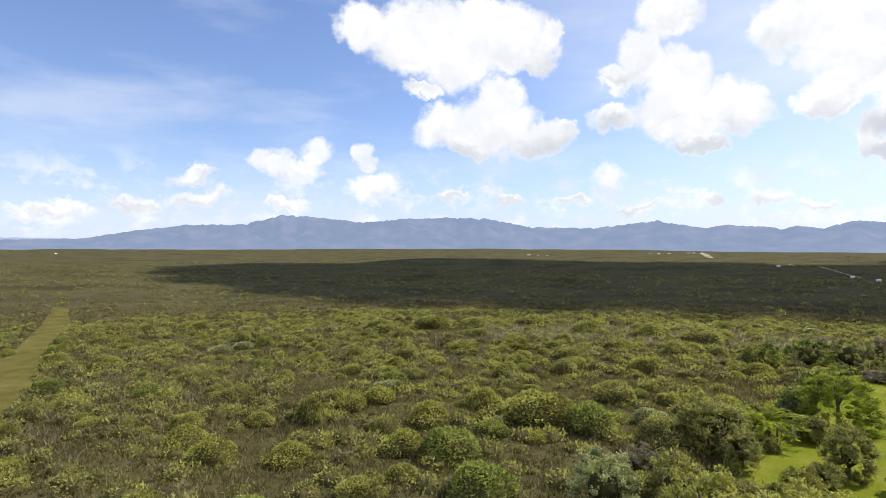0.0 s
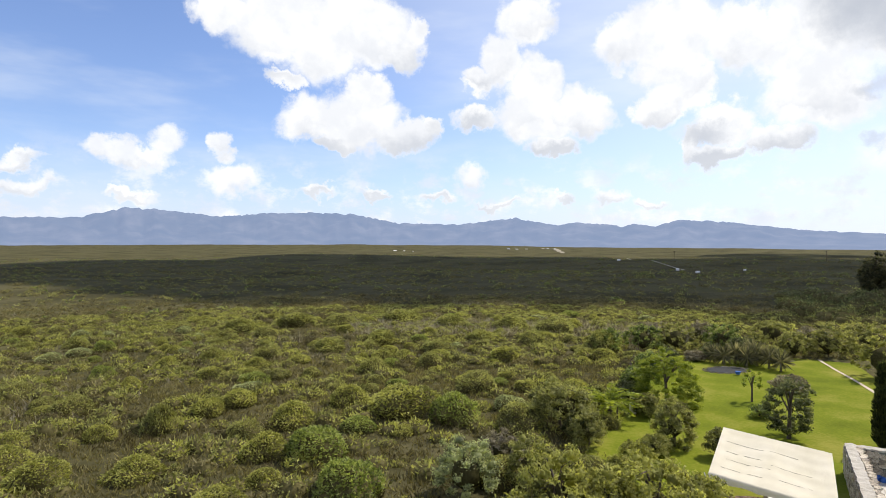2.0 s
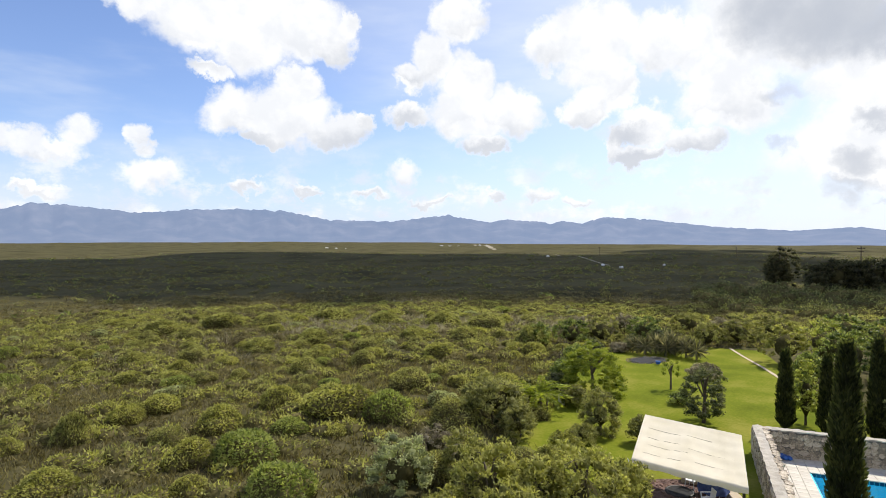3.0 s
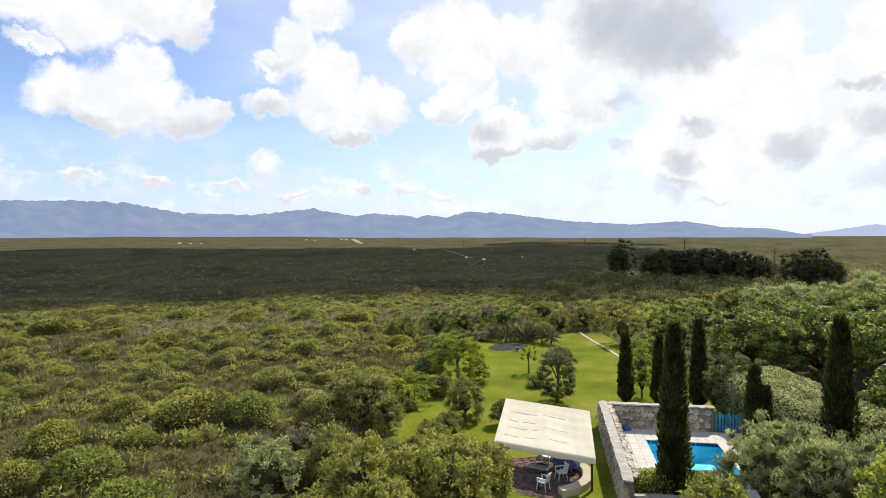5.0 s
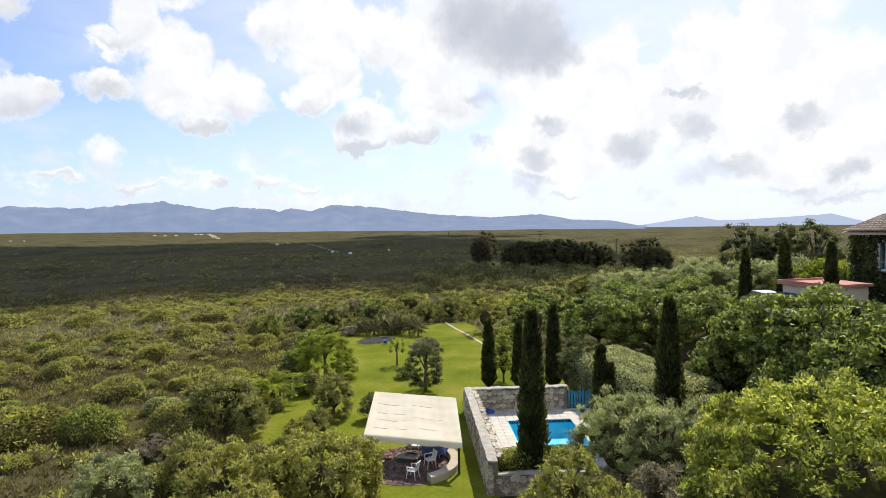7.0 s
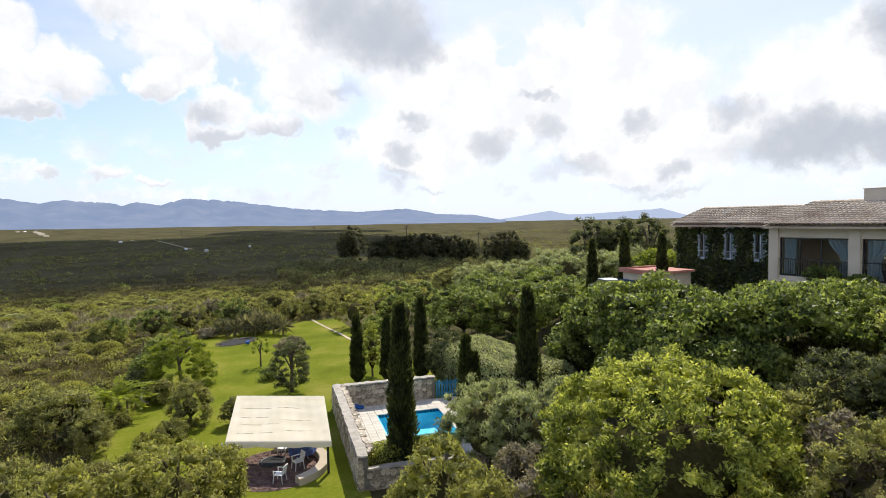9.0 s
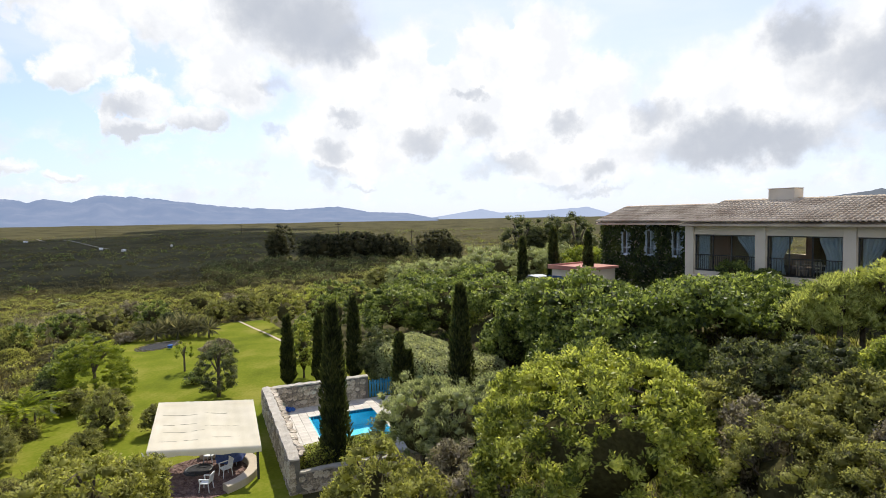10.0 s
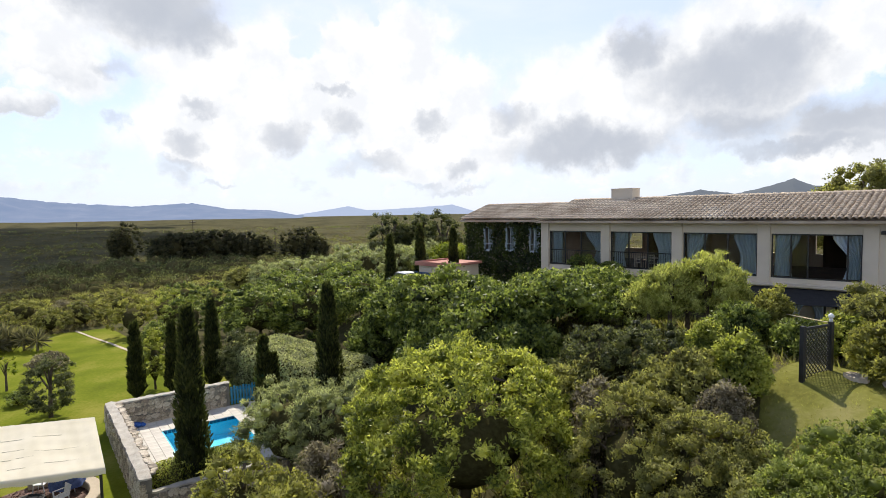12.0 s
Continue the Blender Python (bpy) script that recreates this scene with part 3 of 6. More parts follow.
def sheet(name, outline, mat, label, lift=0.04, step=0.8):
    """A thin layer that follows the ground inside an outline."""
    bm = bmesh.new()
    bm.faces.new([bm.verts.new((x, y, 0)) for x, y in outline])
    xs, ys = [p[0] for p in outline], [p[1] for p in outline]
    for lo, hi, no in ((min(xs), max(xs), (1, 0, 0)), (min(ys), max(ys), (0, 1, 0))):
        for c in np.arange(lo + step, hi, step):
            bmesh.ops.bisect_plane(bm, geom=bm.verts[:] + bm.edges[:] + bm.faces[:], plane_co=Vector(no) * c, plane_no=no)
    bmesh.ops.triangulate(bm, faces=bm.faces)
    for v in bm.verts:
        v.co.z = float(land(v.co.x, v.co.y)) + lift
    ob = new(name, bm_mesh(name, bm, mat, True))
    return tagged(ob, label, name.replace("_", " "), kind="structure")


sheet("lawn", [spot(a, r) for a, r in ((37, 22), (27, 26), (24.5, 33), (26.5, 39), (28.5, 44), (30.5, 50), (33.5, 60), (36.5, 70), (40, 77), (49, 77), (51.5, 64), (54, 56), (60, 46), (62, 42),
                                       (59.6, 40.9), (58.4, 40.4), (49.1, 39.6), (51.7, 27.3), (53, 22), (45, 18))], LAWN, "bright green mown lawn", 0.05, 1.0)
sheet("mown_strip", [spot(a, r) for a, r in ((-46, 36), (-38, 50), (-34.6, 78), (-33.0, 112), (-33.1, 150), (-34.2, 152), (-35.0, 118), (-36.8, 90), (-41, 70), (-52, 52))], STRIP, "yellowish mown strip through the heath", 0.06, 2.0)
sheet("track", [spot(a, r) for a, r in ((50, 122), (53, 128), (56, 122), (60, 112), (60, 108), (55, 114), (52, 120))], SAND, "pale sandy vehicle track", 0.08, 3.0)

# ---- mountains round the plain ----

CREST = [(-37.7, 0.75), (-32, 0.9), (-29, 1.5), (-24, 2.2), (-19.2, 2.3), (-15.6, 3.25), (-12.4, 3.1), (-8.1, 2.6), (-3.6, 3.0), (0.3, 3.1), (4.3, 3.0), (8.7, 2.15), (14.7, 2.0),
         (20.5, 2.65), (22.3, 2.25), (24.6, 1.9), (26, 2.15), (30, 1.9), (30.6, 1.65), (31.6, 2.0), (33.6, 1.7), (35.4, 2.3), (39, 2.1), (42, 1.7), (46, 1.2), (51.5, 0.85), (56, 1.1), (59.2, 0.5), (62.8, 0.35), (65.2, -0.15), (66, -0.4)]
FAR_CREST = [(-45, 0.85), (-38, 0.95), (-30, 0.8), (-20, 0.2), (60, 0.1), (65, -0.2), (67.7, 0.2), (70.2, 0.6), (72, 0.2), (73.5, 0.2), (77.6, 0.4), (80.5, 0.6), (82.7, -0.1), (95, 0.0), (140, 0.4)]
HILL_CREST = [(90, -0.4), (97, 0.5), (100.3, 0.96), (103.7, 1.48), (106.4, 1.05), (109, 1.6), (110.9, 2.2), (112.3, 1.55), (115, 1.0), (125, 2.2), (140, 1.2), (150, -0.4)]


def mountains(name, crest, r0, depth, mat, label, rough=1.0, seed=3):
    """A range with a crest line given as bearing and height over the horizon in degrees."""
    b = np.arange(crest[0][0], crest[-1][0], 0.22)
    e = np.interp(b, [c[0] for c in crest], [c[1] for c in crest])
    n = len(b)
    rows = np.linspace(0, 1, 16)
    v = np.zeros((len(rows) + 1, n, 3))
    for j, s in enumerate(rows):
        r = r0 + depth * s
        top = EYE_Z + (r0 + depth) * np.tan(np.radians(e))
        for i in range(n):
            q = Vector((b[i] * 0.35, s * 2.5, seed))
            gully = (noise.fractal(q, 0.9, 2.1, 5) * 0.30 + abs(noise.noise(Vector((b[i] * 0.45, s * 1.6, seed + 5)))) * 0.22) * math.sin(math.pi * min(1, s * 1.02)) * rough
            small = (noise.noise(Vector((b[i] * 1.3, 0, seed))) * 0.05 + noise.noise(Vector((b[i] * 3.1, 0, seed))) * 0.045) * s
            z = -14 + (top[i] + 14) * max(0, min(1.02, s ** 1.25 * (1 - gully) + small))
            v[j, i] = (r * math.sin(radians(b[i])), r * math.cos(radians(b[i])), z)
    v[-1] = v[-2] * (1.06, 1.06, 0)
    k, i = np.meshgrid(np.arange(len(rows)), np.arange(n - 1), indexing="ij")
    f = np.stack([k * n + i, k * n + i + 1, (k + 1) * n + i + 1, (k + 1) * n + i], -1).reshape(-1, 4)
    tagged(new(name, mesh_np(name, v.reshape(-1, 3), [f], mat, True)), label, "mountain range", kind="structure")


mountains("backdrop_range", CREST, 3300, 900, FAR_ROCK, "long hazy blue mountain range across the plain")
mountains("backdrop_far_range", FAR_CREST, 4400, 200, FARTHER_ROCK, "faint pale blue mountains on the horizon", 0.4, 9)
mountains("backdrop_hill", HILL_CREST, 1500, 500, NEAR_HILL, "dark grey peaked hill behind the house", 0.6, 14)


def cloud(name, discs, height):
    """The cloud overhead whose shade lies over the heath: overlapping puffs."""
    rng = np.random.default_rng(7)
    off = height / math.tan(SUN_EL)
    pieces = []
    for cx, cy, rx, ry, n in discs:
        for i in range(n):
            a, q = rng.uniform(0, 6.28), math.sqrt(rng.uniform(0, 1))
            s = rng.uniform(0.22, 0.42) * min(rx, ry)
            p = np.array([cx + rx * q * math.cos(a) + off * math.sin(SUN_AZ), cy + ry * q * math.sin(a) + off * math.cos(SUN_AZ), height + rng.uniform(-8, 30)])
            pieces.append((BALL2[0] * (s, s, s * 0.5) * rng.uniform(0.8, 1.2, 3) + p, BALL2[1]))
    v, f = join(pieces)
    tagged(new(name, mesh_np(name, v, f, CLOUD_MAT, True)), "white cumulus cloud that shades the heath", "cloud", kind="structure")


cloud("cloud", [(60, 390, 185, 175, 60), (150, 260, 130, 120, 45), (50, 220, 70, 75, 22), (-70, 450, 85, 60, 22), (190, 170, 80, 70, 20), (300, 330, 120, 130, 30), (560, 500, 170, 90, 24), (100, 150, 40, 42, 16), (150, 175, 50, 40, 16), (118, 100, 34, 26, 16), (140, 88, 26, 20, 12), (72, 122, 40, 24, 16), (28, 152, 44, 26, 16)], 800)

# ---- heath ----


def scatter(seed, n, b0, b1, r0, r1, power=1.0):
    rng = np.random.default_rng(seed)
    q = rng.uniform(0, 1, n) ** power
    r = np.sqrt(r0 ** 2 + q * (r1 ** 2 - r0 ** 2))
    a = np.radians(rng.uniform(b0, b1, n))
    return rng, r * np.sin(a), r * np.cos(a)


def on_heath(x, y):
    """True away from the lawn, the garden, the knoll and the mown strip."""
    b, r = np.degrees(np.arctan2(x, y)), np.hypot(x, y)
    edge = np.interp(r, [0, 24, 33, 43, 52, 68, 78, 92, 100], [31, 28, 25, 28, 30, 33.5, 46, 62, 140])
    edge = edge + 1.2 + 2.4 * np.sin(1.3 * x) * np.sin(1.7 * y + 1) * (r < 60)
    lim = np.interp(r, [36, 50, 78, 112, 150], [-46, -38, -34.6, -33.0, -33.1])
    lim2 = np.interp(r, [52, 70, 90, 118, 152], [-52, -41, -36.8, -35.0, -34.2])
    return (b < edge) & ~((b < lim) & (b > lim2) & (r < 150))


def brush(name, seed, n, b0, b1, r0, r1, size, blades, mat, label, power=1.0, patch=0.0, slope=False, short=False):
    """Low brush of many small upright sprigs, too many to count."""
    rng, x, y = scatter(seed, n, b0, b1, r0, r1, power)
    keep = on_heath(x, y)
    if slope:                                           # the knoll, but for the grass by the lattice gate
        b, r = np.degrees(np.arctan2(x, y)), np.hypot(x, y)
        keep = ~((b > 108) & (r > 18.6) & (r < 23)) | short
    if patch:
        pn = np.sin(x / 7.3 + 2) * np.sin(y / 9.1) + np.sin((x - y) / 17.0)
        keep &= pn > patch
    x, y = x[keep], y[keep]
    n = len(x)
    s = size * rng.uniform(0.6, 1.5, n)
    base = np.stack([x, y, land(x, y) - 0.05], -1)
    base = np.repeat(base, blades, 0) + rng.normal(size=(n * blades, 3)) * np.repeat(s, blades)[:, None] * (0.33, 0.33, 0.06)
    along = unit(rng.normal(size=(n * blades, 3)) * (0.55, 0.55, 0.2) + (0, 0, 0.9))
    ln = np.repeat(s, blades) * rng.uniform(0.5, 1.2, n * blades)
    v, f = blade_arrays(rng, base, along, ln, ln * 0.2)
    tagged(new(name, mesh_np(name, v, [f], mat)), label, "brush", kind="stuff")


def dome(rng, tufts, level):
    """A mounded shrub's body, one unit in radius and height, swelling into tufts: corners, faces, outward directions."""
    v, f = ball(level)
    r = np.full(len(v), 0.66)
    for count, swell in ((7, 0.26), (tufts, 0.12)):
        q = unit(rng.normal(size=(count, 3)) + (0, 0, 0.6))
        q[:, 2] = np.abs(q[:, 2])
        d2 = ((v[:, None] - q[None]) ** 2).sum(-1).min(1)
        r += swell * np.clip(1 - d2 * count / 4.5, 0, 1)
    body = v * r[:, None]
    keep = (v[f][:, :, 2] > -0.12).all(1)
    return body, f[keep], v


def mounds(name, seed, n, b0, b1, r0, r1, w, mat, label, power=1.0, per=26, leaf=0.32, flat=0.42, level=2):
    """Mounded low shrubs, joined: tufted bodies under a skin of sprigs."""
    rng, x, y = scatter(seed, n, b0, b1, r0, r1, power)
    keep = on_heath(x, y)
    x, y = x[keep], y[keep]
    n = len(x)
    s = w * rng.uniform(0.5, 1.5, n)
    shapes = [dome(rng, 9, level) for _ in range(6)]
    vs, fs, o = [], [], 0
    low = land(x, y)
    for i in range(n):
        body, f, _ = shapes[i % 6]
        a = rng.uniform(0, 6.28)
        c, q = math.cos(a), math.sin(a)
        size = s[i] * np.array([0.5 * rng.uniform(0.8, 1.2), 0.5 * rng.uniform(0.8, 1.2), flat * rng.uniform(0.7, 1.2)])
        vs.append((0.78 * body * size) @ np.array([[c, q, 0], [-q, c, 0], [0, 0, 1]]) + (x[i], y[i], low[i]))
        fs.append(f + o)
        o += len(body)
    d = unit(rng.normal(size=(n * per, 3)) + (0, 0, 0.7))
    d[:, 2] = np.abs(d[:, 2])
    ss = np.repeat(s, per)[:, None]
    base = np.repeat(np.stack([x, y, low], -1), per, 0) + d * ss * (0.5, 0.5, flat) * rng.uniform(0.62, 1.0, (n * per, 1))
    along = unit(d * 0.7 + rng.normal(size=d.shape) * 0.75 + (0, 0, 0.35))
    v, f = blade_arrays(rng, base, along, ss[:, 0] * leaf * rng.uniform(0.7, 1.3, n * per), ss[:, 0] * leaf * 0.55)
    # the dark bodies put the shade under the sprigs into their colour
    me = from_parts(name, [(v, f), (np.zeros((0, 3)), np.zeros((0, 3), int)), (np.concatenate(vs), np.concatenate(fs))], mat, HEATH_SHADE_STEMS)
    tagged(new(name, me), label, "brush", kind="stuff")


brush("heath_brush", 11, 24000, -42, 75, 23, 150, 0.46, 6, BRUSH, "brown olive low heath brush")
brush("heath_green_sprigs", 12, 34000, -42, 75, 23, 140, 0.42, 6, HEATH, "olive green heath sprigs", patch=-0.6)
brush("near_heath_sprigs", 17, 18000, -42, 40, 23, 66, 0.34, 7, HEATH, "olive green heath sprigs")
brush("slope_sprigs", 18, 5000, 64, 124, 12.5, 33, 0.34, 9, FYNBOS, "olive green low growth on the slope", slope=True)
brush("slope_dry_tufts", 19, 1300, 64, 124, 12.5, 33, 0.34, 9, DRY, "dry brown low growth on the slope", slope=True)
brush("dry_tufts", 13, 16000, -50, 60, 24, 130, 0.5, 7, DRY, "dry grey grass tufts and dead twigs", patch=0.75)
brush("grey_twigs", 30, 2600, 4, 37, 82, 97, 0.8, 8, DRY, "strip of dead grey twigs in the heath")
mounds("low_heath_mounds", 24, 1700, -42, 60, 25, 120, 1.9, FYNBOS, "low olive green mounds of heath", 0.85, 130, 0.1, 0.32)
mounds("low_yellow_mounds", 25, 1300, -42, 60, 25, 120, 1.8, FYNBOS_YELLOW, "low yellow-green mounds of heath", 0.85, 130, 0.1, 0.32)
mounds("low_brown_mounds", 26, 1000, -42, 60, 25, 130, 1.8, BRUSH, "low brown mounds of heath", 0.85, 100, 0.11, 0.32)
mounds("far_heath_shrubs", 14, 7000, -55, 125, 95, 420, 1.9, HEATH, "olive green heath shrubs spread over the plain", 1.0, 20, 0.14, 0.3, 1)
mounds("far_green_shrubs", 27, 3000, -55, 125, 95, 330, 2.0, FYNBOS, "green heath shrubs spread over the plain", 1.0, 20, 0.14, 0.3, 1)
mounds("far_dark_shrubs", 15, 2400, -55, 125, 95, 600, 2.4, DARK_LEAF, "dark heath shrubs spread over the plain", 1.0, 22, 0.15, 0.4, 1)
mounds("far_heath_brown", 16, 4500, -55, 125, 120, 700, 2.2, BRUSH, "brown heath brush spread over the plain", 1.0, 20, 0.14, 0.3, 1)


mounds("valley_scrub", 28, 210, 44, 68, 110, 168, 4.2, DARK_OLIVE, "dark green scrub before the far row of trees", 1.0, 150, 0.065, 0.5)
mounds("valley_green_scrub", 29, 120, 44, 68, 96, 150, 3.2, FYNBOS, "olive green scrub before the far row of trees", 1.0, 150, 0.065, 0.45)


def shrub_kinds():
    """Mounded heath shrubs that can be counted: a few shapes, shared."""
    rng = np.random.default_rng(21)
    kinds = []
    for name, mat, leaf, label in (("fynbos_shrub", FYNBOS_YELLOW, 0.17, "mounded yellow-green fynbos shrub on the heath"), ("fynbos_shrub", FYNBOS, 0.15, "mounded olive green fynbos shrub on the heath"),
                                   ("fynbos_shrub", FRESH, 0.17, "fresh green rounded shrub on the heath"), ("fynbos_shrub", OLIVE, 0.14, "grey-green rounded shrub on the heath"),
                                   ("fynbos_shrub", FYNBOS, 0.2, "dark olive shrub with upright sprigs on the heath")):
        for k in range(2):
            body, bf, _ = dome(rng, 30, 3)
            faces = body[bf]
            # fewer sprigs down the sides, where the dark body stands in for shade
            area = np.linalg.norm(np.cross(faces[:, 1] - faces[:, 0], faces[:, 2] - faces[:, 0]), axis=1) * (0.3 + np.clip(faces.mean(1)[:, 2], 0, 1))
            n = 2500
            pick = rng.choice(len(bf), n, p=area / area.sum())
            w = rng.dirichlet((1, 1, 1), n)[:, :, None]
            base = (faces[pick] * w).sum(1) * rng.uniform(0.96, 1.14, (n, 1))
            along = unit(base * (0.8, 0.8, 0.5) + rng.normal(size=(n, 3)) * 0.7 + (0, 0, 0.8 if leaf == 0.2 else 0.25))
            skin = blade_arrays(rng, base, along, leaf * 0.55 * rng.uniform(0.6, 1.3, n), leaf * 0.4)
            # bare stems round the foot
            a = rng.uniform(0, 6.28, 170)
            foot = np.stack([0.86 * np.cos(a), 0.86 * np.sin(a), rng.uniform(-0.08, 0.1, 170)], -1) * rng.uniform(0.9, 1.08, (170, 1))
            stems = blade_arrays(rng, foot, unit(foot * (0.35, 0.35, 0) + rng.normal(size=(170, 3)) * 0.2 + (0, 0, 0.8)), rng.uniform(0.15, 0.4, 170), 0.03)
            kinds.append((name, from_parts(name, [skin, (np.zeros((0, 3)), np.zeros((0, 3), int)), (np.concatenate([body, stems[0]]), np.concatenate([bf, stems[1] + len(body)]))], mat, HEATH_SHADE_STEMS), label))
    return kinds


KINDS = shrub_kinds()
# shrubs that stand out: bearing, distance, width, height, kind
KNOWN = [(9.6, 44, 5.0, 2.6, 0), (14.5, 42, 3.8, 2.3, 2), (16.9, 51, 4.0, 2.0, 1), (25, 45, 3.6, 2.6, 4), (-13.0, 45, 2.6, 2.3, 4), (-9.0, 48, 2.4, 1.7, 0), (-6.5, 50, 3.0, 1.6, 0),
         (-24, 45, 2.6, 1.5, 0), (-22, 38, 3.0, 1.6, 0), (-15, 36, 3.2, 1.5, 0), (-4, 37, 3.4, 1.7, 0), (0.5, 36, 4.2, 2.2, 2), (-8, 30, 2.6, 1.3, 0), (-28, 32, 2.2, 1.2, 0),
         (3.5, 30, 4.6, 2.2, 2), (-19.5, 28.5, 3.2, 1.3, 2), (6.6, 59, 3.6, 1.9, 1), (12, 62, 3.0, 1.8, 1), (-3.5, 68, 3.8, 1.9, 1), (2, 72, 4.2, 1.8, 4), (7, 76, 4.6, 2.0, 4), (12.5, 70, 3.6, 1.6, 1),
         (19.5, 64, 3.4, 2.0, 0), (21, 40, 3.6, 2.4, 1), (-1.5, 43, 3.4, 1.9, 0), (4, 47, 3.6, 1.8, 0), (28.8, 72, 4.4, 3.2, 4), (22, 74, 3.8, 2.2, 1), (-8.5, 68, 3, 1.6, 4), (17, 78, 4, 1.8, 4), (-6, 92, 6, 2.2, 4), (-1, 95, 7, 2.4, 4), (3, 93, 6, 2.2, 1), (9, 96, 7, 2.4, 4), (14, 92, 6, 2.2, 4), (20, 90, 6, 2.4, 4), (24.5, 86, 6, 2.6, 1)]


def heath_shrubs():
    rng, x, y = scatter(23, 1200, -42, 40, 27, 105, 0.85)
    keep = on_heath(x, y)
    rows = [(*spot(b, r), w, 0.78 * h, 2 * k) for b, r, w, h, k in KNOWN]
    for px, py in zip(x[keep], y[keep]):
        if len(rows) >= 230:
            break
        w = rng.uniform(1.5, 3.3)
        if all((px - q[0]) ** 2 + (py - q[1]) ** 2 > (0.42 * (w + q[2])) ** 2 for q in rows):
            rows.append((px, py, w, w * rng.uniform(0.3, 0.44), 2 * rng.choice(5, p=(0.38, 0.26, 0.12, 0.1, 0.14))))
    for px, py, w, h, k in rows:
        name, me, label = KINDS[k + int(rng.integers(2))]
        ob = tagged(new(name, me), label, "shrub", "heath shrubs")
        ob.matrix_world = pose(px, py, float(land(px, py)), 0, 0, rng.uniform(0, 360)) @ Matrix.Diagonal((w / 2, w / 2 * rng.uniform(0.85, 1.15), h, 1))


heath_shrubs()

# ---- sun shelter and fire place on the lawn ----


def sun_shelter():
    w, d, z0, k = 5.25, 3.5, 1.80, 0.345
    t = empty("sun_shelter", pose(19.45, 24.5, 0, 0, 0, math.degrees(math.atan2(-0.852, 0.524))), "cream canvas sun shelter on black posts over a fire place", "sun shelter")
    nx, ny = 40, 28
    x, y = np.meshgrid(np.linspace(-0.12, w + 0.12, nx), np.linspace(-0.15, d + 0.1, ny), indexing="ij")
    sag = -0.07 * np.abs(np.sin(np.pi * x / w * 2)) * np.sin(np.pi * np.clip(y / d, 0, 1)) + 0.006 * np.sin(y * 9 + np.sin(x * 1.7)) + 0.005 * np.sin(x * 11 + y)
    z = z0 + k * y + sag
    top = np.stack([x, y, z], -1)
    hem = [np.stack([x[:, 0], y[:, 0] - 0.02 * s, z[:, 0] - 0.25 * s + 0.03 * np.sin(x[:, 0] * 5) * s], -1) for s in (0.5, 1.0)]
    v = np.concatenate([hem[1][:, None], hem[0][:, None], top], 1)
    m = v.shape[1]
    i, j = np.meshgrid(np.arange(nx - 1), np.arange(m - 1), indexing="ij")
    f = np.stack([i * m + j, (i + 1) * m + j, (i + 1) * m + j + 1, i * m + j + 1], -1).reshape(-1, 4)
    low = v.reshape(-1, 3) - (0, 0, 0.012)
    canvas = part("canvas", mesh_np("canvas", np.concatenate([v.reshape(-1, 3), low]), [f, f[:, ::-1] + len(low)], CANVAS, True), parent=t, label="cream canvas sheet, wrinkled and seamed")

    def drop(x, y):
        return z0 + k * y - 0.07 * abs(math.sin(math.pi * x / w * 2)) * math.sin(math.pi * y / d)

    # strips along the seams, their faint shadow put into a darker colour
    for y0, x0, x1 in ((0.55, 0.35, 1.25), (0.6, 1.6, 2.3), (0.75, 3.0, 4.4), (1.25, 0.5, 1.7), (1.3, 1.9, 2.6), (1.6, 2.6, 4.9), (1.8, 0.4, 1.0), (1.85, 1.3, 2.2), (2.55, 0.3, 2.2), (2.6, 2.5, 3.8)):
        part("lacing", boxes([(q, min(q + 0.12, x1), y0 + 0.01 * math.sin(q * 3), y0 + 0.014 + 0.01 * math.sin(q * 3), drop(q, y0) - 0.01, drop(q, y0) + 0.008) for q in np.arange(x0, x1, 0.12)]), SEAM_SHADOW, canvas)
    for px in (0.06, w - 0.06):
        for py in (0.06, d - 0.06):
            part("post", boxes([(px - 0.06, px + 0.06, py - 0.06, py + 0.06, -0.3, z0 + k * py - 0.1)], 0.01), POST, t, "black post")
    for py in (0.06, d - 0.06):
        part("beam", boxes([(0, w, py - 0.04, py + 0.04, z0 + k * py - 0.2, z0 + k * py - 0.1)], 0.01), POST, t)
    # side rails slope up to the back
    for px in (0.06, w - 0.06):
        v2, f2 = tube([(px, 0, z0 - 0.14), (px, d, z0 + k * d - 0.14)], [0.04, 0.04], 6)
        part("rafter", mesh_np("rafter", v2, [f2], POST), parent=t)
    # the frame is out of square: narrower at the back and skewed
    for ob in t.children_recursive:
        for q in ob.data.vertices:
            x, y = q.co.x / w, q.co.y / d
            q.co.x -= 0.56 * y + 0.36 * x * y
            q.co.y -= 0.1 + 0.3 * x + 0.15 * x * y


sun_shelter()


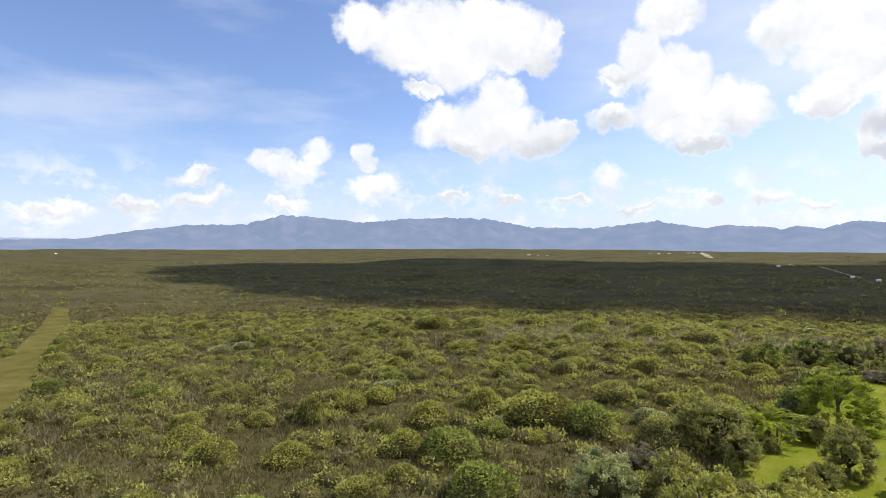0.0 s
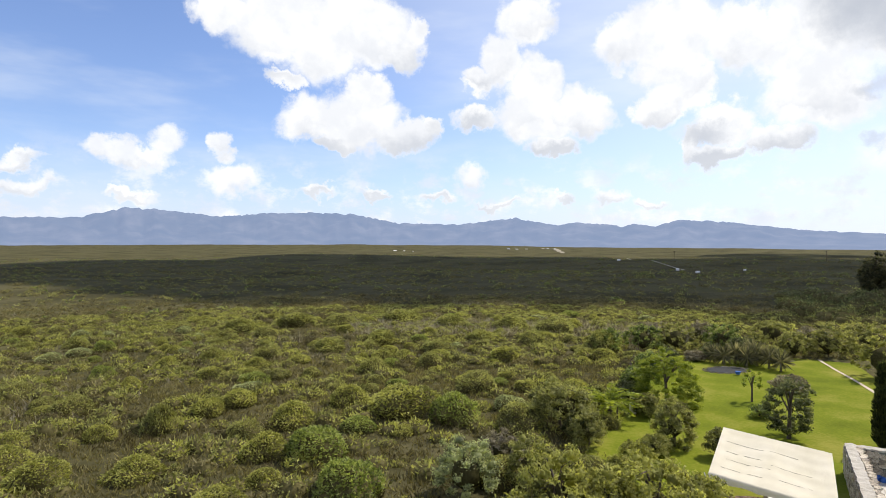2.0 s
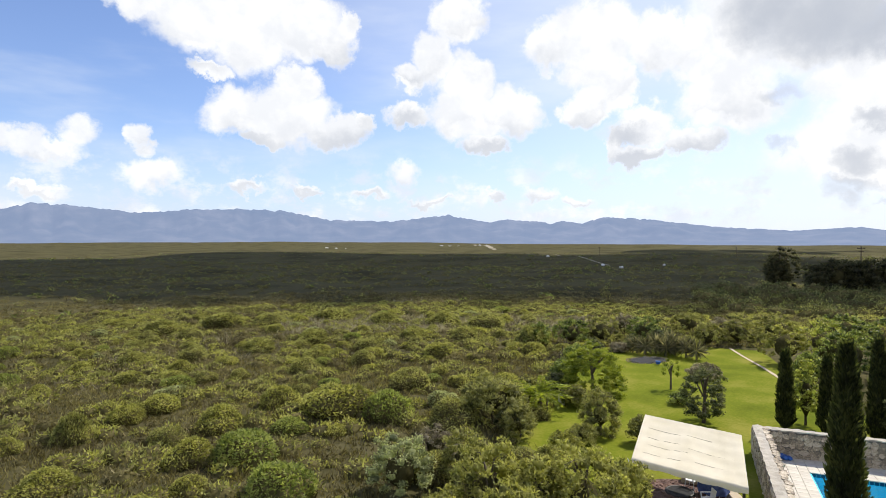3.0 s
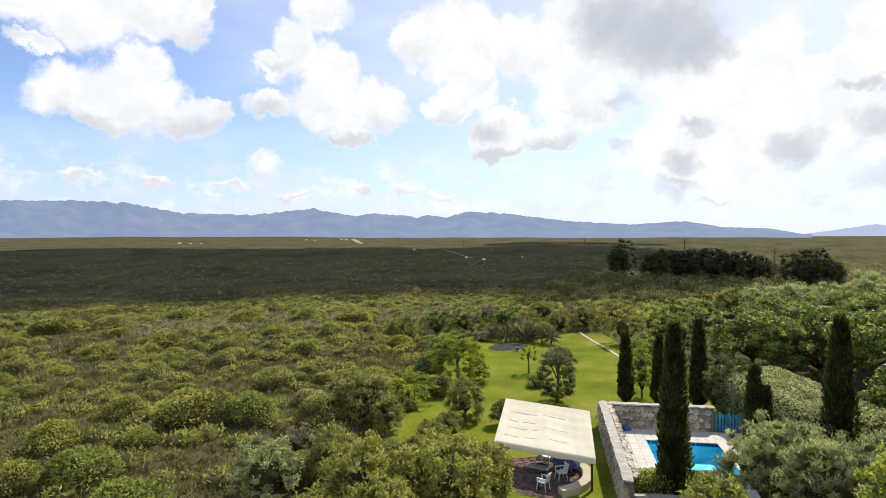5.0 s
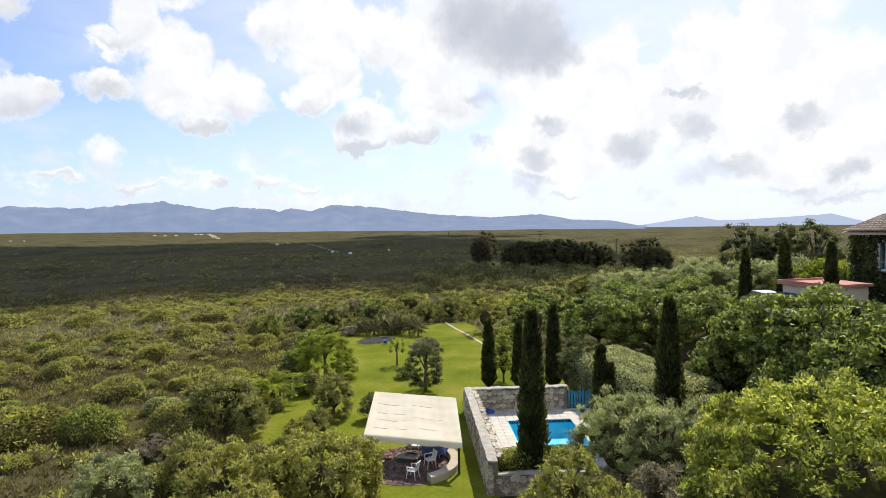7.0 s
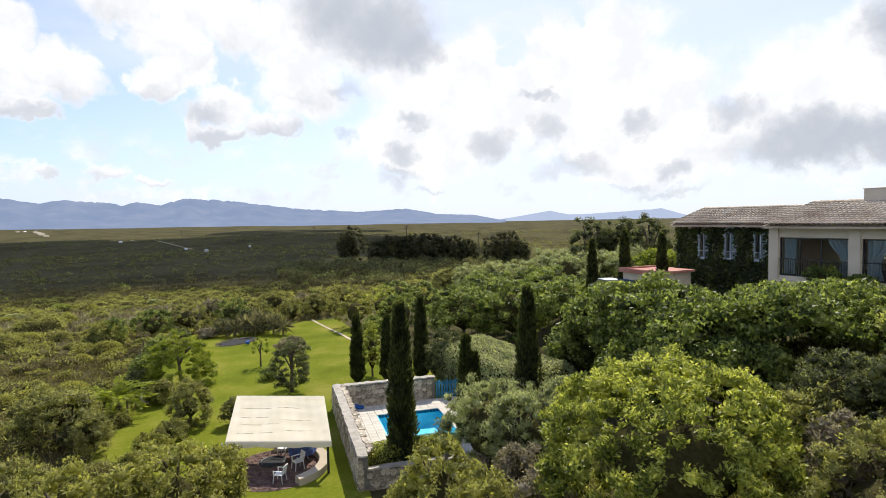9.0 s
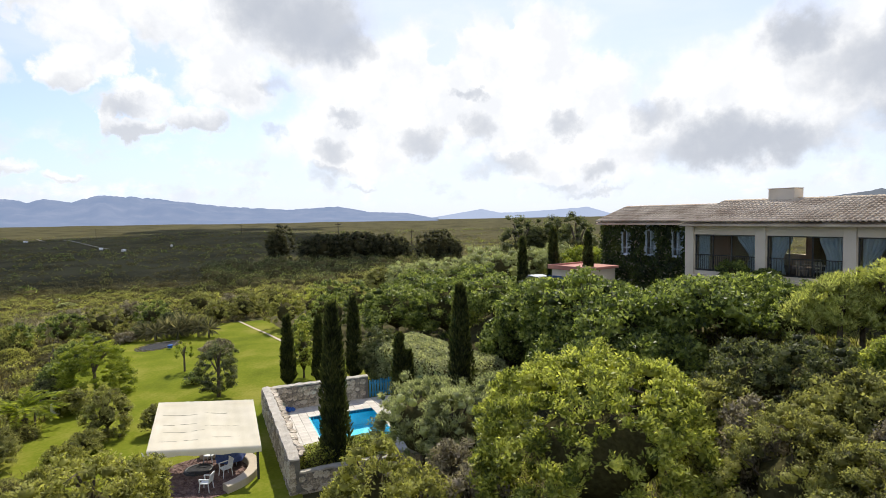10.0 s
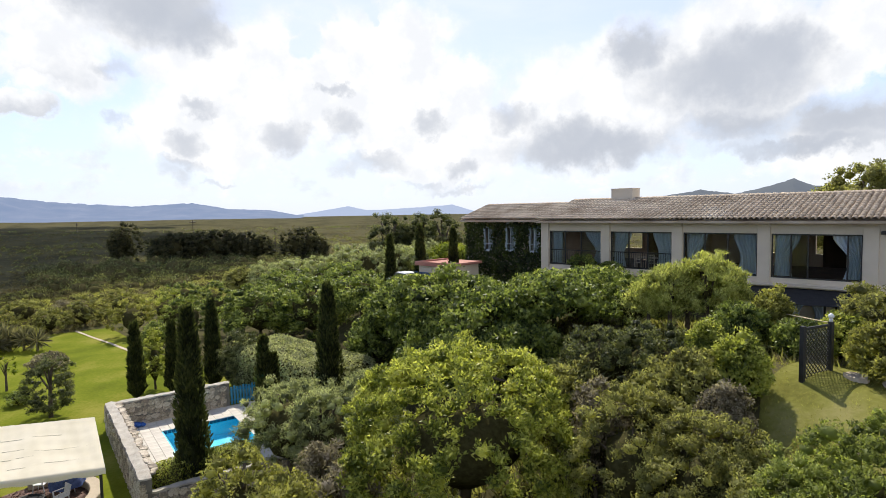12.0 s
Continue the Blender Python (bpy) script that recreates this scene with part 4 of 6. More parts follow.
def fire_place():
    cx, cy = spot(42.8, 30.9)
    bm = bmesh.new()
    bmesh.ops.create_circle(bm, cap_ends=True, segments=48, radius=2.6)
    for v in bm.verts:
        v.co.z = 0.07
    ob = tagged(new("bark_chip_floor", bm_mesh("bark_chip_floor", bm, BARKCHIP)), "round floor of reddish brown bark chips", "floor", kind="structure")
    ob.matrix_world = pose(cx, cy, 0, 0, 0, 0)
    rng = np.random.default_rng(5)
    n = 3500
    a, r = rng.uniform(0, 6.28, n), 2.55 * np.sqrt(rng.uniform(0, 1, n))
    v, f = leaf_arrays(rng, np.stack([cx + r * np.cos(a), cy + r * np.sin(a), np.full(n, 0.08)], -1), unit(rng.normal(size=(n, 3)) * (1, 1, 0.15)), rng.uniform(0.05, 0.14, n), 0.05)
    tagged(new("bark_chips", mesh_np("bark_chips", v, [f], BARKCHIP)), "loose reddish brown bark chips", "bark chips", kind="stuff")
    # curved bench wall on the far and sunny side
    bm = bmesh.new()
    n = 40
    rings = []
    for i in range(n + 1):
        w = radians(-100 + 160 * i / n)
        c, s = math.cos(w), math.sin(w)
        rings.append([bm.verts.new((q * c, q * s, z)) for q, z in ((2.2, 0), (2.2, 0.39), (2.23, 0.42), (2.70, 0.42), (2.73, 0.39), (2.73, 0))])
    for p, q in zip(rings, rings[1:]):
        for k in range(6):
            bm.faces.new((p[k], p[(k + 1) % 6], q[(k + 1) % 6], q[k]))
    bm.faces.new(rings[0]), bm.faces.new(rings[-1])
    ob = tagged(new("bench_wall", bm_mesh("bench_wall", bm, CEMENT)), "low curved tan cement bench wall", "bench")
    ob.matrix_world = pose(cx + 0.0, cy + 0.05, 0, 0, 0, -10)
    # fire pit: a ring of dark stone with ash
    t = empty("fire_pit", pose(*spot(42.4, 31.8), 0.07), "round dark fire pit with a charred rim", "fire pit")
    bm = bmesh.new()
    prof = [(0.58, 0.02), (0.59, 0.07), (0.64, 0.09), (0.69, 0.07), (0.72, 0.0)]
    rr = [[bm.verts.new((p * math.cos(i * math.pi / 14) * (1 + 0.02 * (i % 3)), p * math.sin(i * math.pi / 14), z)) for p, z in prof] for i in range(28)]
    for i in range(28):
        for k in range(4):
            bm.faces.new((rr[i][k], rr[i][k + 1], rr[(i + 1) % 28][k + 1], rr[(i + 1) % 28][k]))
    part("rim", bm, POST, t)
    bm = bmesh.new()
    bmesh.ops.create_circle(bm, cap_ends=True, segments=20, radius=0.62, matrix=Matrix.Translation((0, 0, 0.05)))
    part("ash_bed", bm, SHADECLOTH, t, "black ash")


fire_place()


def garden_chair():
    """A moulded plastic armchair."""
    t = empty("garden_chair", Matrix(), "white moulded plastic garden armchair", "chair", "chairs at the fire place")
    bm = bmesh.new()
    box(bm, -0.23, 0.23, -0.24, 0.22, 0.40, 0.44, 0.012)
    part("seat", bm, PLASTIC, t)
    bm = bmesh.new()
    for i in range(5):
        x = -0.2 + 0.1 * i
        bmesh.ops.create_cube(bm, size=1, matrix=pose(x, 0.27, 0.63, -12) @ Matrix.Diagonal((0.07, 0.025, 0.42, 1)))
    bmesh.ops.create_cube(bm, size=1, matrix=pose(0, 0.315, 0.84, -12) @ Matrix.Diagonal((0.5, 0.035, 0.07, 1)))
    part("backrest", bm, PLASTIC, t)
    for s in (-1, 1):
        bm = bmesh.new()
        bmesh.ops.create_cube(bm, size=1, matrix=pose(s * 0.26, 0.02, 0.64) @ Matrix.Diagonal((0.06, 0.5, 0.03, 1)))
        bmesh.ops.create_cube(bm, size=1, matrix=pose(s * 0.26, -0.2, 0.53, 8) @ Matrix.Diagonal((0.045, 0.05, 0.22, 1)))
        part("armrest", bm, PLASTIC, t)
        for y, lean in ((-0.23, 6), (0.22, -10)):
            v, f = tube([(s * 0.22, y * 0.9, 0.42), (s * 0.25, y * 1.12, 0.0)], [0.028, 0.02], 6)
            part("leg", mesh_np("leg", v, [f], PLASTIC), parent=t)
    return t


chair = garden_chair()
chair.matrix_world = pose(*spot(43.0, 29.2), 0.07, 0, 0, -160)
for b, r, turn in ((44.75, 30.5, -110), (43.4, 32.6, 20), (38.4, 33.2, 60)):
    copy_thing(chair, pose(*spot(b, r), 0.07, 0, 0, turn))


def cloth_table():
    x, y = spot(45.2, 31.9)
    t = empty("garden_table", pose(x, y, 0.07), "round garden table under a blue cloth", "table")
    for a in range(4):
        v, f = tube([(0.3 * math.cos(a * 1.571), 0.3 * math.sin(a * 1.571), 0.7), (0.42 * math.cos(a * 1.571), 0.42 * math.sin(a * 1.571), 0)], [0.03, 0.025], 6)
        part("leg", mesh_np("leg", v, [f], PLASTIC), parent=t)
    bm = bmesh.new()
    bmesh.ops.create_cone(bm, cap_ends=True, segments=32, radius1=0.62, radius2=0.62, depth=0.03, matrix=Matrix.Translation((0, 0, 0.71)))
    part("tabletop", bm, PLASTIC, t)
    bm = bmesh.new()
    n = 64
    rings = []
    for q, z in ((0.0, 0.735), (0.4, 0.736), (0.63, 0.735), (0.66, 0.70), (0.70, 0.50), (0.74, 0.30)):
        rings.append([bm.verts.new(((q + (0.05 * math.sin(i * 7 * 2 * math.pi / n) if z < 0.6 else 0)) * math.cos(2 * math.pi * i / n), (q + (0.05 * math.sin(i * 7 * 2 * math.pi / n) if z < 0.6 else 0)) * math.sin(2 * math.pi * i / n), z)) for i in range(n)])
    for p, q in zip(rings[1:], rings[2:]):
        for i in range(n):
            bm.faces.new((p[i], p[(i + 1) % n], q[(i + 1) % n], q[i]))
    bm.faces.new(rings[1])
    for v in rings[0]:
        bm.verts.remove(v)
    ob = tagged(new("tablecloth", bm_mesh("tablecloth", bm, CLOTH, True)), "blue checked cloth draped over the garden table", "tablecloth")
    ob.matrix_world = pose(x, y, 0.09)


cloth_table()

# ---- pool court ----
COURT = pose(29.68, 25.76, 0, 0, 0, -43.3)          # x to the gate, y away from the house of the shelter


def rock(seed):
    rng = np.random.default_rng(seed)
    bm = bmesh.new()
    n = int(rng.integers(6, 10))
    lo, hi = [], []
    for i in range(n):
        a = 2 * math.pi * (i + rng.uniform(-0.25, 0.25)) / n
        r = rng.uniform(0.84, 1.2)
        lo.append(bm.verts.new((r * math.cos(a), -0.02, r * math.sin(a))))
        hi.append(bm.verts.new((0.92 * r * math.cos(a), 0.06 + rng.uniform(-0.02, 0.02), 0.92 * r * math.sin(a))))
    bm.faces.new(hi)
    for i in range(n):
        bm.faces.new((lo[i], lo[(i + 1) % n], hi[(i + 1) % n], hi[i]))
    return bm_mesh("stone", bm, STONE)


ROCKS = [rock(s) for s in range(8)]


def stone_face(wall, length, z0, z1, m, seed, limit=300):
    """Set field stones into one face of a wall; m takes x along the face, y out of it, z up."""
    rng = np.random.default_rng(seed)
    z, made = z0 + 0.13, 0
    while z < z1 - 0.05:
        x = rng.uniform(0.1, 0.25)
        hgt = rng.uniform(0.12, 0.19)
        while x < length - 0.1:
            w = rng.uniform(0.13, 0.27)
            if made < limit:
                ob = new("stone", ROCKS[int(rng.integers(8))])
                ob.parent = wall
                ob.matrix_local = m @ pose(x + w * 0.9, 0, z + rng.uniform(-0.06, 0.06), 0, rng.uniform(-28, 28), 0) @ Matrix.Diagonal((w, rng.uniform(0.7, 1.3), hgt * rng.uniform(0.8, 1.3), 1))
                made += 1
            x += w * 1.68
        z += hgt * 1.62


def pool_court():
    # walls: mortar cores, rough tops, stones proud of the faces
    def core(name, x0, x1, y0, y1, top, label, base=-0.4):
        bm = bmesh.new()
        box(bm, x0, x1, y0, y1, base, top)
        for axis, lo, hi in ((0, x0, x1), (1, y0, y1)):
            no = Vector((axis == 0, axis == 1, 0))
            for c in np.arange(lo + 0.3, hi - 0.1, 0.3):
                bmesh.ops.bisect_plane(bm, geom=bm.verts[:] + bm.edges[:] + bm.faces[:], plane_co=no * c, plane_no=no)
        for v in bm.verts:
            if v.co.z > base + 0.1:
                v.co.z += 0.05 * noise.noise(v.co * 0.8)
        ob = tagged(new(name, bm_mesh(name, bm, MORTAR)), label, "wall", kind="structure")
        ob.matrix_world = COURT
        bm = bmesh.new()
        box(bm, x0 - 0.03, x1 + 0.03, y0 - 0.03, y1 + 0.03, top + 0.02, top + 0.1)
        for axis, lo, hi in ((0, x0, x1), (1, y0, y1)):
            no = Vector((axis == 0, axis == 1, 0))
            for c in np.arange(lo + 0.15, hi - 0.05, 0.15):
                bmesh.ops.bisect_plane(bm, geom=bm.verts[:] + bm.edges[:] + bm.faces[:], plane_co=no * c, plane_no=no)
        for v in bm.verts:
            v.co += 0.07 * Vector(noise.noise_vector(v.co * 2.9))
        part("coping", bm, COPING, ob, "pale rough mortar coping")
        return ob

    side = core("wall_west", -0.45, 0, -12.1, 0.45, 1.66, "rough stone wall with a mortared top beside the pool")
    back = core("wall_north", 0.01, 6.7, 0.0, 0.45, 1.66, "rough stone wall behind the pool")
    front = core("wall_south", 0.01, 7.5, -12.1, -11.72, 0.95, "low rough stone wall in front of the pool")
    stone_face(back, 6.6, 0.15, 1.6, pose(6.65, -0.01, 0, 0, 0, 180), 1)
    stone_face(side, 12.6, -0.1, 1.62, pose(-0.46, -12.14, 0, 0, 0, 90), 2, 330)
    stone_face(side, 12.3, 0.03, 0.44, pose(0.03, -12.0, 1.72, 0, 0, 90) @ pose(0, 0, 0, 90), 5, 150)
    stone_face(side, 0.45, -0.1, 1.6, pose(0.0, -12.11, 0, 0, 0, 180), 6)
    stone_face(front, 7.3, -0.1, 0.95, pose(7.4, -12.11, 0, 0, 0, 180), 3)
    # deck of pavers around the basin
    bm = boxes([(0, 2.1, -9.9, 0, -0.3, 0.14), (2.1, 8.6, -1.9, 0, -0.3, 0.14), (2.1, 8.6, -9.9, -8.1, -0.3, 0.14), (6.7, 8.6, -8.1, -1.9, -0.3, 0.14)])
    deck = tagged(new("pavement", bm_mesh("pavement", bm, MORTAR)), "pale paved deck around the pool", "pavement", kind="structure")
    deck.matrix_world = COURT
    pav = bm_mesh("paver", box(bmesh.new(), -0.255, 0.255, -0.255, 0.255, 0, 0.05, 0.008), PAVER)
    for i in range(16):
        for j in range(19):
            x, y = 0.27 + 0.525 * i, -0.27 - 0.525 * j
            if not (2.25 < x < 6.55 and -7.95 < y < -2.05):
                ob = new("paver", pav)
                ob.parent = deck
                ob.location = (x, y, 0.14 + 0.003 * ((i * 7 + j * 3) % 3))
    pool = empty("swimming_pool", COURT, "rectangular swimming pool with clear turquoise water", "pool")
    bm = boxes([(2.1, 6.7, -8.1, -1.9, -1.0, -0.85), (2.1, 2.2, -8.1, -1.9, -0.85, 0.12), (6.6, 6.7, -8.1, -1.9, -0.85, 0.12), (2.2, 6.6, -2.0, -1.9, -0.85, 0.12), (2.2, 6.6, -8.1, -8.0, -0.85, 0.12)])
    part("basin", bm, POOL, pool, "blue plastered basin")
    n = 24
    bm = bmesh.new()
    bmesh.ops.create_grid(bm, x_segments=n, y_segments=n, size=0.5, matrix=Matrix.Translation((4.4, -5.0, 0.0)) @ Matrix.Diagonal((4.4, 6.0, 1, 1)))
    for v in bm.verts:
        v.co.z += 0.006 * noise.noise(v.co * 2.2)
    w = part("water", bm_mesh("water", bm, WATER, True), parent=pool, label="clear rippled water")
    w.visible_shadow = False
    tile = bm_mesh("rim_tile", box(bmesh.new(), -0.1, 0.1, -0.012, 0.012, -0.1, 0.1, 0.004), POOL_TILE)
    for i in range(20):
        ob = part("rim_tile", tile, parent=pool)
        ob.location = (2.33 + 0.22 * i, -2.015, 0.03)
    for i in range(27):
        for x in (2.215, 6.585):
            ob = part("rim_tile", tile, parent=pool)
            ob.matrix_local = pose(x, -2.15 - 0.22 * i, 0.03, 0, 0, 90)
    # blue picket gate
    g = empty("gate", COURT @ pose(6.8, 0.2, 0.15), "blue painted wooden picket gate beside the stone wall", "gate")
    for z in (0.25, 0.95):
        part("rail", boxes([(0, 2.0, 0.03, 0.07, z, z + 0.09)], 0.008), GATE, g)
    for i in range(10):
        part("picket", boxes([(0.02 + 0.2 * i, 0.15 + 0.2 * i, -0.015, 0.028, 0.02, 1.22 + 0.05 * math.sin(i * 1.9))], 0.01), GATE, g)
    # bundled pool cover on the deck
    rng = np.random.default_rng(4)
    pieces = []
    for i in range(7):
        v = BALL2[0] * rng.uniform(0.1, 0.24, 3) * (1, 1, 0.7)
        pieces.append((v + (rng.uniform(-0.3, 0.3), rng.uniform(-0.15, 0.15), 0.1 + 0.05 * rng.uniform()), BALL2[1]))
    v, f = join(pieces)
    ob = tagged(new("pool_cover", mesh_np("pool_cover", v, f, BLUE, True)), "crumpled blue plastic pool cover on the deck", "pool cover")
    ob.matrix_world = COURT @ pose(1.1, -0.45, 0.18)


pool_court()


def clipped_hedge(name, m, w, d, h, mat, label, n, leaf=0.09, dome=0.0, curve=0.45):
    """A clipped hedge: a rounded block with a close skin of leaves."""
    global SEED
    SEED += 1
    rng = np.random.default_rng(SEED)
    v, f = ball(4)
    v = np.sign(v) * np.abs(v) ** curve
    v = v / np.abs(v).max(0)
    v = v * (1 + 0.04 * np.sin(v[:, :1] * 7 + v[:, 1:2] * 5))
    size = np.array([w / 2, d / 2, h / 2])
    body = v * size * 0.95 + (0, 0, h / 2)
    p0, p1, p2 = body[f[:, 0]], body[f[:, 1]], body[f[:, 2]]
    cross = np.cross(p1 - p0, p2 - p0)
    area = np.linalg.norm(cross, axis=1)
    k = rng.choice(len(f), n, p=area / area.sum())
    out = unit(cross[k])
    a, b = rng.uniform(0, 1, (n, 1)), rng.uniform(0, 1, (n, 1))
    a, b = np.where(a + b > 1, 1 - a, a), np.where(a + b > 1, 1 - b, b)
    base = p0[k] + a * (p1 - p0)[k] + b * (p2 - p0)[k] + out * rng.uniform(-0.06, 0.05, (n, 1))
    face = unit(out + rng.normal(size=(n, 3)) * 0.45)
    along = unit(np.cross(face, rng.normal(size=(n, 3))) + 0.35 * out)
    lv, lf = leaf_arrays(rng, base, along, leaf * rng.uniform(0.7, 1.4, n), leaf * 0.6, face)
    if dome:
        for q in (body, lv):
            q[:, 2] *= 1 - dome * ((q[:, 0] / (w / 2)) ** 2 + (q[:, 1] / (d / 2)) ** 2) / 2
    t = empty(name, m, label, "hedge")
    # solid block whose dark colour stands in for shade among the leaves
    part("twig_core", mesh_np("twig_core", body * (0.94, 0.94, 0.96), [f], CORE_SHADE), parent=t)
    part("leaves", mesh_np("leaves", lv, [lf], mat), parent=t)
    return t


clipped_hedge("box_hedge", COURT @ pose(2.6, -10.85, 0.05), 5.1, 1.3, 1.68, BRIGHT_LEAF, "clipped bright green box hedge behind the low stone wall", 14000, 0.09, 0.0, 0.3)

# ---- cypresses ----


def cypress(xy, w, top, label, z=None, lean=0.0):
    global SEED
    SEED += 1
    rng = np.random.default_rng(SEED)
    x, y = xy
    g = float(land(x, y)) if z is None else z
    h = top - g
    t = empty("cypress", pose(x, y, g, 0, lean, rng.uniform(0, 360)), label, "tree", "cypresses")
    v, f = tube([(0, 0, -0.2), (0, 0, h * 0.3), (0, 0, h * 0.9)], [0.12, 0.1, 0.03], 6)
    part("trunk", mesh_np("trunk", v, [f], BARK), parent=t)
    n = int(2600 * max(1.0, h / 5))
    s = rng.uniform(0.0, 1.0, n) ** 0.85
    prof = (w / 2) * np.minimum(1, (s / 0.12 + 0.35)) * np.clip(1 - s, 0, 1) ** 0.42 * (1.02 - 0.12 * s)
    a = rng.uniform(0, 2 * math.pi, n)
    bumps = 1 + 0.10 * np.sin(3 * a + 9 * s) + 0.10 * np.sin(5 * a - 23 * s + 1) + rng.normal(0, 0.05, n)
    r = prof * bumps * rng.uniform(0.8, 1.0, n)
    base = np.stack([r * np.cos(a), r * np.sin(a), 0.12 + s * (h - 0.42)], -1)
    along = unit(np.stack([0.42 * np.cos(a), 0.42 * np.sin(a), np.full(n, 1.0)], -1) + rng.normal(0, 0.22, (n, 3)))
    ln = rng.uniform(0.16, 0.42, n)
    lv, lf = leaf_arrays(rng, base, along, ln, ln * 0.3)
    ss = np.linspace(0, 1, 14)
    rad = 0.8 * (w / 2) * np.minimum(1, ss / 0.12 + 0.3) * np.clip(1 - ss, 0.02, 1) ** 0.45
    cv, cf = tube([(0, 0, 0.12 + q * (h - 0.4)) for q in ss], list(rad), 12)
    vv, ff = join([(lv, lf), (cv, cf)])
    part("crown", mesh_np("crown", vv, ff, CYPRESS), parent=t)
    return t


for b, r, w, top, lab in ((50.8, 45.8, 1.1, 5.7, "slim dark cypress behind the pool wall"), (53.8, 45.9, 1.05, 5.55, "slim dark cypress behind the pool wall"), (55.1, 28.8, 1.5, 9.0, "tall dark cypress in front of the pool"),
                          (57.2, 46, 1.35, 6.9, "dark cypress behind the pool wall"), (61.7, 33.5, 1.25, 6.35, "dark cypress at the pool corner"), (62.6, 33.8, 0.8, 5.2, "short dark cypress at the pool corner"),
                          (67.9, 36, 1.75, 8.8, "broad dark cypress beside the clipped hedge"), (74.2, 48, 0.8, 11.2, "slim dark cypress near the house"),
                          (77.2, 44, 0.85, 12.1, "slim dark cypress near the house"), (80.5, 42, 0.75, 11.9, "slim dark cypress near the house")):
    cypress(spot(b, r), w, top, lab)

# ---- garden trees and shrubs ----
B, O, D, W, F_, Y = BRIGHT_LEAF, OLIVE, DARK_LEAF, WILLOW, FEATHER, FYNBOS_YELLOW
tree("lawn_tree", spot(44.4, 44.7), 3.4, 4.35, DARK_OLIVE, "rounded dark olive tree on the lawn", clear=-0.05, clumps=80, leaves=80, leaf=0.14, clump=0.38, core=0, low=-0.9)
tree("sapling", spot(41.6, 53.7), 1.9, 2.8, F_, "small thin sapling on the lawn", clear=0.3, clumps=13, leaves=34, leaf=0.17, clump=0.24, core=0, low=-0.7)
shrub("shrub", spot(42.3, 49), 1.7, 1.1, D, "low dark shrub on the lawn", clumps=20, leaves=40)
tree("feathery_tree", spot(34.6, 50), 5.8, 4.7, F_, "light green feathery tree at the edge of the lawn", clear=-0.35, clumps=150, leaves=84, leaf=0.2, clump=0.55, core=0, up=0.5, thin=0.22, low=-0.6, flat=0.5)
tree("garden_tree", spot(35.3, 39.6), 2.9, 3.4, FYNBOS, "upright leafy green tree at the edge of the lawn", clear=-0.2, clumps=52, leaves=84, leaf=0.15, clump=0.42, core=0.4, low=-0.75)
shrub("shrub", spot(38.9, 38.7), 1.7, 2.05, FYNBOS, "round green shrub beside the sun shelter", clumps=30, leaves=50, leaf=0.14, clump=0.3)
tree("milkwood", spot(24.8, 41), 5.2, 3.6, FYNBOS, "dense dark green rounded tree on the heath", clear=0.0, clumps=70, leaves=60, leaf=0.2, clump=0.6)
shrub("shrub", spot(27.5, 38), 2.6, 2.4, FYNBOS, "olive brown twiggy shrub beside the palm", clumps=60, leaves=70, leaf=0.17, clump=0.35, thin=0.15, core=0.3)
for b, r, w, top, m in ((33.6, 37.5, 2.2, 1.5, FYNBOS), (32.0, 35.5, 2.2, 1.6, Y), (30.4, 33.4, 1.8, 1.3, Y), (31.2, 50.5, 2.4, 1.8, DARK_OLIVE), (28.6, 47.5, 2.6, 1.8, FYNBOS), (26.8, 39.2, 2.6, 2.0, DARK_OLIVE)):
    shrub("garden_shrub", spot(b, r), w, top, m, "low leafy shrub along the ragged edge of the lawn", clumps=46, leaves=56, leaf=0.14, clump=0.32, group="lawn edge shrubs")
shrub("shrub", spot(15.5, 30), 3.8, 3.0, O, "grey-green bushy shrub on the heath", clumps=60, leaves=60, leaf=0.16, clump=0.42)
shrub("shrub", spot(22.2, 31), 3.2, 3.05, FYNBOS, "olive green bushy shrub on the heath", clumps=50, leaves=60, leaf=0.15, clump=0.4)
shrub("shrub", spot(19.2, 34), 3.0, 2.2, DRY, "dry twiggy shrub on the heath", clumps=40, leaves=50, leaf=0.2, clump=0.35, thin=0.16, core=0.5)
for b, r, w, top in ((24.2, 25.5, 4.2, 4.2), (29.5, 25, 3.6, 3.9), (33.8, 25, 4.4, 4.55), (37.5, 27.5, 2.6, 3.1), (27, 22.5, 3.2, 3.6), (20, 23.5, 3, 2.9)):
    tree("leafy_bush", spot(b, r), w, top, Y, "tall yellow-green leafy bush on the heath edge", clear=-0.25, clumps=90, leaves=60, leaf=0.2, clump=0.45, core=0.55, low=-0.6, group="leafy bushes")
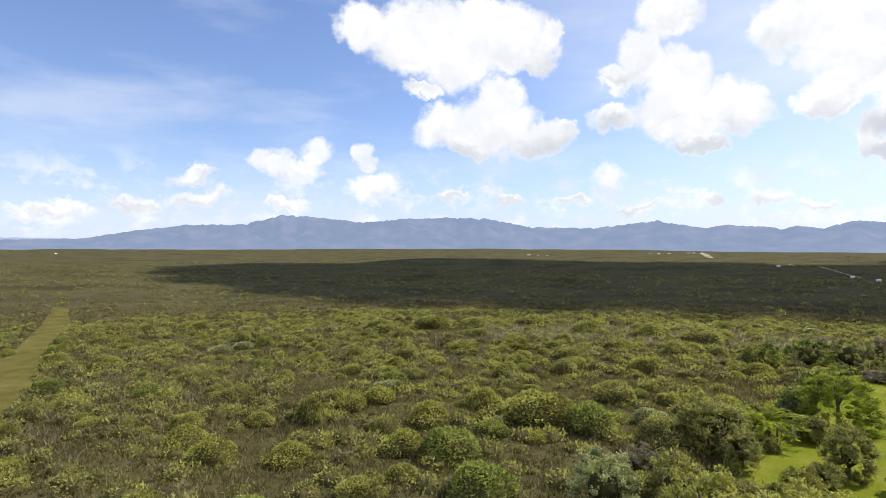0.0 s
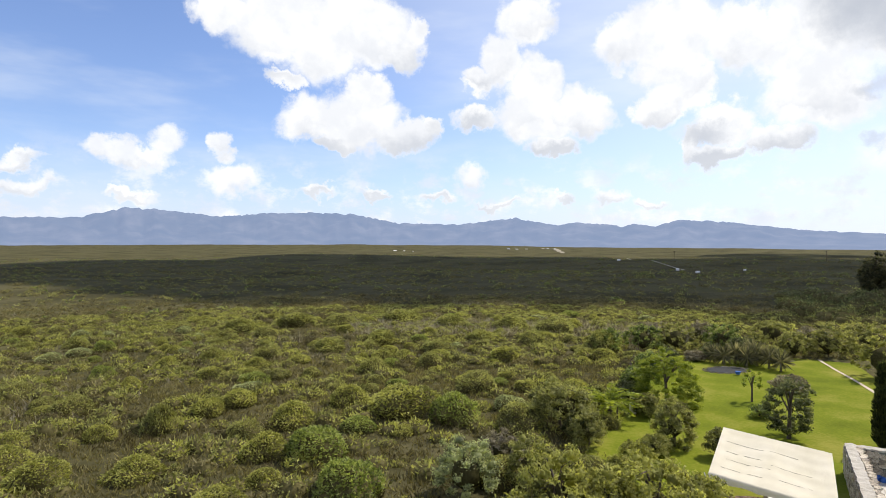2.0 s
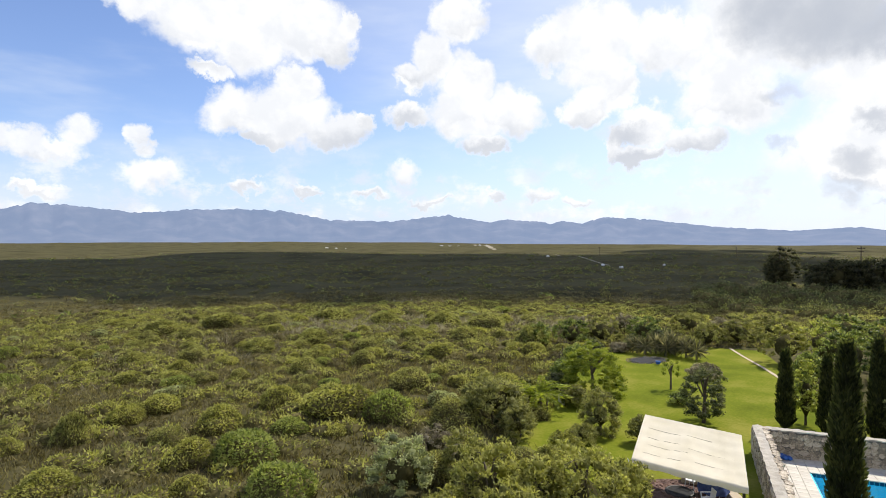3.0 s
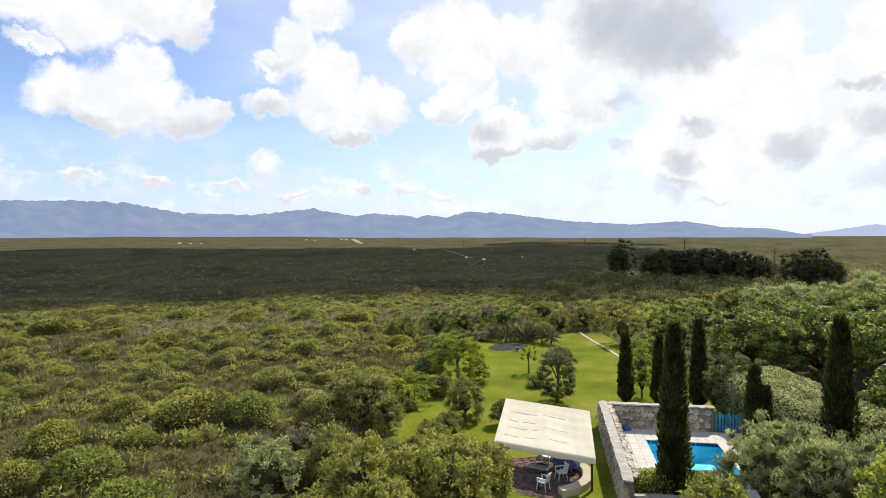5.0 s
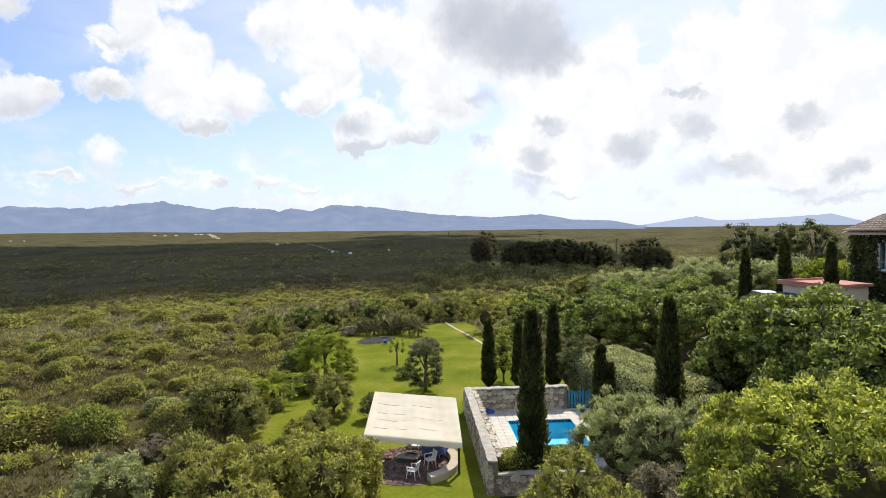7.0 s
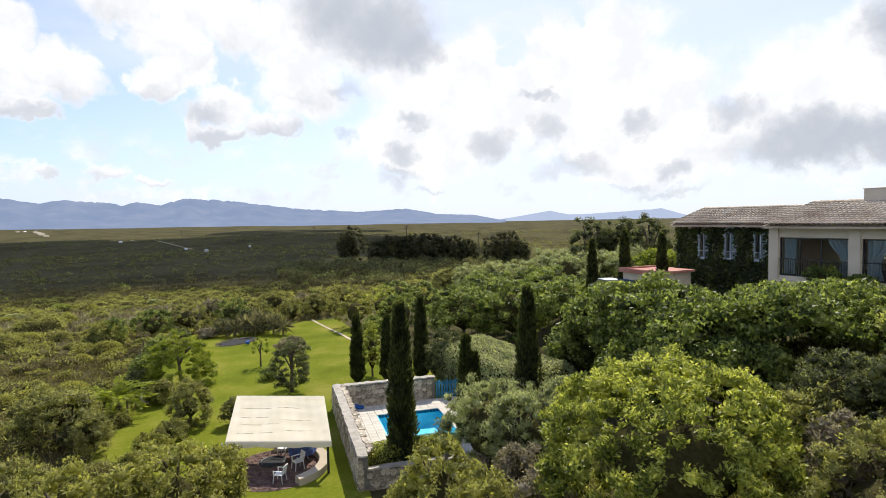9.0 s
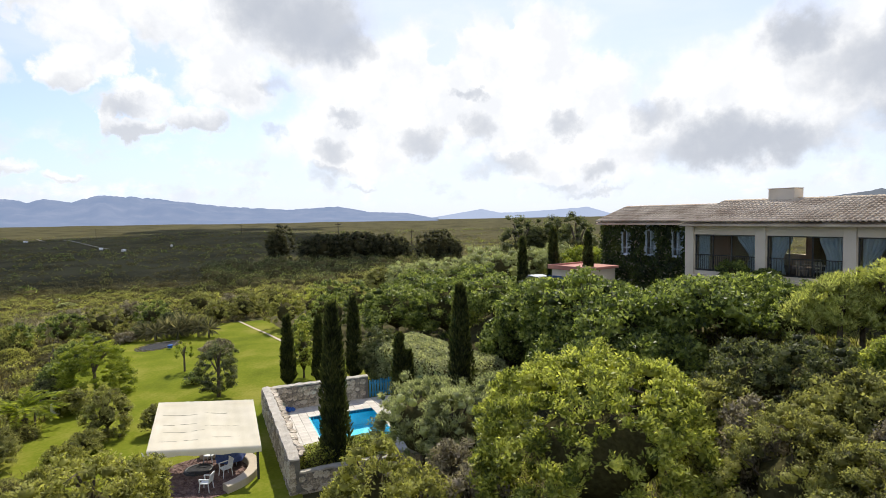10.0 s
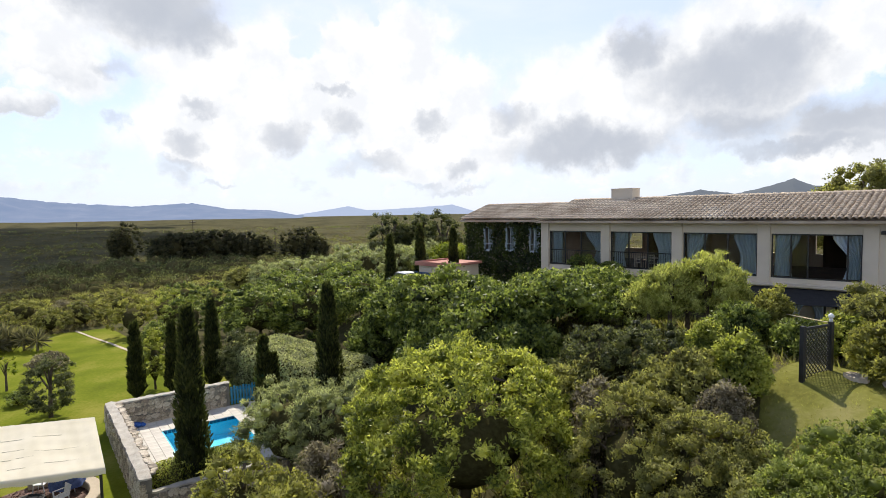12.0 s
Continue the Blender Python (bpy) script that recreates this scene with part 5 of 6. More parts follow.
# the planted bed at the far end of the lawn
for b, r, w, top, m in ((29.2, 72, 4.2, 3.2, D), (32.5, 74, 5, 3.7, D), (35.4, 76, 6.2, 3.9, FYNBOS), (39.2, 79, 5, 3.6, D), (44.8, 78, 4, 3.2, FYNBOS), (38.4, 72.5, 2.8, 1.7, DARK_OLIVE), (40.8, 74.5, 3.4, 2.6, DARK_OLIVE), (43.0, 73.5, 2.8, 1.9, FYNBOS), (37.0, 70, 2.2, 1.2, DRY), (47.2, 80, 5, 4.0, FYNBOS), (50.8, 70, 5.4, 4.9, Y), (55.3, 66, 5.4, 5.3, D),
                        (34.6, 62, 3.2, 2.8, DARK_OLIVE), (33, 60, 3.2, 2.6, D), (31.6, 52, 2.6, 2.6, D), (32.8, 46, 2.4, 1.9, FYNBOS), (44.5, 59, 3.2, 1.6, DRY), (52.5, 62, 3.0, 3.0, D),
                        (53.6, 72, 6, 5.2, B), (57.5, 74, 6, 5.6, D), (60, 66, 5, 5.2, D), (46, 84, 5, 3.2, DRY), (37.5, 84, 5, 3.0, DRY), (33.5, 84, 6, 2.6, DRY), (43, 88, 6, 3.4, FYNBOS), (50, 86, 6, 4, FYNBOS), (55, 88, 7, 4.2, D)):
    shrub("garden_shrub", spot(b, r), w, top, m, "leafy garden shrub in the bed beyond the lawn", clumps=40, leaves=45, leaf=0.24, clump=0.5, group="garden shrubs")
shrub("garden_shrub", spot(52.3, 47.5), 1.9, 5.2, B, "tall pale green shrub between the cypresses", clumps=40, leaves=50, leaf=0.2, clump=0.35, core=0.5)
# dark broad-leaved trees between lawn and house
for b, r, w, top, low in ((61.5, 57, 8.5, 6.8, 0.5), (66.5, 54, 8.0, 7.6, 0.5), (71.2, 50, 8.6, 8.0, 1.0), (64, 64, 9, 7.5, 0.5), (69.5, 64, 8, 8.2, 0.5), (80.5, 34.5, 6.2, 10.0, 2.4), (84.5, 31.5, 6.6, 9.5, 2.8), (90.3, 31, 6.8, 10.1, 3.0), (87.3, 28.8, 4.2, 7.9, 2.5), (81.5, 29, 4.0, 7.3, 2), (94.5, 33.5, 4.6, 9.9, 4), (75, 41.5, 5.8, 8.2, 3), (78.2, 33.6, 4.4, 6.6, 1), (72.6, 41.8, 4.6, 6.0, 1), (71.3, 48.5, 6.0, 6.6, 1), (77.5, 37.5, 5.4, 9.5, 3)):
    tree("coral_tree", spot(b, r), w, top, D, "broad dense tree with large glossy dark green leaves", clear=0.05, clumps=64, leaves=115, leaf=0.25, clump=0.98, flat=0.5, thin=0.5, low=-0.7, core=0.6, group="broad-leaved trees")
tree("bright_tree", spot(81.3, 19.8), 8.8, 8.5, B, "dome-shaped tree with glossy yellow-green leaf rosettes", clear=0.1, clumps=500, leaves=92, leaf=0.165, clump=0.40, thin=0.42, core=0.58, up=0.5, low=-0.7, uneven=0.45)
for b, r, w, top in ((64, 27, 5.4, 5.7), (67.8, 25.5, 4.4, 5.7), (63.6, 29.5, 2.6, 4.6), (71.5, 27, 4, 5.8)):
    tree("olive_tree", spot(b, r), w, top, O, "silvery grey-green olive tree", clear=0.05, clumps=120, leaves=85, leaf=0.15, clump=0.42, thin=0.24, core=0.6, up=0.6, group="olive trees")
for b, r, w, top, m in ((58.8, 20.5, 3.6, 5.2, Y), (63.5, 18.5, 3.2, 5.0, Y), (55.6, 21.0, 2.4, 3.4, Y), (69, 19, 3, 4.6, DRY), (67, 22, 2.6, 4.4, DRY), (73, 17.5, 3.2, 4.2, Y)):
    tree("leafy_bush", spot(b, r), w, top, m, "yellow-green bush on the slope below the house" if m is Y else "brown twiggy bush on the slope", clear=0.02, clumps=60, leaves=70, leaf=0.17, clump=0.4, core=0.6, group="slope bushes")
# bushes on the slope in front of the house
for b, r, w, top, m, lab in ((98, 18, 4.6, 7.9, FYNBOS, "dense olive green bush on the slope"), (104.5, 16.5, 4.0, 7.8, FYNBOS, "dense olive green bush on the slope"), (108, 14.2, 2.4, 7.0, FYNBOS, "olive green bush on the slope"),
                             (113.2, 14, 3.4, 8.35, FRESH, "fresh green bush on the slope"), (119, 15, 4.0, 8.8, FRESH, "fresh green bush on the slope"), (116, 12.4, 2.8, 7.9, FRESH, "fresh green bush on the slope"), (95, 24, 4.4, 8.5, DARK_OLIVE, "dark olive bush on the slope"), (99.5, 23, 4.2, 8.8, DARK_OLIVE, "dark olive bush on the slope"),
                             (92, 21, 3.6, 7.6, FYNBOS, "olive green bush on the slope"), (104.4, 22.5, 1.7, 9.0, B, "bright green small bush on the slope"), (107, 20.5, 2.0, 9.0, B, "leafy green bush beside the lattice gate"),
                             (103.2, 20, 2.4, 8.6, FYNBOS, "olive green bush on the slope"), (109.6, 26, 1.7, 9.9, Y, "yellow-green shrub in front of the house"), (107, 25.5, 2.6, 9.3, D, "dark shrub in front of the house"),
                             (116.6, 25.5, 3.0, 10.3, FYNBOS, "olive green bush in front of the house"), (118.5, 22, 3, 9.6, Y, "leafy bush beside the lattice gate"), (114.5, 24.5, 2.2, 9.3, B, "leafy green bush beside the lattice gate"),
                             (111.5, 24.5, 2.0, 8.9, D, "dark shrub behind the lattice gate"), (107.3, 16.2, 2.2, 7.0, FYNBOS, "olive green bush on the slope"), (110.6, 15.8, 1.6, 6.9, OLIVE, "grey-green bush on the slope"), (101, 20.5, 3.2, 8.1, FYNBOS, "olive green bush on the slope"), (94.5, 19.5, 2.6, 7.4, DRY, "dry brown twiggy bush on the slope"), (106, 18.4, 1.8, 7.9, DRY, "dry brown twiggy bush on the slope"), (98, 30, 4, 9.9, D, "dark leafy bush in front of the house"), (79.2, 38.6, 3.4, 8.75, D, "dark leafy bush before the outbuilding"), (75.4, 44.5, 3.2, 8.2, D, "dark leafy bush before the outbuilding")):
    near = r < 18.5
    shrub("slope_bush", spot(b, r), w, top, m, lab, clumps=150 if near else 90, leaves=80 if near else 56, leaf=0.095 if near else 0.14, clump=0.3 if near else 0.34, thin=0.45, up=0.5, group="bushes before the house")
for b, r, w, top in ((99.3, 28, 2.3, 10.0), (101.1, 27.5, 2.6, 10.7), (102.7, 28.2, 2.2, 10.5), (104.3, 27.6, 2.6, 11.25), (106.0, 28.5, 2.0, 10.5)):
    tree("willow_bush", spot(b, r), w, top, W, "pale yellow-green willowy bush before the house", clear=0.02, clumps=60, leaves=90, leaf=0.2, clump=0.42, thin=0.2, core=0.2, up=0.9, group="willowy bushes")
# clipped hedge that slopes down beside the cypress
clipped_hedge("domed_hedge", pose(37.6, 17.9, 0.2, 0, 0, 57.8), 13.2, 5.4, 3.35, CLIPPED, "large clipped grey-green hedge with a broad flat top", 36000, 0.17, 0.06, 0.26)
shrub("round_shrub", spot(59.7, 44.5), 3.6, 4.7, DARK_OLIVE, "rounded dark grey-green shrub beside the clipped hedge", clumps=90, leaves=70, leaf=0.15, clump=0.4)
# pale band and far trees
for b, r, w, top, m in ((68, 80, 8, 7.8, PALE_LEAF), (71.5, 78, 9, 9.0, PALE_LEAF), (74.5, 80, 8, 8.8, PALE_LEAF), (65, 84, 8, 7.2, PALE_LEAF), (62.5, 86, 7, 6.4, PALE_LEAF), (60, 90, 6, 5.6, FYNBOS), (77.5, 78, 6, 9.2, PALE_LEAF), (69.8, 86, 7, 8.6, PALE_LEAF), (80.5, 66, 6, 9.5, F_)):
    tree("pale_tree", spot(b, r), w, top, m, "soft grey-green tree beyond the garden", clear=0.05, clumps=60, leaves=60, leaf=0.34, clump=0.8, thin=0.2, core=0.65, group="soft trees beyond the garden")
for b, r, w, top in ((50.5, 186, 8, 12.2), (50.1, 184, 5, 10.2), (53.2, 172, 6, 8.0), (54.4, 170, 7, 9.4), (55.6, 171, 6, 8.5), (56.8, 170, 8, 9.6), (58.2, 168, 8, 10.1), (59.6, 168, 7, 8.4), (60.7, 166, 7, 9.0), (61.9, 166, 6, 7.6), (65.0, 157, 7, 9.5), (66.1, 158, 7, 10.1), (67.2, 160, 5, 7.2), (74.0, 96, 8, 13.5), (75.5, 97, 6, 12.2), (77.4, 98, 7.5, 13.9), (79.4, 95, 8, 13.7), (113.6, 64, 5, 15.3), (116, 62, 8, 16.9), (120, 60, 9, 18)):
    tree("dark_tree", spot(b, r), w * (1.35 if r > 100 else 1.0), top, PINE if r > 100 else DARK_OLIVE if r > 80 else FYNBOS, "tall dark tree on the plain" if r > 100 else "tall tree behind the house", clear=0.1 if r < 80 else (-0.1 if r < 100 else -0.15), clumps=64 if r > 100 else 100, leaves=44 if r > 100 else 80, leaf=0.46 if r > 100 else 0.3, clump=1.15 if r > 100 else 0.95, core=0.5, low=-0.8, group="far trees")

# ---- the house on the knoll ----
HOUSE = pose(39.6, 0.28, 0, 0, 0, -123.9)           # x along the front, y into the house, heights as in the world
BAY, FLOOR, HEAD, EAVE = 4.48, 9.3, 11.53, 12.18


def wave_sheet(x0, x1, y, z0, z1, folds, amp, tie=0.0, n=36, m=14):
    """A hanging curtain in folds; tie gathers it towards x0 below the middle."""
    v = np.zeros((m, n, 3))
    for j in range(m):
        s = j / (m - 1)
        pull = 1 - tie * (math.sin(math.pi * min(1, s / 0.62) / 2) ** 2 if s < 0.62 else 1 - 0.35 * (s - 0.62) / 0.38)
        for i in range(n):
            q = i / (n - 1)
            v[j, i] = (x0 + (x1 - x0) * q * pull, y + amp * math.sin(q * folds * 2 * math.pi + 0.3 * j), z1 + (z0 - z1) * s)
    j, i = np.meshgrid(np.arange(m - 1), np.arange(n - 1), indexing="ij")
    f = np.stack([j * n + i, j * n + i + 1, (j + 1) * n + i + 1, (j + 1) * n + i], -1).reshape(-1, 4)
    v = v.reshape(-1, 3)
    return mesh_np("curtain", np.concatenate([v, v + (0, 0.006, 0)]), [f, f[:, ::-1] + len(v)], CURTAIN, True)


def roof_tile(w, l):
    """A half-barrel clay tile with thickness, highest at its lower lip."""
    n = 4
    v = []
    for y, r in ((0, 0.5), (l, 0.44)):
        for k in (1.0, 0.84):
            for i in range(n + 1):
                a = math.pi * i / n
                v.append((w * r * k * math.cos(a), y, w * 0.42 * k * math.sin(a) + (0.03 if y == 0 else 0.0)))
    q = n + 1
    f = []
    for i in range(n):
        f += [(i, i + 1, 2 * q + i + 1, 2 * q + i), (q + i + 1, q + i, 3 * q + i, 3 * q + i + 1), (i + 1, i, q + i, q + i + 1)]
    return np.array(v), np.array(f)


def tiled_slope(roof, x0, x1, eave, ridge, step, rise, own, seed):
    """Rows of barrel tiles up one slope; tiles between the two x of own are pieces of their own."""
    rng = np.random.default_rng(seed)
    run, up = ridge[0] - eave[0], ridge[1] - eave[1]
    length = math.hypot(run, up)
    pitch = math.degrees(math.atan2(up, run))
    v, f = roof_tile(step, rise * 1.14)
    single = mesh_np("roof_tile", v, [f], ROOF_TILE, True)
    pieces, count = [], 0
    for j in range(int(length / rise)):
        for i in range(int((x1 - x0) / step)):
            x, s = x0 + step * (i + 0.5), rise * j
            m = pose(x + rng.normal(0, 0.006), eave[0] + run * s / length, eave[1] + up * s / length + 0.05 + rng.normal(0, 0.002), pitch, 0, rng.normal(0, 0.3))
            if own[0] < x < own[1] and count < 300:
                ob = new("roof_tile", single)
                ob.parent, ob.matrix_local = roof, m
                count += 1
            else:
                a = np.array(m)
                pieces.append((v @ a[:3, :3].T + a[:3, 3], f))
    vv, ff = join(pieces)
    tagged(part("roof_tiles", mesh_np("roof_tiles", vv, ff, ROOF_REST, True), parent=roof), kind="stuff")


def house():
    t = empty("house", HOUSE, "two-storey beige plastered house with clay tile roofs and an ivy-covered wing", "house")
    x1 = 26.0
    # upper storey: walls between the glazed bays
    rows = [(0, x1, 0, 0.3, HEAD, EAVE - 0.02), (0, x1, 0, 0.3, 8.75, FLOOR - 0.02), (-0.02, 0.35, 0.0, 0.3, FLOOR - 0.02, HEAD), (4 * BAY - 0.3, x1, 0, 0.3, FLOOR - 0.02, HEAD)]
    rows += [(i * BAY - 0.3, i * BAY + 0.35, 0, 0.3, FLOOR - 0.02, HEAD) for i in (1, 2, 3)]
    rows += [(-0.02, 0.28, 0.3, 9.0, 5.0, EAVE), (x1 - 0.3, x1, 0.3, 9, 5, EAVE), (0.28, x1 - 0.3, 8.7, 9.0, 5.0, 9.9), (0.28, x1 - 0.3, 8.7, 9.0, 11.4, EAVE)]
    rows += [(a, b, 8.7, 9.0, 9.9, 11.4) for a, b in ((0.28, 1.2), (2.8, 5.0), (6.6, 10.0), (12.0, 14.0), (16.0, x1 - 0.3))]
    part("wall", boxes(rows), PLASTER, t, "beige plastered wall")
    for i in range(5):
        x = i * BAY
        part("pilaster", boxes([(x - 0.27, x + 0.32, -0.1, -0.003, 8.2, EAVE - 0.05)], 0.015), PLASTER, t)
    part("lower_wall", boxes([(0.3, x1 - 0.3, 1.3, 1.55, 5.0, 8.75)]), PLASTER, t, "beige plastered lower wall in shade")
    part("balcony_slab", boxes([(0.3, x1, -0.35, 1.3, 8.9, 9.04)], 0.01), PLASTER, t, "pale slab edge under the upper storey")
    part("room_floor", boxes([(0.3, x1 - 0.3, 0.3, 8.7, 9.0, 9.12)]), WOOD, t)
    for row in ((16.9, x1 - 0.3, 5.2, 5.35, 9.12, 11.9), (8.9, 9.05, 0.6, 5.2, 9.12, 11.9)):
        part("room_back", boxes([row]), ROOM, t, "shaded inner wall")
    part("room_ceiling", boxes([(0.28, x1 - 0.3, 0.3, 8.7, 11.9, 12.0)]), ROOM, t)
    for row in ((3.2, 4.1, 8.64, 8.7, 9.12, 11.1), (14.4, 15.6, 8.64, 8.7, 9.12, 11.1)):
        part("inner_door", boxes([row], 0.01), WOOD, t, "dark wooden inner door")
    for i in range(4):
        a, b = i * BAY + 0.35, (i + 1) * BAY - 0.3
        w = part("window", boxes([(a, a + 0.06, 0.08, 0.16, FLOOR, HEAD), (b - 0.06, b, 0.08, 0.16, FLOOR, HEAD), (a + 0.06, b - 0.06, 0.08, 0.16, HEAD - 0.07, HEAD), (a + 0.06, b - 0.06, 0.08, 0.16, FLOOR - 0.02, FLOOR + 0.05)]), FRAME, t, "wide dark-framed sliding window with tied curtains")
        cuts = [a + 0.06 + (b - a - 0.12) * k for k in ((0, 0.30, 0.62, 1) if i != 3 else (0, 0.22, 0.42, 0.86, 1))]
        for c in cuts[1:-1]:
            part("mullion", boxes([(c - 0.035, c + 0.035, 0.085, 0.15, FLOOR + 0.05, HEAD - 0.07)], 0.005), FRAME, w)
        for k, (c0, c1) in enumerate(zip(cuts, cuts[1:])):
            if (i, k) in ((0, 1), (1, 1), (3, 2)):
                continue                                # slid open
            p = part("pane", boxes([(c0 + 0.035, c1 - 0.035, 0.115, 0.123, FLOOR + 0.05, HEAD - 0.07)]), PANE, w)
            p.visible_shadow = False
        for x0, xx, tie in ((a + 0.1, a + 1.25, 0.45), (b - 0.1, b - 1.25, 0.62 if i in (0, 3) else 0.3)):
            if (i, x0 > a + 1) == (0, False):
                xx, tie = a + 0.85, 0.1
            part("curtain", wave_sheet(x0, xx, 0.32, FLOOR + 0.06, HEAD - 0.06, 6, 0.05, tie), parent=w, label="pale blue curtain")
        if i < 2:
            r = part("railing", boxes([(a, b, 0.0, 0.03, FLOOR + 0.95, FLOOR + 1.0), (a, b, 0.0, 0.03, FLOOR + 0.06, FLOOR + 0.1)]), FRAME, t, "thin black balcony railing")
            for x in np.arange(a + 0.12, b - 0.05, 0.14):
                part("baluster", boxes([(x - 0.009, x + 0.009, 0.005, 0.025, FLOOR + 0.1, FLOOR + 0.95)]), FRAME, r)
    # lower windows behind the awning
    for a in (12.2, 14.4, 16.4):
        w = part("window", boxes([(a, a + 1.6, 1.22, 1.3, 6.6, 6.68), (a, a + 1.6, 1.22, 1.3, 8.3, 8.38), (a, a + 0.07, 1.22, 1.3, 6.68, 8.3), (a + 1.53, a + 1.6, 1.22, 1.3, 6.68, 8.3)]), FRAME, t, "dark-framed lower window")
        part("curtain", wave_sheet(a + 0.1, a + 0.8, 1.2, 6.7, 8.28, 4, 0.03, 0.5), parent=w, label="pale blue curtain")
        part("curtain", wave_sheet(a + 1.5, a + 0.8, 1.2, 6.7, 8.28, 4, 0.03, 0.5), parent=w, label="pale blue curtain")
    # awning of dark cloth
    n, m = 18, 8
    v = np.array([(11.8 + 6.2 * i / (n - 1), -0.1 - 2.6 * j / (m - 1), 8.82 - 0.32 * j / (m - 1) - 0.1 * math.sin(math.pi * i / (n - 1)) * j / (m - 1)) for i in range(n) for j in range(m)])
    i, j = np.meshgrid(np.arange(n - 1), np.arange(m - 1), indexing="ij")
    f = np.stack([i * m + j, (i + 1) * m + j, (i + 1) * m + j + 1, i * m + j + 1], -1).reshape(-1, 4)
    part("awning", mesh_np("awning", np.concatenate([v, v - (0, 0, 0.02)]), [f, f[:, ::-1] + len(v)], SHADECLOTH, True), parent=t, label="black shade-cloth awning")
    # main roof
    roof = part("roof", roof_deck(-0.35, x1 + 0.4, (-0.62, EAVE), (4.3, 13.5), (9.3, 12.1)), ROOF_REST, t, "weathered pinkish brown clay tile roof")
    tiled_slope(roof, -0.35, x1 + 0.4, (-0.68, EAVE + 0.03), (4.3, 13.53), 0.27, 0.42, (11.5, 18.2), 31)
    ridge_caps(roof, -0.3, x1 + 0.3, 4.3, 13.58)
    part("fascia", boxes([(-0.35, x1 + 0.4, -0.6, -0.55, EAVE - 0.12, EAVE + 0.02)]), WOOD, roof)
    for k in range(22):
        part("rafter_end", boxes([(0.4 + 1.12 * k, 0.52 + 1.12 * k, -0.545, 0.0, EAVE - 0.13, EAVE - 0.03)]), WOOD, roof)
    ch = part("chimney", boxes([(2.8, 4.35, 3.9, 5.0, 12.7, 14.25)], 0.02), PLASTER, t, "plain beige plastered chimney")
    part("cap", boxes([(2.77, 4.38, 3.87, 5.03, 14.25, 14.30)], 0.01), PLASTER, ch)
    part("wall_lamp", boxes([(18.3, 18.62, -0.16, -0.003, 11.55, 11.72)], 0.03), FRAME, t, "small dark wall lamp")
    # ivy wing
    y0 = 2.25
    wins = [(-6.84, 9.87, 11.62, 0.85), (-4.66, 9.9, 11.66, 0.85), (-2.45, 9.9, 11.62, 0.85)]
    rows, last = [], -9.1
    for c, za, zb, w in sorted(wins):
        rows += [(last, c - w / 2, y0, y0 + 0.3, 5, 12.1), (c - w / 2, c + w / 2, y0, y0 + 0.3, 5, za), (c - w / 2, c + w / 2, y0, y0 + 0.3, zb, 12.1)]
        last = c + w / 2
    rows += [(last, -0.03, y0, y0 + 0.3, 5, 12.1), (-9.1, -8.8, y0 + 0.3, 8.5, 5, 12.1), (-8.8, -0.03, 8.2, 8.5, 5, 12.1)]
    part("wing_wall", boxes(rows), PLASTER, t, "plastered wing wall under ivy")
    for k, (c, za, zb, w) in enumerate(wins):
        a, b = c - w / 2, c + w / 2
        fr = part("window", boxes([(a - 0.1, a + 0.04, y0 - 0.06, y0 + 0.1, za - 0.1, zb + 0.1), (b - 0.04, b + 0.1, y0 - 0.06, y0 + 0.1, za - 0.1, zb + 0.1), (a + 0.04, b - 0.04, y0 - 0.06, y0 + 0.1, zb - 0.04, zb + 0.1),
                                   (a + 0.04, b - 0.04, y0 - 0.1, y0 + 0.1, za - 0.12, za + 0.03), (c - 0.025, c + 0.025, y0, y0 + 0.06, za + 0.03, zb - 0.04), (a + 0.04, b - 0.04, y0, y0 + 0.06, za + 0.45, za + 0.5)], 0.006), WHITE_FRAME, t, "pale blue casement window in the ivy")
        for x0, x1_ in ((a + 0.04, c - 0.025), (c + 0.025, b - 0.04)):
            p = part("pane", boxes([(x0, x1_, y0 + 0.02, y0 + 0.028, za + 0.03, zb - 0.04)]), PANE, fr)
            p.visible_shadow = False
        part("curtain", wave_sheet(a, b, y0 + 0.4, za, zb, 6, 0.04), parent=fr, label="pale blue curtain")
        if k == 1:
            bm = bmesh.new()
            for s in range(9):
                an = math.pi * s / 8
                bmesh.ops.create_cube(bm, size=1, matrix=pose(c + 0.48 * math.cos(an), y0 - 0.02, zb + 0.06 + 0.26 * math.sin(an), 0, -math.degrees(an), 0) @ Matrix.Diagonal((0.1, 0.16, 0.2, 1)))
            part("arch", bm, WHITE_FRAME, fr, "pale arched surround")
    rng = np.random.default_rng(41)
    n = 12000
    x, z = rng.uniform(-9.15, 0.0, n), rng.uniform(5.5, 12.0, n)
    keep = np.ones(n, bool)
    for c, za, zb, w in wins:
        keep &= ~((np.abs(x - c) < w / 2 + 0.02) & (z > za - 0.05) & (z < zb + 0.02))
    x, z = x[keep], z[keep]
    n = len(x)
    dep = 0.12 + 0.1 * np.sin(x * 3) * np.sin(z * 4) + rng.uniform(0, 0.12, n)
    face = unit(rng.normal(size=(n, 3)) * 0.45 + (0, -1, 0.3))
    lv, lf = leaf_arrays(rng, np.stack([x, y0 - dep, z], -1), unit(np.cross(face, rng.normal(size=(n, 3))) + (0, 0, -0.4)), rng.uniform(0.14, 0.26, n), 0.16, face)
    gx = rng.uniform(2.2, 8.5, 4000)
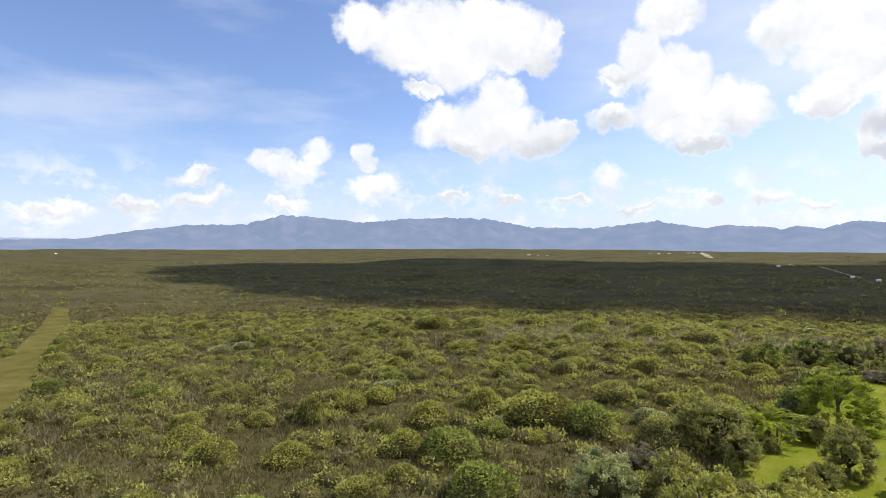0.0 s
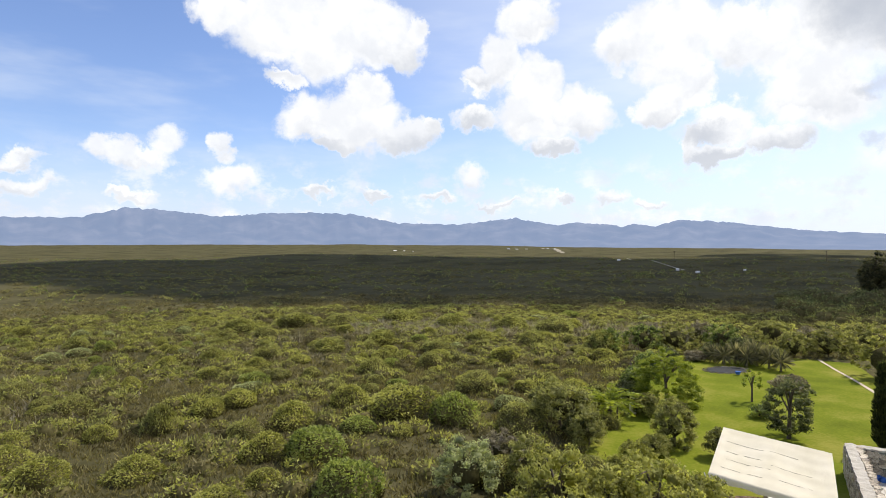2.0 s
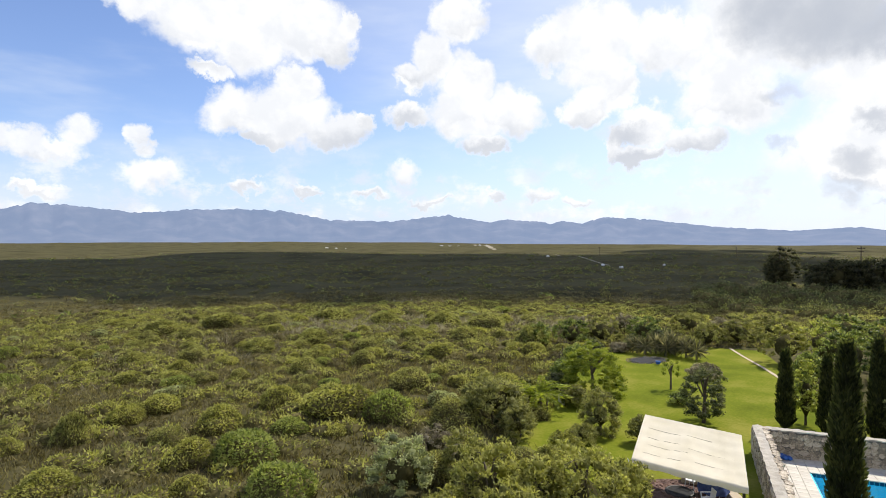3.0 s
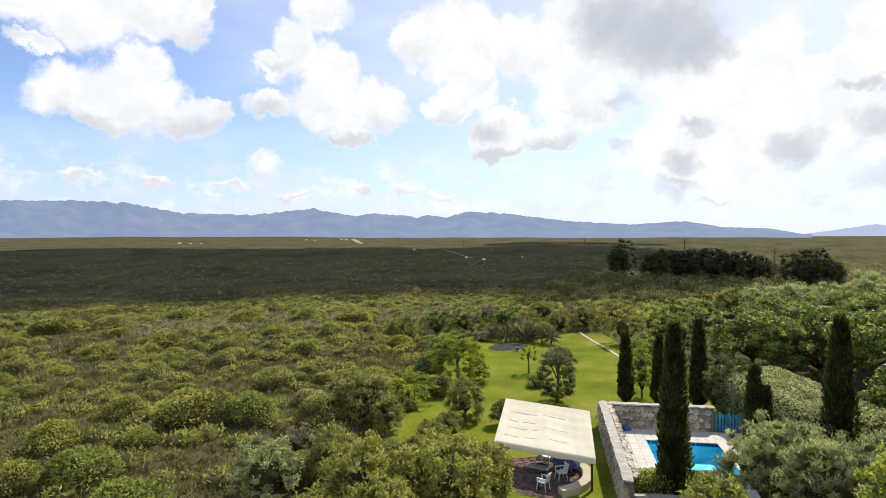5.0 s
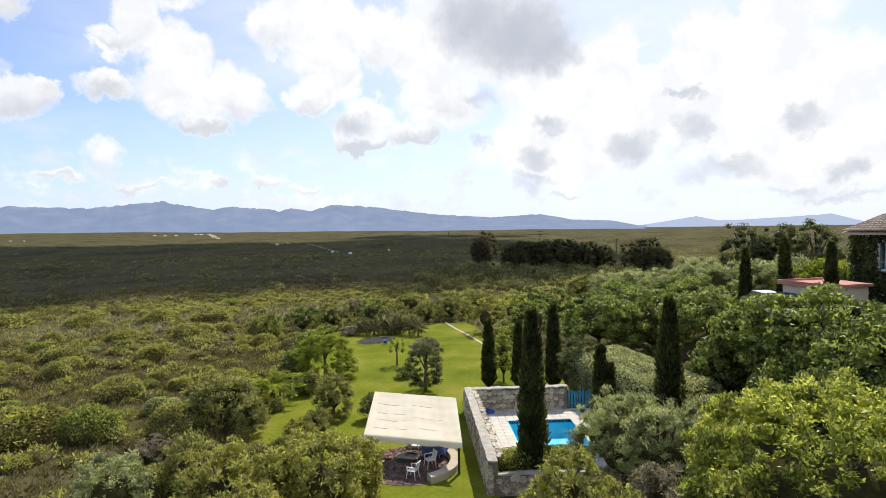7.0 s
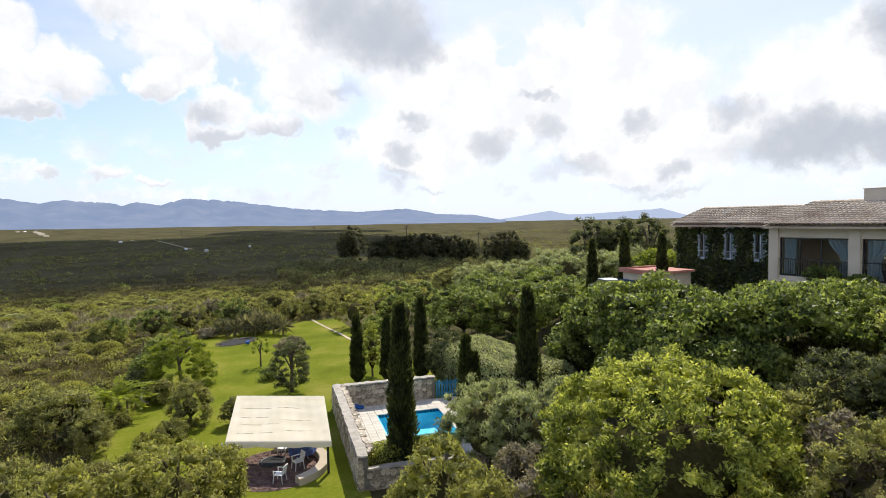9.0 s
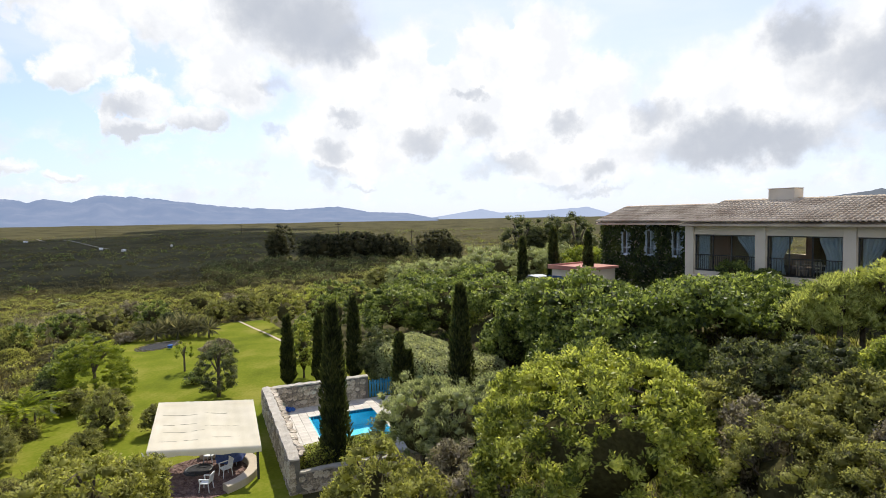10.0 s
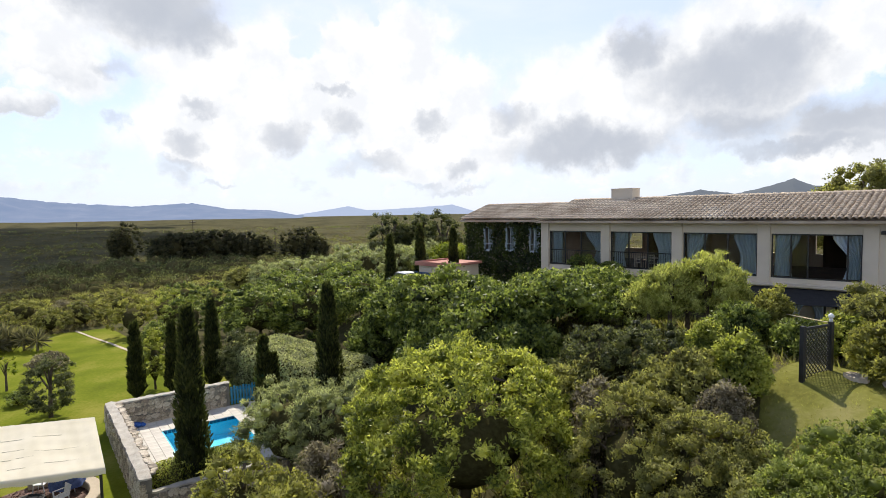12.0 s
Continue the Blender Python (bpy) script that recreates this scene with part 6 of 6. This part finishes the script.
    g2, gl = leaf_arrays(rng, np.stack([-9.2 - rng.uniform(0, 0.15, 4000), gx, rng.uniform(5.5, 12.0, 4000)], -1), unit(rng.normal(size=(4000, 3)) + (0, 0, -0.4)), 0.2, 0.15)
    vv, ff = join([(lv, lf), (g2, gl)])
    part("ivy", mesh_np("ivy", vv, ff, IVY), parent=t, label="dense dark green ivy")
    wr = part("wing_roof", roof_deck(-9.5, -0.36, (1.75, EAVE), (5.4, 13.32), (9.0, 12.1)), ROOF_REST, t, "weathered brown clay tile roof of the wing")
    tiled_slope(wr, -9.5, -0.36, (1.7, EAVE + 0.03), (5.4, 13.35), 0.27, 0.42, (0, 0), 32)
    ridge_caps(wr, -9.4, -0.4, 5.4, 13.39)


def roof_deck(x0, x1, eave, ridge, back):
    """A thin gabled slab: front eave, ridge and back eave."""
    bm = bmesh.new()
    pts = [eave, ridge, back, (back[0], back[1] - 0.14), (ridge[0], ridge[1] - 0.16), (eave[0], eave[1] - 0.12)]
    a, b = [bm.verts.new((x0, *p)) for p in pts], [bm.verts.new((x1, *p)) for p in pts]
    for k in range(6):
        bm.faces.new((a[k], a[(k + 1) % 6], b[(k + 1) % 6], b[k]))
    for q in (a, b):
        bm.faces.new((q[0], q[1], q[4], q[5])), bm.faces.new((q[1], q[2], q[3], q[4]))
    return bm


def ridge_caps(roof, x0, x1, y, z):
    v, f = roof_tile(0.3, 0.46)
    me = mesh_np("ridge_tile", v, [f], ROOF_TILE, True)
    for i in range(int((x1 - x0) / 0.42)):
        ob = new("ridge_tile", me)
        ob.parent, ob.matrix_local = roof, pose(x0 + 0.42 * i, y, z - 0.03, 0, 0, -90)


house()


def annex():
    t = empty("annex", pose(*spot(77.8, 42.0), 0, 0, 0, -123.9), "small beige outbuilding with a flat pink roof", "outbuilding")
    part("wall", boxes([(-0.8, 2.0, 0, 3.5, 4.0, 9.0)]), PLASTER, t)
    part("roof", boxes([(-1.0, 2.2, -0.25, 3.7, 9.0, 9.18), (-1.0, 2.2, -0.25, -0.1, 9.18, 9.3), (-1.0, -0.85, -0.1, 3.7, 9.18, 9.3)], 0.02), PINK, t, "flat pink painted roof with a low rim")
    w = part("window", boxes([(-0.6, 0.6, -0.06, -0.003, 7.5, 8.5)], 0.01), FRAME, t)
    bm = bmesh.new()
    for i in range(8):
        bmesh.ops.create_cube(bm, size=1, matrix=pose(-0.6 + 0.17 * i, -0.3, 8.4, -35) @ Matrix.Diagonal((0.09, 0.6, 0.02, 1)))
    part("awning", bm, BLUE, w, "blue striped awning")


annex()


def car():
    t = empty("car", pose(*spot(75.7, 46.5), float(land(*spot(75.7, 46.5))), 0, 0, 40), "white parked car behind the cypresses", "car")
    bm = bmesh.new()
    box(bm, -2.1, 2.1, -0.85, 0.85, 0.3, 0.95, 0.12)
    part("body", bm, CAR_PAINT, t)
    bm = bmesh.new()
    made = bmesh.ops.create_cube(bm, size=1, matrix=Matrix.Translation((-0.2, 0, 1.2)) @ Matrix.Diagonal((2.3, 1.5, 0.5, 1)))
    for v in made["verts"]:
        if v.co.z > 1.2:
            v.co.x, v.co.y = -0.2 + (v.co.x + 0.2) * 0.7, v.co.y * 0.85
    part("cabin", bm, FRAME, t, "dark glazed cabin")
    part("roof_panel", boxes([(-1.0, 0.6, -0.62, 0.62, 1.45, 1.49)], 0.01), CAR_PAINT, t)
    for x in (-1.3, 1.3):
        for y in (-0.8, 0.8):
            bm = bmesh.new()
            bmesh.ops.create_cone(bm, cap_ends=True, segments=20, radius1=0.31, radius2=0.31, depth=0.2, matrix=pose(x, y, 0.31, 90))
            part("wheel", bm, SHADECLOTH, t)


car()


def lattice_gate():
    a, b = Vector((*spot(111.79, 21.0), 0)), Vector((*spot(113.75, 22.2), 0))
    z = float(land(a.x, a.y)) - 0.33
    d = b - a
    L_ = d.length
    t = empty("lattice_gate", pose(a.x, a.y, z, 0, 0, math.degrees(math.atan2(d.y, d.x))), "dark green lattice panel between two timber posts", "gate")
    for x in (0, L_):
        part("post", boxes([(x - 0.07, x + 0.07, -0.07, 0.07, -0.8, 2.12)], 0.015), POST, t, "dark timber post")
    for z0, z1 in ((1.98, 2.06), (0.05, 0.12)):
        part("rail", boxes([(0.09, L_ - 0.09, -0.03, 0.03, z0, z1)], 0.005), POST, t)
    w, h = L_ - 0.18, 1.86
    for s in (-1, 1):
        for c in np.arange(-h + 0.1, w, 0.16):
            u0, u1 = max(0, c), min(w, c + h)
            p0, p1 = (u0, u0 - c), (u1, u1 - c)
            if s < 0:
                p0, p1 = (w - p0[0], p0[1]), (w - p1[0], p1[1])
            v, f = tube([(0.09 + p0[0], 0.012 * s, 0.12 + p0[1]), (0.09 + p1[0], 0.012 * s, 0.12 + p1[1])], [0.017, 0.017], 4)
            part("slat", mesh_np("slat", v, [f], POST), parent=t)
    bm = bmesh.new()
    bmesh.ops.create_uvsphere(bm, u_segments=14, v_segments=8, radius=0.09, matrix=Matrix.Translation((L_, 0, 2.3)))
    bmesh.ops.create_cone(bm, cap_ends=True, segments=12, radius1=0.05, radius2=0.05, depth=0.12, matrix=Matrix.Translation((L_, 0, 2.17)))
    ob = tagged(new("lamp", bm_mesh("lamp", bm, PLASTIC, True)), "small white globe lamp on a gate post", "lamp")
    ob.matrix_world = t.matrix_world.copy()
    # rope from the awning to the post
    e0 = HOUSE @ Vector((13.0, -2.6, 8.45))
    e1 = t.matrix_world @ Vector((L_, 0, 2.08))
    pts = [e0.lerp(e1, k / 10) - Vector((0, 0, 0.12 * math.sin(math.pi * k / 10))) for k in range(11)]
    v, f = tube(pts, [0.02] * 11, 5)
    tagged(new("rope", mesh_np("rope", v, [f], ROPE)), "tan rope tied from the awning to the gate post", "rope")


lattice_gate()
sheet("gate_lawn", [spot(a, r) for a, r in ((108.4, 18.2), (111, 17.2), (114, 16.9), (119, 16.6), (126, 16.8), (126, 23.4), (117, 23.8), (111.5, 23.2), (108.8, 21))], GATE_GRASS, "patchy yellow-green mown grass by the lattice gate", 0.03, 0.6)
brush("gate_grass", 20, 5200, 107, 125, 17.6, 23.5, 0.09, 6, FYNBOS_YELLOW, "short patchy grass by the lattice gate", slope=True, short=True)


def stepping_stones():
    rng = np.random.default_rng(8)
    for b, r, s in ((115.6, 21.6, 0.5), (118.2, 21.4, 0.5), (109.3, 18.0, 0.42), (108.6, 17.2, 0.36), (120.5, 21.0, 0.5)):
        bm = bmesh.new()
        n = 9
        lo = [(s * rng.uniform(0.8, 1.1) * math.cos(2 * math.pi * i / n), s * rng.uniform(0.55, 0.8) * math.sin(2 * math.pi * i / n)) for i in range(n)]
        a, c = [bm.verts.new((x, y, -0.1)) for x, y in lo], [bm.verts.new((x * 0.96, y * 0.96, 0.09)) for x, y in lo]
        bm.faces.new(c)
        for i in range(n):
            bm.faces.new((a[i], a[(i + 1) % n], c[(i + 1) % n], c[i]))
        x, y = spot(b, r)
        ob = tagged(new("stepping_stone", bm_mesh("stepping_stone", bm, CEMENT)), "flat pale stepping stone in the grass", "stone", "stepping stones")
        ob.matrix_world = pose(x, y, float(land(x, y)) + 0.05)


stepping_stones()


def palm():
    rng = np.random.default_rng(17)
    x, y = spot(29.4, 44.5)
    t = empty("palm", pose(x, y, 0), "low palm with arching feathery fronds", "palm")
    v, f = tube([(0, 0, -0.2), (0, 0, 0.5), (0.05, 0, 1.0)], [0.26, 0.28, 0.2], 9)
    part("trunk", mesh_np("trunk", v, [f], BARK), parent=t)
    for k in range(24):
        a, lift = 2.4 * k, rng.uniform(0.5, 1.25)
        L_ = rng.uniform(2.3, 3.1)
        pts = []
        for i in range(9):
            q = i / 8
            rad = L_ * q * math.cos(lift * (1 - 0.4 * q))
            pts.append((rad * math.cos(a), rad * math.sin(a), 1.0 + L_ * (math.sin(lift) * q - 0.55 * q * q)))
        rib = tube(pts, [0.03 * (1 - 0.8 * i / 8) for i in range(9)], 4)
        base, along = [], []
        for i in range(1, 9):
            for sub in range(4):
                q = min(i + sub / 4, 8)
                i0 = min(int(q), 7)
                p = Vector(pts[i0]).lerp(Vector(pts[i0 + 1]), q - i0)
                d = (Vector(pts[i0 + 1]) - Vector(pts[i0])).normalized()
                s = d.cross(Vector((0, 0, 1))).normalized()
                for sg in (-1, 1):
                    base.append(p), along.append((s * sg + d * 0.7 + Vector((0, 0, 0.15))).normalized())
        n = len(base)
        lv, lf = leaf_arrays(rng, np.array([tuple(p) for p in base]), np.array([tuple(p) for p in along]), 0.45 * rng.uniform(0.7, 1.1, n), 0.085)
        vv, ff = join([rib, (lv, lf)])
        part("frond", mesh_np("frond", vv, ff, FEATHER), parent=t)


palm()


def aloe(b, r, h):
    rng = np.random.default_rng(int(b * 10))
    n = 120
    a, e = rng.uniform(0, 6.28, n), rng.uniform(-0.9, 1.35, n)
    along = np.stack([np.cos(a) * np.cos(e), np.sin(a) * np.cos(e), np.sin(e)], -1)
    lv, lf = leaf_arrays(rng, along * 0.12 + (0, 0, h * 0.42), along, h * rng.uniform(0.35, 0.6, n), 0.13)
    st = tube([(0, 0, -0.1), (0, 0, h * 0.5)], [0.14, 0.1], 6)
    vv, ff = join([(lv, lf), st])
    x, y = spot(b, r)
    ob = tagged(new("aloe", mesh_np("aloe", vv, ff, ALOE)), "tall spiky reddish brown aloe in the garden bed", "aloe", "aloes in the bed")
    ob.matrix_world = pose(x, y, float(land(x, y)))


for b, r, h in ((40.3, 70, 2.9), (41.2, 69, 2.6), (42.0, 70, 3.0), (42.9, 69, 2.7), (39.4, 69, 2.5), (43.8, 68, 2.5), (41.6, 71, 3.2), (38.6, 70, 2.4)):
    aloe(b, r, h)


def fence():
    t = empty("fence", Matrix(), "wire fence on thin dark posts between lawn and heath", "fence")
    ps = [spot(b, r) for b, r in ((30.2, 44), (30.6, 48), (30.9, 52), (31.2, 56), (31.4, 60), (31.7, 64), (31.9, 68), (32.1, 72))]
    for x, y in ps:
        v, f = tube([(x, y, -0.3), (x, y, 1.5)], [0.05, 0.045], 6)
        part("post", mesh_np("post", v, [f], BARK), parent=t)
    for z in (0.5, 0.9, 1.35):
        v, f = tube([(x, y, z) for x, y in ps], [0.008] * len(ps), 4)
        part("wire", mesh_np("wire", v, [f], FRAME), parent=t)


fence()


def utility_pole(b, r, top):
    x, y = spot(b, r)
    g = float(land(x, y))
    t = empty("utility_pole", pose(x, y, g, 0, 0, -b + 20), "wooden power pole with a crossarm on the plain", "pole", "power poles")
    v, f = tube([(0, 0, -0.5), (0, 0, top - g)], [0.18, 0.13], 7)
    part("pole", mesh_np("pole", v, [f], BARK), parent=t)
    part("crossarm", boxes([(-1.1, 1.1, -0.07, 0.07, top - g - 0.8, top - g - 0.62), (-0.7, 0.7, -0.07, 0.07, top - g - 1.7, top - g - 1.55)], 0.01), BARK, t)
    for x in (-1.0, 0.0, 1.0):
        part("insulator", boxes([(x - 0.05, x + 0.05, -0.05, 0.05, top - g - 0.62, top - g - 0.4)], 0.02), POST, t)


for b, r, top in ((56.0, 220, 11.2), (63.2, 235, 7.5), (47.0, 420, 9.5), (35.2, 520, 8.0)):
    utility_pole(b, r, top)

sheet("garden_path", [spot(a, r) for a, r in ((46.4, 77), (47.5, 72), (48.9, 67), (50.5, 61.5), (50.78, 61.7), (49.12, 67.2), (47.7, 72.15), (46.6, 77.1))], CEMENT, "narrow pale garden path across the lawn", 0.09, 1.5)


def small_things():
    x, y = spot(40.5, 64)
    bm = bmesh.new()
    bmesh.ops.create_cone(bm, cap_ends=True, segments=20, radius1=0.2, radius2=0.27, depth=0.3, matrix=Matrix.Translation((0, 0, 0.25)))
    ob = tagged(new("tub", bm_mesh("tub", bm, BLUE)), "round blue plastic tub on the lawn", "tub")
    ob.matrix_world = pose(x, y, 0.04)
    # pond with a stone rim
    x, y = spot(39.6, 66)
    bm = bmesh.new()
    bmesh.ops.create_circle(bm, cap_ends=True, segments=28, radius=1.0, matrix=Matrix.Diagonal((2.2, 1.4, 1, 1)))
    ob = tagged(new("water", bm_mesh("water", bm, SHADECLOTH)), "small dark garden pond at the edge of the lawn", "pond", kind="structure")
    ob.matrix_world = pose(x, y, 0.1)
    for i in range(16):
        a = 2 * math.pi * i / 16
        s = new("pond_stone", ROCKS[i % 8])
        s.matrix_world = pose(x + 2.25 * math.cos(a), y + 1.45 * math.sin(a), 0.06, -90) @ Matrix.Diagonal((0.35, 3, 0.28, 1))
        tagged(s, "grey stone on the rim of the pond", "stone", "pond stones")
    # bench
    t = empty("garden_bench", pose(*spot(41.9, 73), 0.05, 0, 0, -30), "pale blue wooden garden bench", "bench")
    part("seat", boxes([(-0.75, 0.75, -0.22, 0.22, 0.42, 0.47)], 0.01), WHITE_FRAME, t)
    for q in (-0.65, 0.65):
        part("leg", boxes([(q - 0.04, q + 0.04, -0.2, 0.2, 0, 0.42)], 0.005), WHITE_FRAME, t)
    # white drum at the edge of the garden
    bm = bmesh.new()
    bmesh.ops.create_cone(bm, cap_ends=True, segments=18, radius1=0.28, radius2=0.26, depth=0.8, matrix=Matrix.Translation((0, 0, 0.4)))
    ob = tagged(new("drum", bm_mesh("drum", bm, PLASTIC)), "white plastic drum beside the fence", "drum")
    ob.matrix_world = pose(*spot(31.6, 46.5), 0.02)


small_things()


def farmhouse(b, r, w, turn, size=1.0):
    x, y = spot(b, r)
    z = float(land(x, y))
    t = empty("farmhouse", pose(x, y, z, 0, 0, turn) @ Matrix.Diagonal((size, size, size, 1)), "small white block with a pitched roof out on the plain", "farm building", "far farm buildings")
    part("wall", boxes([(-w / 2, w / 2, -3, 3, -1, 3.2)]), CAR_PAINT, t)
    bm = bmesh.new()
    v = [bm.verts.new(q) for q in ((-w / 2 - 0.3, -3.4, 3.1), (w / 2 + 0.3, -3.4, 3.1), (w / 2 + 0.3, 3.4, 3.1), (-w / 2 - 0.3, 3.4, 3.1), (-w / 2 - 0.3, 0, 5.0), (w / 2 + 0.3, 0, 5.0))]
    for q in ((0, 1, 5, 4), (2, 3, 4, 5), (0, 4, 3), (1, 2, 5), (0, 3, 2, 1)):
        bm.faces.new([v[i] for i in q])
    part("roof", bm, PLASTIC, t)


# farm buildings beyond 600 m; nearer, shrunk ones stand for car-sized white things
for k, (b, r, w) in enumerate(((8.5, 1250, 14), (9.4, 1260, 10), (10.3, 1240, 16), (19.8, 1500, 18), (20.6, 1520, 12), (21.5, 1510, 14), (23.6, 1600, 20), (24.3, 1620, 12), (30.3, 420, 8), (35.5, 330, 7), (37.2, 300, 7), (41, 330, 9), (-34, 1700, 16), (64.4, 190, 6))):
    farmhouse(b, r, w, 37 * k, 0.22 if r < 600 else 0.5)

sheet("far_track", [spot(a, r) for a, r in ((22.9, 2300), (24.3, 1300), (24.9, 900), (25.3, 905), (24.8, 1310), (23.15, 2310))], SAND, "pale straight gravel road far out on the plain", 0.4, 60)
sheet("heath_track", [spot(a, r) for a, r in ((31, 560), (33.5, 400), (36, 330), (36.16, 332), (33.62, 403), (31.1, 563))], SAND, "pale sandy track through the heath", 0.25, 20)


def house_details():
    """A creeper over the balcony edge, and the dining set behind the open bays."""
    rng = np.random.default_rng(61)
    for x, z, w, h in ((3.3, 8.7, 2.2, 1.5), (5.2, 8.6, 1.6, 1.2)):
        me = from_parts("foliage", crown_arrays(rng, w, 1.0, 0, h, 40, 50, 0.16, 0.26, low=-0.7), DARK_LEAF)
        t = empty("creeper", HOUSE @ pose(x, -0.75, z), "dark green creeper hanging over the balcony edge", "plant", "balcony creepers")
        part("foliage", me, parent=t)
        v, f = tube([(0, 0, -2.6), (0.1, 0.05, -1.2), (0, 0.1, 0.6)], [0.05, 0.04, 0.02], 6)
        part("stem", mesh_np("stem", v, [f], BARK), parent=t)
    m = HOUSE @ pose(6.6, 1.9, 9.12)
    t = empty("dining_table", m, "pale wooden dining table behind the open window", "table")
    part("tabletop", boxes([(-0.9, 0.9, -0.45, 0.45, 0.70, 0.74)], 0.01), ROOM, t)
    for x in (-0.82, 0.82):
        for y in (-0.38, 0.38):
            part("leg", boxes([(x - 0.03, x + 0.03, y - 0.03, y + 0.03, 0, 0.70)]), ROOM, t)
    c = empty("dining_chair", m @ pose(-0.45, -0.75, 0), "pale dining chair with a slatted back", "chair", "chairs at the dining table")
    part("seat", boxes([(-0.21, 0.21, -0.21, 0.21, 0.43, 0.47)], 0.008), ROOM, c)
    for x in (-0.18, 0.18):
        part("leg", boxes([(x - 0.02, x + 0.02, 0.16, 0.2, 0, 0.43)]), ROOM, c)
        part("back_post", boxes([(x - 0.02, x + 0.02, -0.21, -0.17, 0, 0.43), (x - 0.02, x + 0.02, -0.21, -0.17, 0.47, 0.98)]), ROOM, c)
    for z in (0.62, 0.76, 0.9):
        part("back_slat", boxes([(-0.16, 0.16, -0.205, -0.18, z, z + 0.06)]), ROOM, c)
    for x, y, a in ((0.45, -0.75, 0), (-0.45, 0.75, 180), (0.45, 0.75, 180), (1.3, 0, 90)):
        copy_thing(c, m @ pose(x, y, 0, 0, 0, a))


house_details()
